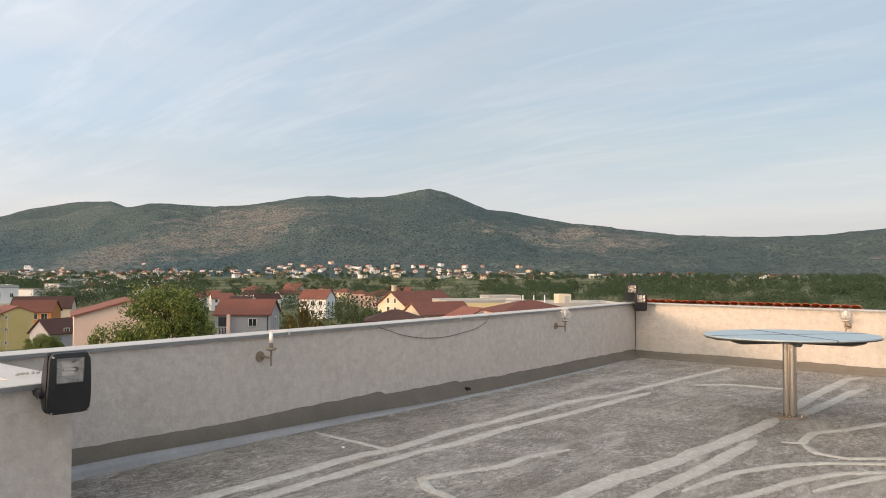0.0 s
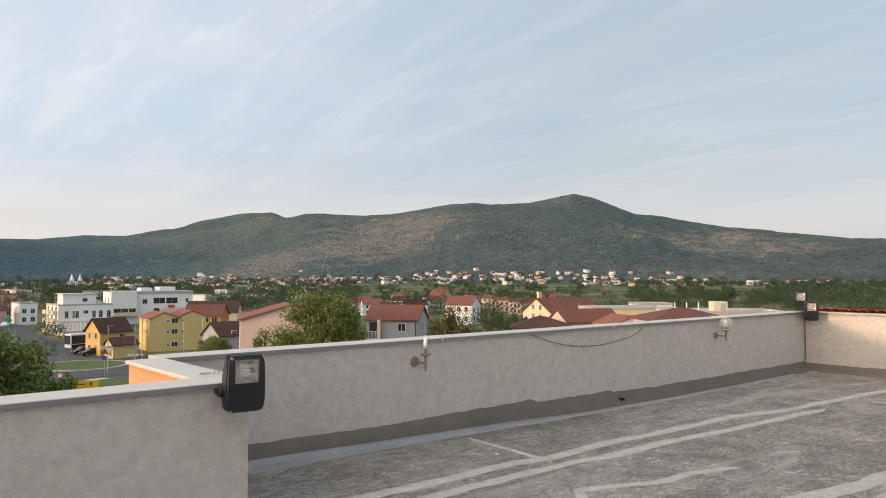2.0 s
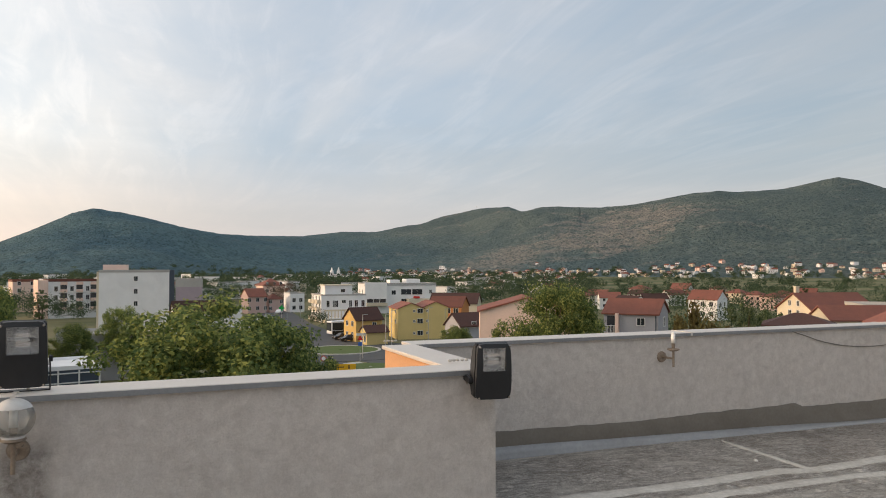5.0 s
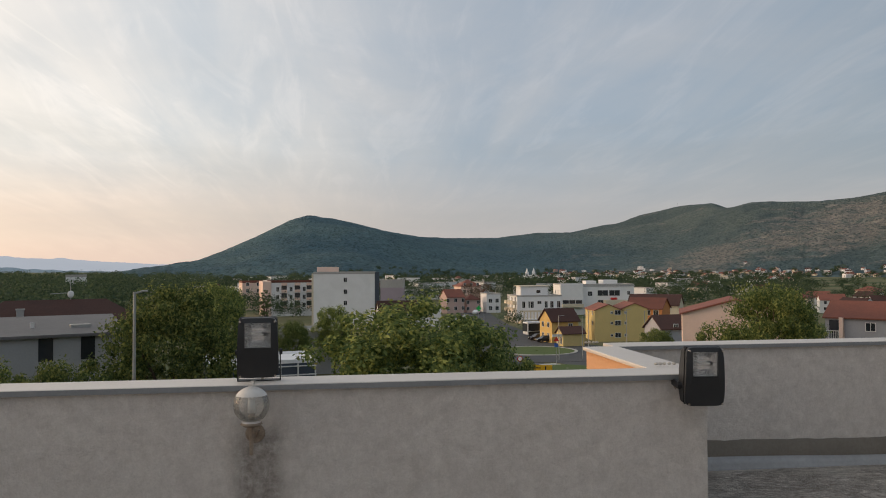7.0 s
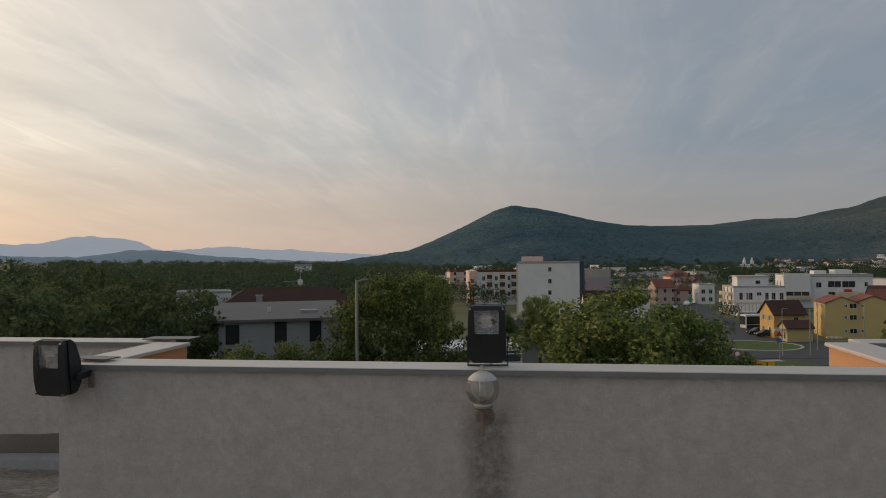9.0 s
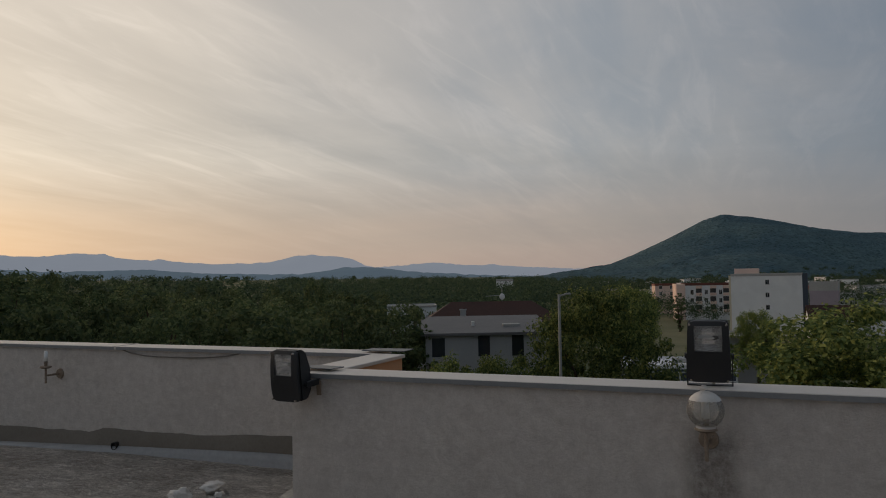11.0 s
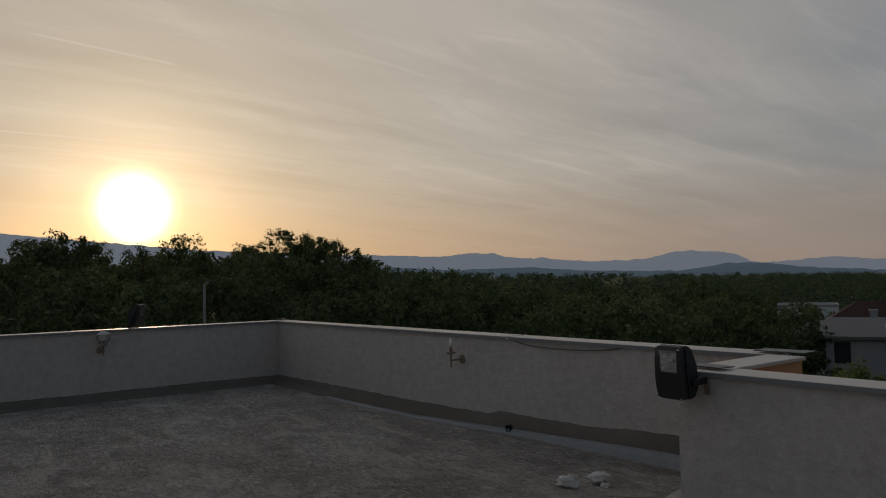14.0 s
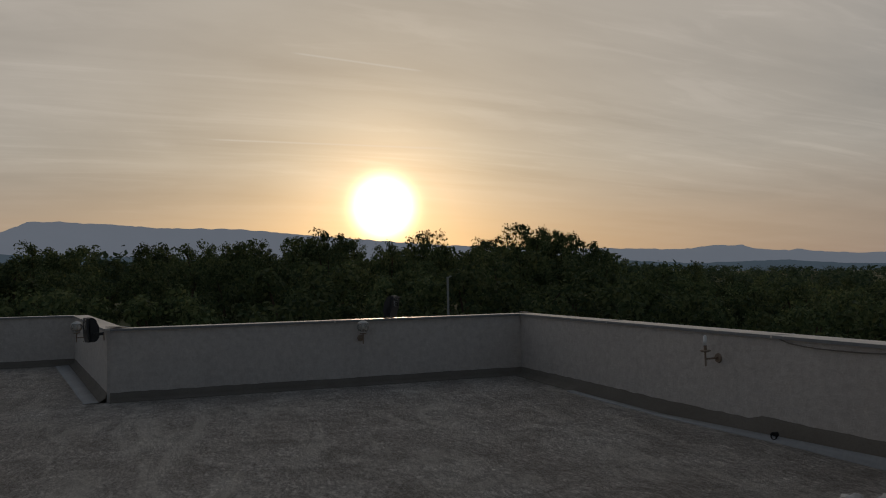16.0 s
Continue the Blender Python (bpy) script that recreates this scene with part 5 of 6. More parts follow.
for _ in range(170):
    az, d = rng.uniform(-62, -33), 280 * math.exp(rng.uniform(0, 1) * 1.3)
    p = at_az(az, d, GROUND_Z)
    h = rng.uniform(3.5, 7)
    spots.append((p.x, p.y, p.z - 0.4, h, h * rng.uniform(1.1, 1.9)))
for az, d, h in ((-12.6, 196, 6), (-13.0, 190, 5), (-38.5, 130, 7), (-40, 150, 8), (-43.5, 160, 8), (-41.5, 190, 8), (-45, 185, 9), (-47.2, 160, 8), (-36, 150, 7), (-52, 170, 8), (-50, 190, 8)):
    p = at_az(az, d, GROUND_Z)
    spots.append((p.x, p.y, p.z - 0.4, h, h * 1.2))
for _ in range(420):
    az = rng.uniform(-92, 8)
    d = float(hill_foot(az)) + rng.uniform(-120, 180)
    p = at_az(az, d, max(GROUND_Z, hill_z(az, d)))
    h = rng.uniform(6, 11)
    spots.append((p.x, p.y, p.z - 0.4, h, h * rng.uniform(0.9, 1.6)))
woods("town_trees", spots, LEAF_MID, "green trees and hedges scattered among houses and fields", 22, 0.74, 420.0)

mast_at = at_az(-25.0, float(ridge_distance(-25.0)))
mast_at.z = hill_z(-25.0, float(ridge_distance(-25.0)))
mast = empty("antenna_mast", Matrix.Translation(mast_at), "thin antenna mast on the hill top", "mast")
part("pole", rod((0, 0, -2), (0, 0, 15), 0.5, 0.3, 8), POLE, mast)
part("cross_arm", rod((-2.4, 0, 11), (2.4, 0, 11), 0.3, 0.3, 6), POLE, mast)


# ---- the town ----
def height_at(el, d):
    """How high above the plain a thing d metres off reaches at that elevation."""
    return 1.6 + d * math.tan(radians(el)) - GROUND_Z


def window(parent, x, y, z, w, h, face, framed=True, arched=False):
    """A window on a wall: face 'front' (-y), 'left' (-x) or 'right' (+x)."""
    turn = {"front": 0, "left": -90, "right": 90}[face]
    m = pose(x, y, z, 0, 0, turn)
    bm = bmesh.new()
    t = 0.07
    if framed:
        box(-w / 2 - t, -w / 2, -0.07, 0.02, -t, h + t, 0, bm), box(w / 2, w / 2 + t, -0.07, 0.02, -t, h + t, 0, bm)
        box(-w / 2, w / 2, -0.07, 0.02, h, h + t, 0, bm), box(-w / 2 - 0.05, w / 2 + 0.05, -0.11, 0.02, -t, 0, 0, bm)
        box(-0.025, 0.025, -0.05, 0.02, 0, h, 0, bm)
        bm.transform(m)
        win = part("window", bm, FRAME, parent)
        bm = box(-w / 2, w / 2, -0.02, 0.015, 0, h)
        bm.transform(m)
        part("pane", bm, WINDOW, win)
    else:
        box(-w / 2, w / 2, -0.03, 0.02, 0, h, 0, bm)
        bm.transform(m)
        part("window", bm, WINDOW, parent)


def roof_slab(bm, pts, thick=0.16):
    """A sloping slab from corner points of its upper face."""
    top = [bm.verts.new(p) for p in pts]
    low = [bm.verts.new((p[0], p[1], p[2] - thick)) for p in pts]
    k = len(pts)
    bm.faces.new(top), bm.faces.new(list(reversed(low)))
    for i in range(k):
        bm.faces.new((top[i], low[i], low[(i + 1) % k], top[(i + 1) % k]))


def house(place, w, dep, eave, ridge, wall, roof, kind, label, wins=(), name="house", category="house", group="", over=0.4, chimney=None, framed=True):
    """A building with its foot at the origin, its front towards -y. kind: gable_x, gable_y, hip, shed or flat."""
    ob = empty(name, place, label, category, group)
    x, y = w / 2, dep / 2
    bm = bmesh.new()
    if kind == "gable_x":
        for a in (-x, x):
            bm.faces.new([bm.verts.new(p) for p in ((a, -y, -1), (a, y, -1), (a, y, eave), (a, 0, ridge - 0.12), (a, -y, eave))])
        for b in (-y, y):
            bm.faces.new([bm.verts.new(p) for p in ((-x, b, -1), (x, b, -1), (x, b, eave), (-x, b, eave))])
    elif kind == "gable_y":
        for b in (-y, y):
            bm.faces.new([bm.verts.new(p) for p in ((-x, b, -1), (x, b, -1), (x, b, eave), (0, b, ridge - 0.12), (-x, b, eave))])
        for a in (-x, x):
            bm.faces.new([bm.verts.new(p) for p in ((a, -y, -1), (a, y, -1), (a, y, eave), (a, -y, eave))])
    else:
        box(-x, x, -y, y, -1, eave, 0, bm)
    bmesh.ops.remove_doubles(bm, verts=bm.verts[:], dist=0.001)
    bmesh.ops.recalc_face_normals(bm, faces=bm.faces[:])
    body = part("wall", bm, wall, ob)
    bm = bmesh.new()
    o, q = over, over * 0.8
    if kind in ("gable_x", "gable_y"):
        half, end = (y, x) if kind == "gable_x" else (x, y)
        drop = (ridge - eave) / half * o
        prof = [(-half - o, eave - drop), (0, ridge), (half + o, eave - drop), (half + o, eave - drop - 0.16), (0, ridge - 0.18), (-half - o, eave - drop - 0.16)]
        rows = [[bm.verts.new((e, a, h) if kind == "gable_x" else (a, e, h)) for a, h in prof] for e in (-end - q, end + q)]
        for i in range(6):
            bm.faces.new((rows[0][i], rows[1][i], rows[1][(i + 1) % 6], rows[0][(i + 1) % 6]))
        for r in rows:
            bm.faces.new((r[0], r[1], r[4], r[5])), bm.faces.new((r[1], r[2], r[3], r[4]))
    elif kind == "hip":
        k = max(0.0, x - y)
        c = [bm.verts.new(p) for p in ((-x - o, -y - o, eave), (x + o, -y - o, eave), (x + o, y + o, eave), (-x - o, y + o, eave))]
        d = [bm.verts.new((*v.co[:2], eave - 0.14)) for v in c]
        a, b = bm.verts.new((-k - 0.01, 0, ridge)), bm.verts.new((k + 0.01, 0, ridge))
        for pts in ((c[0], c[1], b, a), (c[2], c[3], a, b), (c[1], c[2], b), (c[3], c[0], a), (d[3], d[2], d[1], d[0])):
            bm.faces.new(pts)
        for i in range(4):
            bm.faces.new((c[i], d[i], d[(i + 1) % 4], c[(i + 1) % 4]))
    elif kind == "shed":
        roof_slab(bm, [(-x - o, -y - o, eave), (x + o, -y - o, eave), (x + o, y + o, ridge), (-x - o, y + o, ridge)], 0.22)
    else:
        box(-x - 0.06, x + 0.06, -y - 0.06, y + 0.06, eave + 0.004, ridge, 0, bm)
        up = [f for f in bm.faces if f.calc_center_median().z > ridge - 0.001]
        bmesh.ops.inset_region(bm, faces=up, thickness=0.22, depth=0.0)
        for v in up[0].verts:
            v.co.z = min(ridge - 0.05, eave + 0.10)
    bmesh.ops.recalc_face_normals(bm, faces=bm.faces[:])
    top = part("roof", bm, roof, ob)
    if chimney:
        cx, cy, cz, ch = chimney
        ch_bm = box(cx - 0.3, cx + 0.3, cy - 0.3, cy + 0.3, cz, cz + ch)
        box(cx - 0.38, cx + 0.38, cy - 0.38, cy + 0.38, cz + ch + 0.002, cz + ch + 0.12, 0, ch_bm)
        part("chimney", ch_bm, wall, top)
    for face, a, z, ww, hh in wins:
        px, py = (a, -y - 0.002) if face == "front" else (-x - 0.002, a) if face == "left" else (x + 0.002, a)
        window(body, px, py, z, ww, hh, face, framed)
    return ob


def stand(az, d, turn=0.0, z=GROUND_Z):
    p = at_az(az, d, z)
    return pose(p.x, p.y, p.z, 0, 0, az + turn)


def grid(face, xs, zs, w, h):
    return [(face, x, z, w, h) for x in xs for z in zs]


P = PAINT
# houses beyond the long parapet
house(stand(-28.7, 90, 4), 10.8, 9, height_at(-3.25, 86), height_at(-2.25, 86), P["peach"], ROOF_RED, "gable_y", "tall peach house with a shallow tiled gable", [("front", 2.0, 9.4, 1.0, 1.3), ("front", 2.0, 6.0, 1.0, 1.3), ("front", -1.5, 4.0, 1.0, 1.3)], over=0.3)
gw = house(stand(-37.0, 97, -13), 6.6, 6.2, height_at(-3.35, 94), height_at(-2.3, 97), P["grey"], ROOF_RED, "gable_x", "grey house with a dark red roof and one small window", [("front", 1.25, 8.55, 0.9, 0.85), ("right", 0.4, 8.3, 0.9, 1.1)], over=0.3)
part("drain_pipe", rod((3.05, -3.16, 0), (3.05, -3.16, height_at(-3.4, 94)), 0.06), P["charcoal"], gw, "dark rain pipe")
part("loggia_wall", box(-3.28, -1.35, -3.75, -3.104, -0.5, 7.5), P["peach"], gw, "peach loggia front")
part("loggia_wall", box(-1.75, -1.35, -3.74, -3.104, 7.502, height_at(-3.45, 94)), P["peach"], gw)
part("loggia_opening", box(-2.9, -1.9, -3.14, -3.103, 7.6, 9.6), WINDOW, gw, "dark balcony door")
for k in range(9):
    part("baluster", box(-3.25 + 0.18 * k, -3.20 + 0.18 * k, -3.70, -3.65, 7.502, 8.4), FRAME, gw)
part("hand_rail", box(-3.28, -1.76, -3.72, -3.63, 8.402, 8.48), FRAME, gw)
house(stand(-49.6, 132, 38), 11.0, 8.4, height_at(-2.75, 132), height_at(-1.72, 132), P["cream"], ROOF_RED, "gable_x", "cream house with a red tiled gable roof", [("left", -1.0, 8.0, 0.7, 0.9), ("left", 1.0, 8.0, 0.7, 0.9), ("left", -1.0, 9.6, 0.6, 0.8), ("left", 1.0, 9.6, 0.6, 0.8), ("front", 2, 6, 1, 1.2)], chimney=(-4.6, 0.6, 11.0, 1.5))
house(stand(-51.2, 112, 28), 8.4, 6.0, height_at(-3.35, 112), height_at(-2.55, 112), P["cream"], ROOF_RED, "gable_x", "low cream house with an orange tiled roof", grid("front", (-3, -1, 1, 3), (7.6,), 0.8, 0.6))
house(stand(-54.0, 100, 30), 5.0, 5.0, height_at(-3.55, 100), height_at(-2.95, 100), P["white"], ROOF_RED, "gable_y", "white gabled house with twin windows", [("front", -0.35, 8.6, 0.5, 0.7), ("front", 0.35, 8.6, 0.5, 0.7)])
house(stand(-48.0, 80, 0), 5.8, 5.0, height_at(-3.9, 80), height_at(-3.15, 80), P["cream"], ROOF_BROWN, "hip", "house with a low russet hip roof")
house(stand(-54.3, 125, 18), 13.5, 9, height_at(-2.55, 125), height_at(-2.35, 125), P["butter"], ROOF_FLAT, "flat", "long butter yellow hall with a flat roof", name="hall", category="hall")
house(stand(-56.0, 142, 18), 6.2, 6, height_at(-2.2, 142), height_at(-2.05, 142), P["white"], ROOF_FLAT, "flat", "white rooftop block with a flat roof", name="hall", category="hall")
house(stand(-58.2, 72, 22), 7.0, 5.6, height_at(-3.25, 70), height_at(-2.42, 72), P["peach"], ROOF_RED, "hip", "house with a bright red tiled hip roof")
fp = house(stand(-60.8, 95, 18), 12.8, 8, height_at(-2.75, 95), height_at(-2.5, 95), P["peach"], ROOF_FLAT, "flat", "long peach building with a flat parapet roof", name="hall", category="hall")
part("stair_head", box(-0.9, 0.7, -1.0, 1.0, height_at(-2.7, 95), height_at(-1.92, 95)), P["cream"], fp)
part("stair_door", box(-0.1, 0.5, -1.03, -1.001, height_at(-2.65, 95), height_at(-2.05, 95)), P["concrete"], fp, "grey door")
for k in range(3):
    part("vent_pipe", rod((-5.2 + 1.4 * k, 0, height_at(-2.7, 95)), (-5.2 + 1.4 * k, 0, height_at(-2.0, 95)), 0.07), P["white"], fp)
house(stand(-42.0, 235, -24), 8.8, 7.2, 6.4, 8.9, P["white"], ROOF_RED, "gable_x", "white two storey house with a red roof", grid("front", (-2.6, 0, 2.6), (1.4, 4.2), 1.1, 1.2) + grid("right", (-1.5, 1.5), (1.4, 4.2), 0.9, 1.1))
# the town to the north
tall = house(stand(-18.83, 262, 12), 24.9, 14, height_at(-1.28, 255), height_at(-1.2, 255), P["white"], ROOF_FLAT, "flat", "large white modern hotel block with dark windows",
             [("front", -2.4, 6.3, 1.4, 1.4), ("front", 1.95, 6.3, 3.5, 1.8), ("front", 5.85, 6.3, 3.5, 1.8), ("front", 1.2, 3.2, 1.9, 1.6), ("front", 6.0, 3.2, 1.9, 1.6), ("front", 10.6, 6.6, 0.8, 1.2), ("left", -3.0, 6.6, 1.0, 1.4), ("left", 2.5, 6.6, 1.0, 1.4), ("left", -0.5, 3.4, 1.0, 1.4)], name="hotel", category="hotel")
part("front_block", box(-12.47, -4.9, -8.0, -7.004, -0.5, height_at(-1.16, 255)), P["white"], tall)
part("terrace_glazing", box(-11.8, -5.3, -8.05, -8.002, 3.7, 4.9), WINDOW, tall, "dark terrace glazing")
part("terrace_front", box(-12.0, -5.0, -9.4, -8.056, 2.6, 3.6), P["cream"], tall, "pale terrace parapet")
for k in range(4):
    part("terrace_post", box(-11.9 + 2.2 * k, -11.75 + 2.2 * k, -8.12, -8.055, 3.6, 5.0), FRAME, tall)
part("roof_edge", box(-12.6, 12.6, -7.12, -7.065, height_at(-1.40, 255), height_at(-1.30, 255)), P["concrete"], tall, "grey shadow joint")
part("penthouse", box(-2.9, 0.6, -3.0, 3.0, height_at(-1.24, 255), height_at(-0.98, 255)), P["white"], tall)
part("penthouse", box(2.7, 7.6, -4.0, 3.0, height_at(-1.24, 255), height_at(-0.92, 255)), P["white"], tall)
part("red_tank", box(4.4, 6.4, -8.9, -7.2, 5.0, 5.7, 0.2), SIGN_RED, tall, "red water tank")
part("annex", box(2.0, 10.0, -10.5, -7.07, -0.5, 4.9), P["cream"], tall, "low cream annex")
low_wing = house(stand(-14.42, 221, 15), 13.1, 12, height_at(-2.16, 215), height_at(-2.05, 215), P["white"], ROOF_FLAT, "flat", "white hotel wing with balconies and dark windows",
                 [("front", x, 4.3, w, 1.8) for x, w in ((-4.6, 0.8), (-2.95, 0.5), (-2.1, 0.8), (2.0, 0.8), (3.7, 0.9), (5.7, 0.9))] + [("front", 0.0, 5.4, 1.1, 0.8)]
                 + [("left", y, z, 1.2, 1.7) for z in (0.8, 3.6, 5.6) for y in (-4.0, 0.0, 4.0)], name="hotel", category="hotel")
part("setback_block", box(-4.0, 4.2, 0.0, 5.5, height_at(-2.12, 215), height_at(-1.42, 215)), P["white"], low_wing)
part("setback_roof", box(-4.4, 4.6, -0.4, 5.9, height_at(-1.418, 215), height_at(-1.36, 215)), P["cream"], low_wing)
part("setback_window", box(0.8, 2.0, -0.05, -0.002, 8.3, 9.2), WINDOW, low_wing)
part("arcade", box(-6.3, 6.4, -9.4, -6.004, -0.5, 1.05), P["cream"], low_wing)
part("terrace_slab", box(-6.45, 1.4, -9.6, -6.005, 1.052, 1.3), P["white"], low_wing)
part("terrace_beam", box(-6.45, 1.4, -9.55, -9.2, 3.3, 3.75), P["cream"], low_wing)
for k in range(9):
    part("terrace_post", box(-6.4 + 0.94 * k, -6.15 + 0.94 * k, -9.5, -9.25, 1.302, 3.298), P["cream"], low_wing)
# dark sheets on the solid arcade front for shade inside its openings
for k in range(4):
    part("arcade_opening", box(-5.9 + 1.7 * k, -4.7 + 1.7 * k, -9.44, -9.402, -0.4, 0.8), WINDOW, low_wing)
part("terrace_roof", box(1.6, 6.5, -9.4, -6.005, 1.052, 3.6), P["white"], low_wing)
for z in (0.6, 3.3, 5.4):
    for y in (-4.0, 0.0, 4.0):
        part("balcony", box(-7.7, -6.554, y - 1.3, y + 1.3, z - 0.2, z + 0.8), P["cream"], low_wing)
# the amber house with its porch, and the yellow one with twin gables
house(stand(-16.3, 160, 28), 6.2, 5.6, height_at(-3.9, 157), height_at(-3.02, 160), P["amber"], ROOF_BROWN, "gable_x", "amber yellow house with a dark brown roof",
      grid("left", (-1.2, 1.2), (1.0, 3.3), 0.8, 1.0) + [("front", 1.2, 3.0, 0.9, 1.0)], over=0.45)
porch = house(stand(-17.15, 152, 25), 4.6, 3.2, height_at(-4.85, 150), height_at(-4.38, 152), P["yellow"], ROOF_BROWN, "gable_x", "small yellow porch with a brown tiled roof", [("left", -0.7, 0.6, 0.7, 1.3), ("left", 0.6, 0.6, 0.7, 1.3)], name="porch", category="porch")
part("shop_board", box(-4.4, -2.32, -1.3, -1.1, 2.0, 2.5), FRAME, porch, "white shop board")
for az, d, w, eave, ridge, wins in ((-19.6, 166, 5.75, -3.12, -2.70, [("front", 2.0, z, 1.2, 0.9) for z in (0.9, 3.5, 5.7)] + [("front", 0.7, z, 0.45, 0.45) for z in (1.1, 3.7, 5.9)] + [("left", y, z, 0.7, 0.8) for y in (-2.2, 1.6) for z in (3.4, 5.6)]),
                                    (-21.5, 167.5, 5.5, -3.02, -2.62, [("front", -1.9, z, 0.45, 0.45) for z in (1.1, 3.7, 5.9)])):
    house(stand(az, d, 14), w, 9.0, height_at(eave, 162), height_at(ridge, 162), P["yellow"], ROOF_RED, "gable_y", "yellow three storey apartment house with a shallow gable", wins, over=0.25)
house(stand(-22.9, 190, -15), 8.4, 8, height_at(-2.9, 190), height_at(-2.2, 190), P["orange"], ROOF_RED, "gable_x", "orange house with white window frames", grid("front", (0.8, 2.8), (2.0, 4.2), 1.2, 1.2))
house(stand(-23.4, 215, -10), 13.5, 9, height_at(-2.65, 215), height_at(-1.95, 215), P["cream"], ROOF_BROWN, "gable_x", "pale house with a wide brown roof", grid("front", (-4, 0, 4), (1.5, 3.8), 1.1, 1.1))
house(stand(-24.2, 134, 34), 5.6, 5.0, height_at(-4.35, 132), height_at(-3.45, 134), P["grey"], ROOF_BROWN, "gable_x", "small grey house with a dark brown gable", [("front", 0, 5.0, 0.8, 1.0)])
house(stand(-8.15, 262, 28), 6.6, 5.4, height_at(-2.1, 260), height_at(-1.56, 262), P["pink"], ROOF_RED, "gable_x", "pink house with a red tiled roof", grid("front", (-3, 0, 3), (1.2, 4.0), 1.1, 1.2))
house(stand(-9.57, 266, 22), 4.6, 5, height_at(-2.36, 264), height_at(-1.96, 266), P["pink"], ROOF_RED, "hip", "pink house with several low red roofs", grid("front", (-2, 2), (1.0, 3.2), 1.0, 1.1))
wb = house(stand(-0.02, 205, -3), 16.0, 15, height_at(-0.35, 200), height_at(-0.17, 200), P["white"], ROOF_FLAT, "flat", "white apartment tower side with three small windows", grid("front", (0.3,), (6.2, 9.2, 12.3), 0.8, 1.1), name="apartment_block", category="apartment block")
part("dark_flank", box(8.003, 9.1, -7.4, 7.4, -0.5, height_at(-0.2, 200)), P["charcoal"], wb, "charcoal clad flank")
part("lift_house", box(-7.6, -2.0, -2.0, 3.0, height_at(-0.35, 200), height_at(0.2, 200)), P["peach"], wb)
part("flank_trim", box(-8.5, -8.002, -7.4, 7.4, -0.5, height_at(-0.3, 200)), P["cream"], wb)
ap = house(stand(4.0, 262, 8), 15.5, 12, height_at(-0.95, 262), height_at(-0.8, 262), P["white"], ROOF_RED, "flat", "white apartment block with peach balconies",
           [("front", x, z, 0.9, 1.4) for z in (3.0, 5.7, 8.4) for x in (-5.6, -1.2, 3.2, 6.4)], name="apartment_block", category="apartment block")
for z in (2.6, 5.3, 8.0, 10.3):
    for x in (-3.4, 1.0, 5.0):
        part("balcony", box(x - 1.0, x + 0.8, -7.0, -6.004, z, z + 0.9), P["peach"], ap)
        # flat dark sheet on the wall for the shade inside each loggia
        if z < 9:
            part("loggia", box(x - 1.0, x + 0.8, -6.05, -6.003, z + 0.902, z + 2.4), WINDOW, ap, "dark sheet for the shade in the loggia")
part("end_wall", box(-10.5, -7.752, -6.4, 6.2, -0.5, height_at(-0.85, 262)), P["peach"], ap, "peach end wall")
house(stand(7.0, 300, 8), 8, 10, height_at(-0.95, 300), height_at(-0.8, 300), P["peach"], ROOF_RED, "flat", "peach apartment block behind the trees", grid("front", (-2, 2), (4, 7, 9.5), 1.0, 1.3), name="apartment_block", category="apartment block")
house(stand(-3.6, 245, -4), 7.4, 8, height_at(-1.4, 245), height_at(-0.8, 245), P["violet"], ROOF_FLAT, "flat", "dusky violet block with a white rooftop rail")
house(stand(-3.9, 180, 10), 9.0, 6, height_at(-3.2, 180), height_at(-2.4, 180), P["white"], ROOF_BROWN, "gable_x", "white house with a long low roof", grid("front", (-2, 1), (1.0, 3.0), 1.0, 1.2))
house(stand(-6.2, 205, 0), 8.0, 6, height_at(-3.0, 205), height_at(-2.8, 205), P["white"], ROOF_FLAT, "flat", "low white shop with a flat roof")
house(stand(-9.36, 330, 20), 9.5, 9, height_at(-1.35, 326), height_at(-0.83, 330), P["peach"], ROOF_RED, "hip", "large peach house under a red brown hip roof", grid("front", (-3, 0, 3), (5.0, 8.0), 1.0, 1.3))
house(stand(-11.1, 268, 15), 5.0, 9, 6.5, 6.9, P["white"], ROOF_FLAT, "flat", "small white corner building", grid("front", (-1.2, 1.2), (1.0, 3.6), 1.1, 1.3))
# west of the notch
gh = house(stand(20.6, 68, 4), 10.4, 8.0, height_at(-4.34, 63.5), height_at(-3.03, 72.4), P["concrete"], ROOF_GREY, "shed", "bare concrete house under a grey sheet roof", [("front", -0.2, 8.75, 1.0, 1.75), ("front", 2.7, 8.75, 1.0, 1.75), ("front", -4.1, 8.75, 1.1, 1.6), ("front", -3.9, 5.6, 1.0, 1.3)], framed=False)
part("skylight", box(1.7, 3.2, -1.7, -0.6, 10.95, 11.30), ROOF_FLAT, gh, "pale skylight")
part("roof_vent", box(-1.1, -0.8, -1.2, -0.9, 11.0, 11.55), FRAME, gh, "white roof vent")
gb = house(stand(19.9, 82, 4), 14.4, 5.6, height_at(-3.5, 79), height_at(-1.95, 82), P["concrete"], ROOF_BROWN, "hip", "house with a wide dark brown tiled hip roof", chimney=(-3.2, -2.6, 11.0, 1.0))
dish_pole = part("aerial", rod((1.2, 0, height_at(-2.1, 82)), (1.2, 0, height_at(-0.85, 82)), 0.04), POLE, gb)
part("dish", ball((1.2, -0.10, height_at(-1.6, 82)), 0.30, 16, (1, 0.40, 1.2)), P["white"], gb, "white satellite dish")
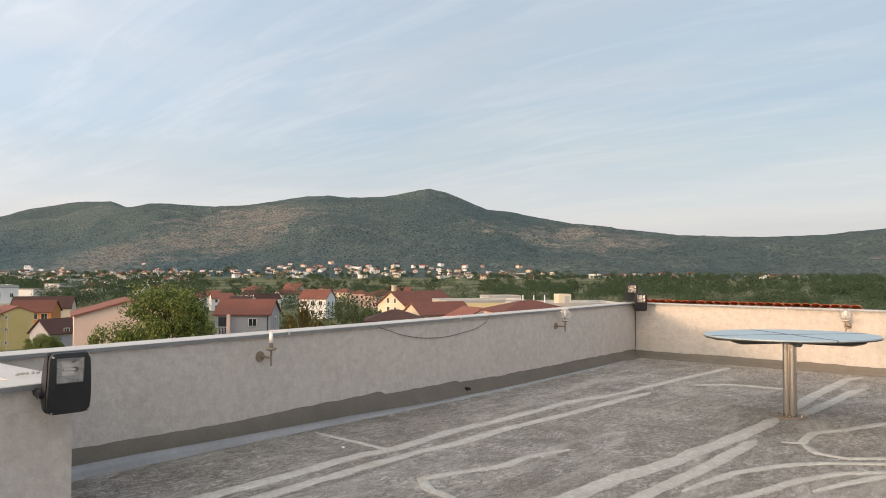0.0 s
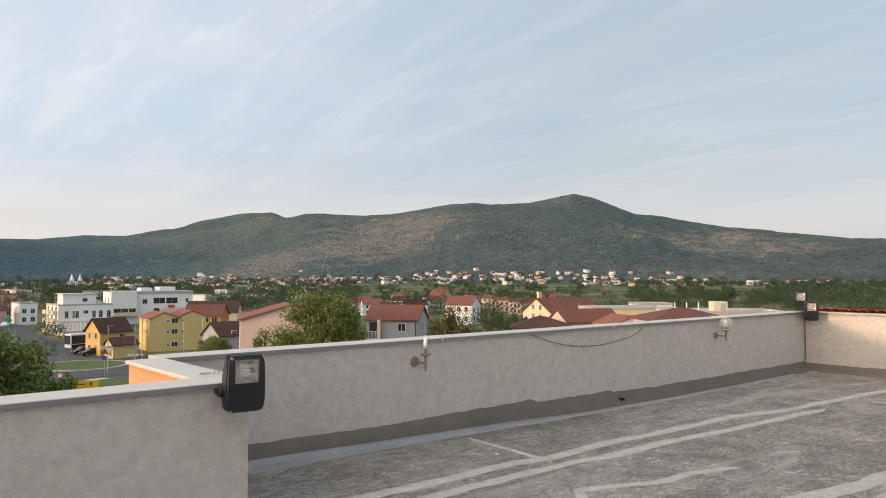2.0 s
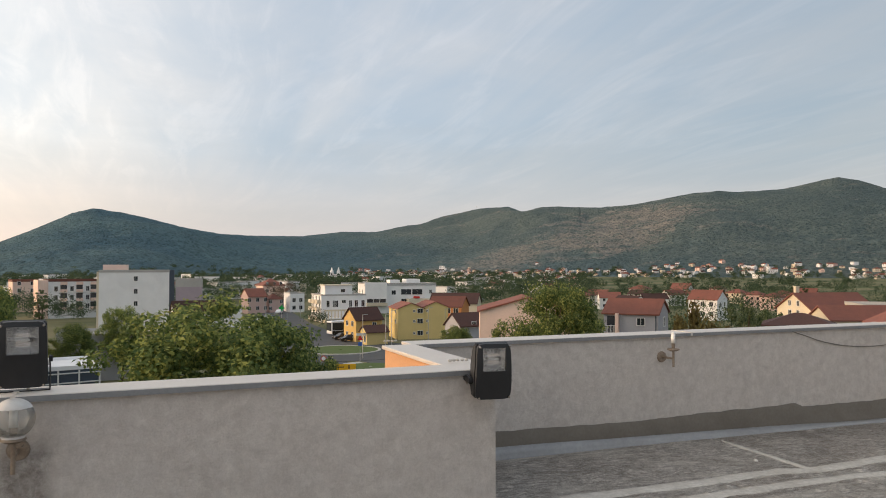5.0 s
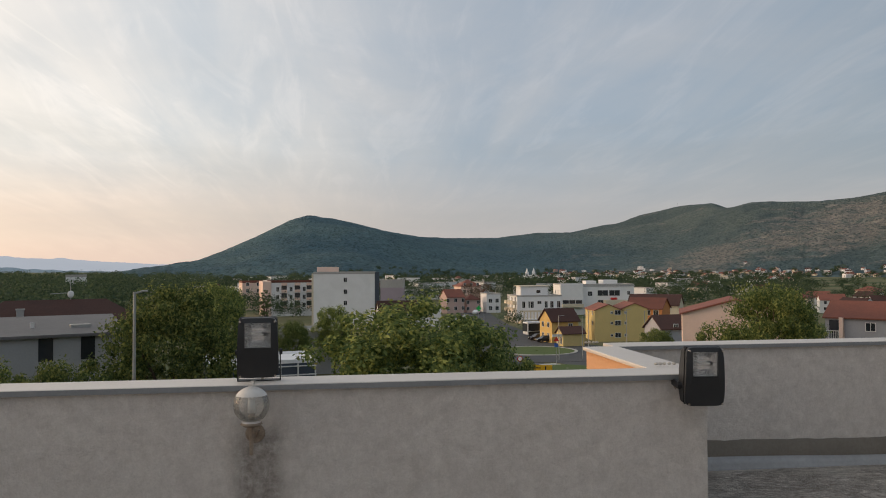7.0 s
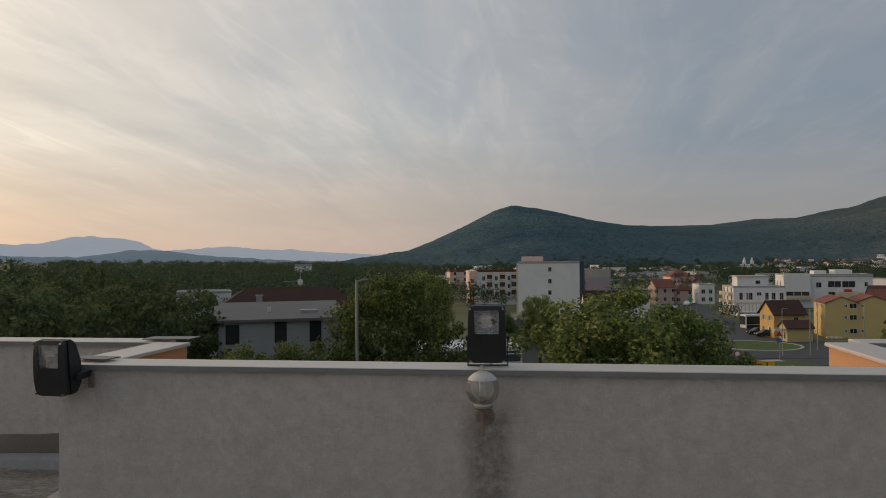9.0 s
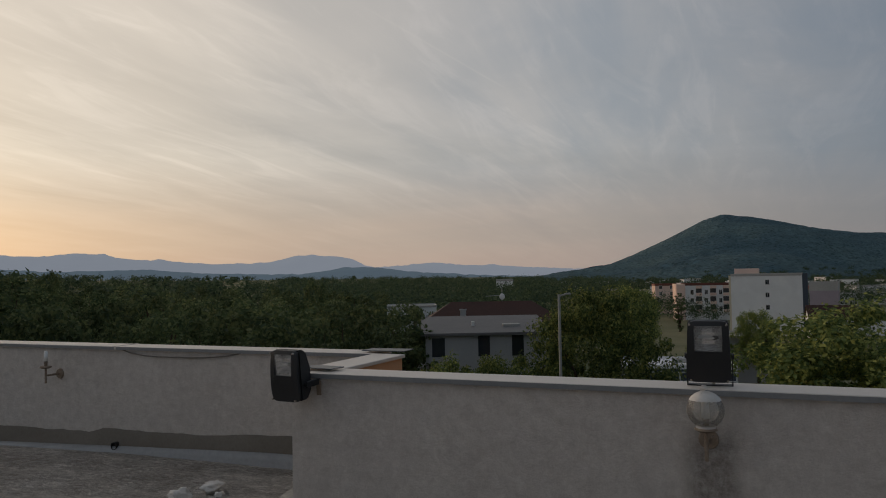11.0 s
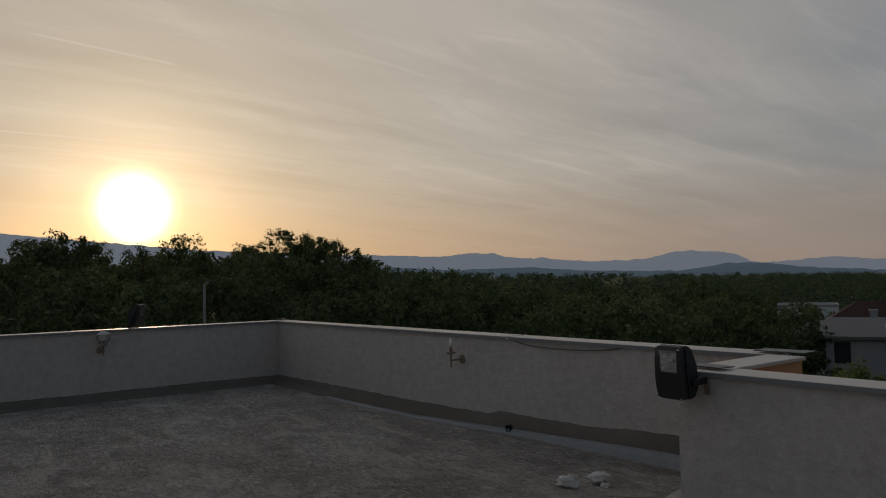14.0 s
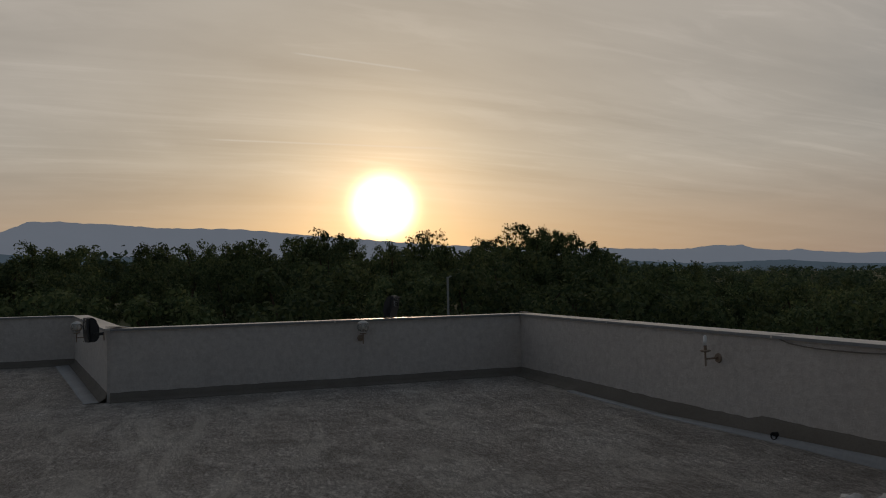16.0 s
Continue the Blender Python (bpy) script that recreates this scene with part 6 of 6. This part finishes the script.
part("aerial_arm", rod((-0.6, 0, height_at(-1.55, 82)), (1.5, 0, height_at(-1.5, 82)), 0.03), POLE, gb)
house(stand(26.0, 118, 0), 7.6, 8, height_at(-2.25, 118), height_at(-2.1, 118), P["white"], ROOF_FLAT, "flat", "low white hall among the oaks", name="hall", category="hall")
house(stand(18.8, 620, 0), 14, 10, height_at(-0.42, 620), height_at(-0.25, 620), P["white"], ROOF_FLAT, "flat", "distant white block above the woods", name="hall", category="hall")
wf = house(stand(6.4, 92, 6), 12.2, 9, height_at(-7.0, 88), height_at(-6.72, 88), P["charcoal"], P["white"], "flat", "glazed pavilion with white frames and a pale flat roof", name="pavilion", category="pavilion")
for k in range(7):
    part("white_post", box(-6.1 + 2.0 * k, -5.95 + 2.0 * k, -4.66, -4.504, -0.5, height_at(-7.02, 88)), FRAME, wf)
for z in (2.2, 3.4, 4.4):
    part("white_rail", box(-6.1, 6.1, -4.64, -4.503, z, z + 0.12), FRAME, wf)
part("roof_flap", box(-0.4, 1.6, -2.2, -0.9, height_at(-6.75, 88), height_at(-6.4, 88)), ROOF_FLAT, wf, "raised white roof flap")
fl = house(stand(2.2, 118, 0), 11.0, 10, height_at(-4.9, 113), height_at(-4.6, 113), P["concrete"], ROOF_FLAT, "flat", "low workshop with clutter on its flat roof", name="workshop", category="workshop")
for k in range(8):
    x = -4.6 + 1.25 * k
    part("roof_slab_stack", box(x, x + random.uniform(0.4, 1.1), -3.5 + 0.4 * (k % 3), -2.6 + 0.4 * (k % 3), height_at(-4.9, 113) + 0.1, height_at(-4.9, 113) + random.uniform(0.3, 0.6)), P["cream"], fl)

church = empty("church", stand(-14.15, 950, 0, -14), "distant cream church with two pointed towers", "church")
part("nave", box(-9, 9, 3, 30, -1, 7), P["white"], church)
for x in (-4.2, 4.2):
    tw = part("tower", box(x - 2.2, x + 2.2, -2, 2.99, -1, 9.8), P["white"], church)
    part("spire", rod((x, 0.5, 9.8), (x, 0.5, 16.2), 2.3, 0.05, 4), P["white"], church, "pale pointed spire")
    part("belfry_opening", box(x - 0.7, x + 0.7, -2.06, -2.001, 5.5, 8.0), WINDOW, tw)

# many small houses: six kinds, then copies
KINDS = []
for i, (wc, rf, kd, w, dp, e, r) in enumerate((("white", ROOF_RED, "gable_x", 10, 8.5, 5.8, 8.2), ("cream", ROOF_RED, "hip", 11, 9, 5.6, 7.8), ("white", ROOF_FLAT, "flat", 12, 9, 6.4, 6.8), ("peach", ROOF_RED, "gable_y", 9, 10, 6.0, 8.4),
                                               ("white", ROOF_BROWN, "gable_x", 12, 9, 5.2, 7.6), ("pink", ROOF_RED, "hip", 9, 8, 6.2, 8.2), ("white", ROOF_FLAT, "flat", 20, 10, 8.4, 8.9), ("cream", ROOF_FLAT, "flat", 9, 8, 7.4, 7.8))):
    n = 3 if w < 15 else 6
    xs = [(-0.5 + (k + 0.5) / n) * w * 0.9 for k in range(n)]
    lab = {"white": "white", "cream": "cream", "peach": "peach", "pink": "pink"}[wc] + " house of the town, " + ("flat roof" if kd == "flat" else "tiled roof")
    KINDS.append(house(Matrix.Translation((0, 0, -300 - 20 * i)), w, dp, e, r, P[wc], rf, kd, lab, grid("front", xs, (1.2, 3.9), 1.1, 1.3) + grid("left", (-1.8, 1.8), (1.2, 3.9), 1.0, 1.2), "town_house", "house", "houses of the town", framed=False))
KIND_USED = set()


def settle(k, m, size=1.0):
    ob = KINDS[k]
    if k in KIND_USED:
        ob = copy_thing(KINDS[k], m)
    KIND_USED.add(k)
    ob.matrix_basis = m @ Matrix.Diagonal((size, size, size, 1))


rng = np.random.default_rng(23)
taken = []


def free(p, gap):
    if any((p.x - q.x) ** 2 + (p.y - q.y) ** 2 < gap * gap for q in taken):
        return False
    taken.append(p)
    return True


count = 0
while count < 190:
    az, d = rng.uniform(-62, 14), 320 * math.exp(rng.uniform(0, 1) ** 0.8 * 1.22)
    if az < -33 and (d > 420 or rng.uniform() < 0.25):
        continue
    if az < -44 and d > 350:
        continue
    p = at_az(az, d, GROUND_Z)
    if not free(p, 15):
        continue
    k = int(rng.choice(8, p=[0.07, 0.05, 0.34, 0.02, 0.08, 0.04, 0.27, 0.13])) if az > -30 else int(rng.choice(6, p=[0.3, 0.2, 0.04, 0.16, 0.2, 0.1]))
    settle(k, stand(az, d, rng.uniform(-70, 70)), rng.uniform(0.62, 0.95))
    count += 1
slope = []
while len(slope) < 300:
    az = -15 - 67 * rng.uniform(0, 1) ** 1.15
    mid = float(np.interp(az, [-82, -72, -60, -52, -47, -36, -25, -15], [120, 120, 100, 80, 130, 90, 50, 10]))
    d = float(hill_foot(az)) + mid + rng.normal() * (85 if az > -62 else 20)
    z = max(GROUND_Z, hill_z(az, d))
    if (az < -58 and rng.uniform() < 0.72) or (z - 1.6) / d > 0.0095 or not free(at_az(az, d), 10):
        continue
    slope.append((d, int(rng.choice(8, p=[0.28, 0.16, 0.16, 0.08, 0.14, 0.06, 0.04, 0.08])), stand(az, d, rng.uniform(-60, 60), z - 0.4), rng.uniform(0.55, 0.95)))
slope.sort(key=lambda h: h[0])
for d, k, m, size in slope[:95]:
    settle(k, m, size)
verts, faces, slots, mats = [], [], [], []
for d, k, m, size in slope[95:]:
    for ob in KINDS[k].children_recursive:
        if ob.type != "MESH":
            continue
        if ob.data.materials[0] not in mats:
            mats.append(ob.data.materials[0])
        base = len(verts)
        verts += [m @ (v.co * size) for v in ob.data.vertices]
        for f in ob.data.polygons:
            faces.append([base + i for i in f.vertices])
            slots.append(mats.index(ob.data.materials[0]))
far_houses = tagged(from_arrays("far_houses", verts, faces, mats[0]), "many small white and cream houses along the hill foot", "houses", kind="stuff")
for mat in mats[1:]:
    far_houses.data.materials.append(mat)
far_houses.data.polygons.foreach_set("material_index", slots)
for az, d in ((-36.5, 265), (-35.0, 285), (-38.2, 290), (-39.6, 320), (-45.2, 315), (-46.4, 295), (-44.0, 350), (-47.0, 335), (-34.2, 315), (-37.3, 335), (-48.6, 300), (-33.0, 300)):
    settle(int(rng.choice([0, 1, 3, 4, 5])), stand(az, d, rng.uniform(-50, 50)), 0.78)


# ---- streets ----
def strip(name, pts, width, mat, z, label, category):
    verts, faces = [], []
    for i, p in enumerate(pts):
        a, b = pts[max(0, i - 1)], pts[min(len(pts) - 1, i + 1)]
        t = (b - a).normalized()
        n = Vector((-t.y, t.x, 0)) * width / 2
        verts += [(p.x + n.x, p.y + n.y, z), (p.x - n.x, p.y - n.y, z), (p.x - n.x, p.y - n.y, z - 0.3), (p.x + n.x, p.y + n.y, z - 0.3)]
        if i:
            k = 4 * i
            faces += [(k - 4, k - 3, k + 1, k), (k - 3, k - 2, k + 2, k + 1), (k - 1, k - 4, k, k + 3)]
    return tagged(from_arrays(name, verts, faces, mat), label, category, kind="structure")


def disc(name, c, r0, r1, mat, z, label, category, n=48):
    bm = bmesh.new()
    rings = [[bm.verts.new((c.x + r * math.cos(6.28318 * i / n), c.y + r * math.sin(6.28318 * i / n), zz)) for i in range(n)] for r, zz in ((r0, z - 0.3), (r0, z), (r1, z), (r1, z - 0.3))]
    for a, b in zip(rings, rings[1:]):
        for i in range(n):
            bm.faces.new((a[i], a[(i + 1) % n], b[(i + 1) % n], b[i]))
    bmesh.ops.recalc_face_normals(bm, faces=bm.faces[:])
    return tagged(link(name, bm, mat), label, category, kind="structure")


Z = GROUND_Z
strip("road_main", [at_az(-10.2, 420), at_az(-10.0, 330), at_az(-9.8, 260), at_az(-11.0, 205), at_az(-13.2, 165)], 11, ASPHALT, Z + 0.06, "grey asphalt street leading into the town", "road")
strip("road_side", [at_az(-13.2, 125), at_az(-9.5, 105), at_az(-2.0, 84)], 9, ASPHALT, Z + 0.055, "grey asphalt street below the building", "road")
strip("road_east", [at_az(-16.5, 130), at_az(-24, 112), at_az(-38, 100)], 8, ASPHALT, Z + 0.05, "grey asphalt street past the houses", "road")
strip("pavement_yard", [at_az(-12.2, 168), at_az(-16.8, 148)], 14, ASPHALT, Z + 0.07, "asphalt parking yard in front of the yellow house", "road")
hub = at_az(-14.6, 141)
disc("road_roundabout", hub, 7.6, 16.5, ASPHALT, Z + 0.09, "asphalt roundabout carriageway", "road")
disc("kerb_roundabout", hub, 7.1, 7.6, KERB, Z + 0.24, "pale kerb round the roundabout lawn", "kerb")
disc("lawn_roundabout", hub, 0.3, 7.1, LAWN, Z + 0.20, "green lawn of the roundabout", "lawn")
disc("lawn_corner", at_az(-16.9, 117), 0.3, 4.2, LAWN, Z + 0.18, "green lawn at the street corner", "lawn")
strip("pavement_corner", [at_az(-15.4, 122), at_az(-18.5, 112)], 3.0, KERB, Z + 0.16, "pale paved footway", "pavement")
for k in range(6):
    a = at_az(-12.3 + 0.22 * k, 118 + 1.6 * k)
    ob = tagged(link("lane_mark", box(-0.09, 0.09, -0.9, 0.9, 0.0, 0.012), P["white"]), "white dashed lane marking on the asphalt", "lane marking", "dashed lane markings")
    ob.matrix_world = pose(a.x, a.y, Z + 0.10, 0, 0, -14)


def lamp_post(az, d, top_el, label, arm=1.6, base=None):
    h = height_at(top_el, d) if base is None else 1.6 + d * math.tan(radians(top_el)) - base
    ob = empty("street_lamp", stand(az, d, 0, GROUND_Z if base is None else base), label, "street lamp", "street lamps")
    part("pole", rod((0, 0, -0.3), (0, 0, h), 0.075, 0.05, 12), POLE, ob)
    part("arm", rod((0, 0, h - 0.06), (arm, 0, h + 0.03), 0.035, 0.03, 8), POLE, ob)
    part("lamp_head", box(arm * 0.55, arm * 1.2, -0.07, 0.07, h - 0.01, h + 0.05, 0.02), POLE, ob, "flat pale lamp head")
    return ob


lamp_post(14.85, 27.5, -1.5, "galvanised street lamp rising beside the tree", 0.36)
lamp_post(69.8, 34, 0.12, "pale post rising above the shaded parapet", 0.15, base=put_on(69.8, 34))
for az, d, el in ((-18.05, 130, -3.6), (-18.5, 138, -3.3), (-21.3, 140, -3.1), (-22.6, 142, -3.2), (-16.3, 128, -3.6), (-10.6, 205, -2.6), (-11.6, 240, -2.4), (-9.0, 230, -2.6)):
    lamp_post(az, d, el, "tall slim street lamp before the houses", 0.7)


def road_sign(az, d, h, kind, label):
    ob = empty("road_sign", stand(az, d, 0, Z + 0.05), label, "road sign", "road signs")
    part("post", rod((0, 0, -0.3), (0, 0, h), 0.04), POLE, ob)
    if kind == "round":
        part("sign_plate", rod((0, -0.05, h - 0.3), (0, -0.07, h - 0.3), 0.42, n=24), SIGN_RED, ob)
        part("sign_face", rod((0, -0.071, h - 0.3), (0, -0.085, h - 0.3), 0.30, n=24), P["white"], ob, "white disc")
    elif kind == "give":
        part("sign_plate", rod((0, -0.05, h - 0.3), (0, -0.07, h - 0.3), 0.55, n=3), SIGN_RED, ob)
        part("sign_plate", box(-0.32, 0.32, -0.07, -0.05, h - 1.5, h - 0.9), SIGN_BLUE, ob, "blue square plate")
    else:
        part("sign_plate", box(-1.6, 1.6, -0.09, -0.05, h - 0.75, h), SIGN_YELLOW, ob, "yellow direction board")
        part("text_bar", box(-1.2, 0.2, -0.10, -0.0905, h - 0.42, h - 0.30), BLACK, ob)
        part("text_bar", box(0.7, 0.85, -0.10, -0.0905, h - 0.6, h - 0.15), BLACK, ob)
        part("post", rod((1.2, 0, -0.3), (1.2, 0, h - 0.1), 0.05), POLE, ob)


road_sign(-14.8, 92, 3.75, "board", "yellow direction board on two posts")
road_sign(-13.35, 110, 2.6, "round", "round red rimmed road sign")
road_sign(-16.1, 122, 4.3, "give", "red and blue road signs on one post")
cross = empty("pharmacy_sign", stand(-10.2, 215, 0, Z), "green cross sign on a shop post", "sign")
part("post", rod((0, 0, -0.3), (0, 0, 4.2), 0.06), POLE, cross)
cb = box(-0.25, 0.25, -0.1, 0.1, 3.4, 4.9)
box(-0.75, -0.251, -0.1, 0.1, 3.9, 4.4, 0, cb), box(0.251, 0.75, -0.1, 0.1, 3.9, 4.4, 0, cb)
part("cross", cb, GREEN_CROSS, cross)


def car(az, d, turn, paint, label):
    ob = empty("car", stand(az, d, turn, Z + 0.08), label, "car", "parked cars")
    bm = bmesh.new()
    prof = [(-2.1, 0.25), (-2.1, 0.75), (-1.2, 0.92), (-0.55, 1.42), (0.95, 1.45), (1.75, 0.98), (2.1, 0.90), (2.12, 0.25)]
    rows = [[bm.verts.new((x, s * (0.86 if z < 1.2 else 0.68), z)) for x, z in prof] for s in (-1, 1)]
    bm.faces.new(rows[0]), bm.faces.new(list(reversed(rows[1])))
    for i in range(len(prof)):
        j = (i + 1) % len(prof)
        bm.faces.new((rows[0][i], rows[1][i], rows[1][j], rows[0][j]))
    bmesh.ops.recalc_face_normals(bm, faces=bm.faces[:])
    bmesh.ops.bevel(bm, geom=bm.edges[:], offset=0.06, segments=2, affect="EDGES")
    part("body", bm, CAR_PAINT[paint], ob)
    for s in (-1, 1):
        g = bmesh.new()
        g.faces.new([g.verts.new((x, s * y, z)) for x, y, z in ((-1.0, 0.80, 0.98), (-0.5, 0.715, 1.36), (0.9, 0.715, 1.38), (1.45, 0.80, 1.0))])
        r = bmesh.ops.extrude_face_region(g, geom=g.faces[:])
        for v in [e for e in r["geom"] if isinstance(e, bmesh.types.BMVert)]:
            v.co.y += s * 0.03
        bmesh.ops.recalc_face_normals(g, faces=g.faces[:])
        part("side_window", g, WINDOW, ob)
        for x in (-1.3, 1.3):
            wheel = part("wheel", rod((x, s * 0.70, 0.30), (x, s * 0.88, 0.30), 0.31, n=18), RUBBER, ob)
            part("rim", rod((x, s * 0.881, 0.30), (x, s * 0.895, 0.30), 0.19, n=14), STEEL, wheel)
        part("headlight", box(-2.14, -2.06, s * 0.62 - 0.14, s * 0.62 + 0.14, 0.58, 0.72), FRAME, ob)
    return ob


car(-15.3, 158, 20, "black", "black car parked in the yard")
car(-14.75, 162, 28, "black", "dark car parked beside the bus")
car(-10.0, 255, 75, "white", "white car on the street into town")
car(-8.4, 212, 60, "silver", "silver car on the street")
car(-7.6, 190, 70, "white", "white car half hidden by the tree")
car(-9.2, 232, 80, "silver", "silver car waiting in the street")

bus = empty("bus", stand(-15.25, 173, 30, Z + 0.10), "white and black coach parked by the yellow house", "bus")
part("body", box(-5.2, 5.2, -1.25, 1.25, 0.45, 3.35, 0.18), CAR_PAINT["white"], bus)
part("side_glazing", box(-5.0, 5.0, -1.275, -1.252, 1.30, 3.0), WINDOW, bus, "dark window band")
part("windscreen", box(-5.225, -5.202, -1.1, 1.1, 1.2, 3.0), WINDOW, bus)
for x in (-3.2, 2.8):
    part("wheel", rod((x, -1.30, 0.5), (x, -1.0, 0.5), 0.5, n=18), RUBBER, bus)
    part("wheel", rod((x, 1.0, 0.5), (x, 1.30, 0.5), 0.5, n=18), RUBBER, bus)
part("skirt", box(-5.0, 5.0, -1.262, -1.2515, 0.5, 1.2), CAR_PAINT["black"], bus, "black lower panel")
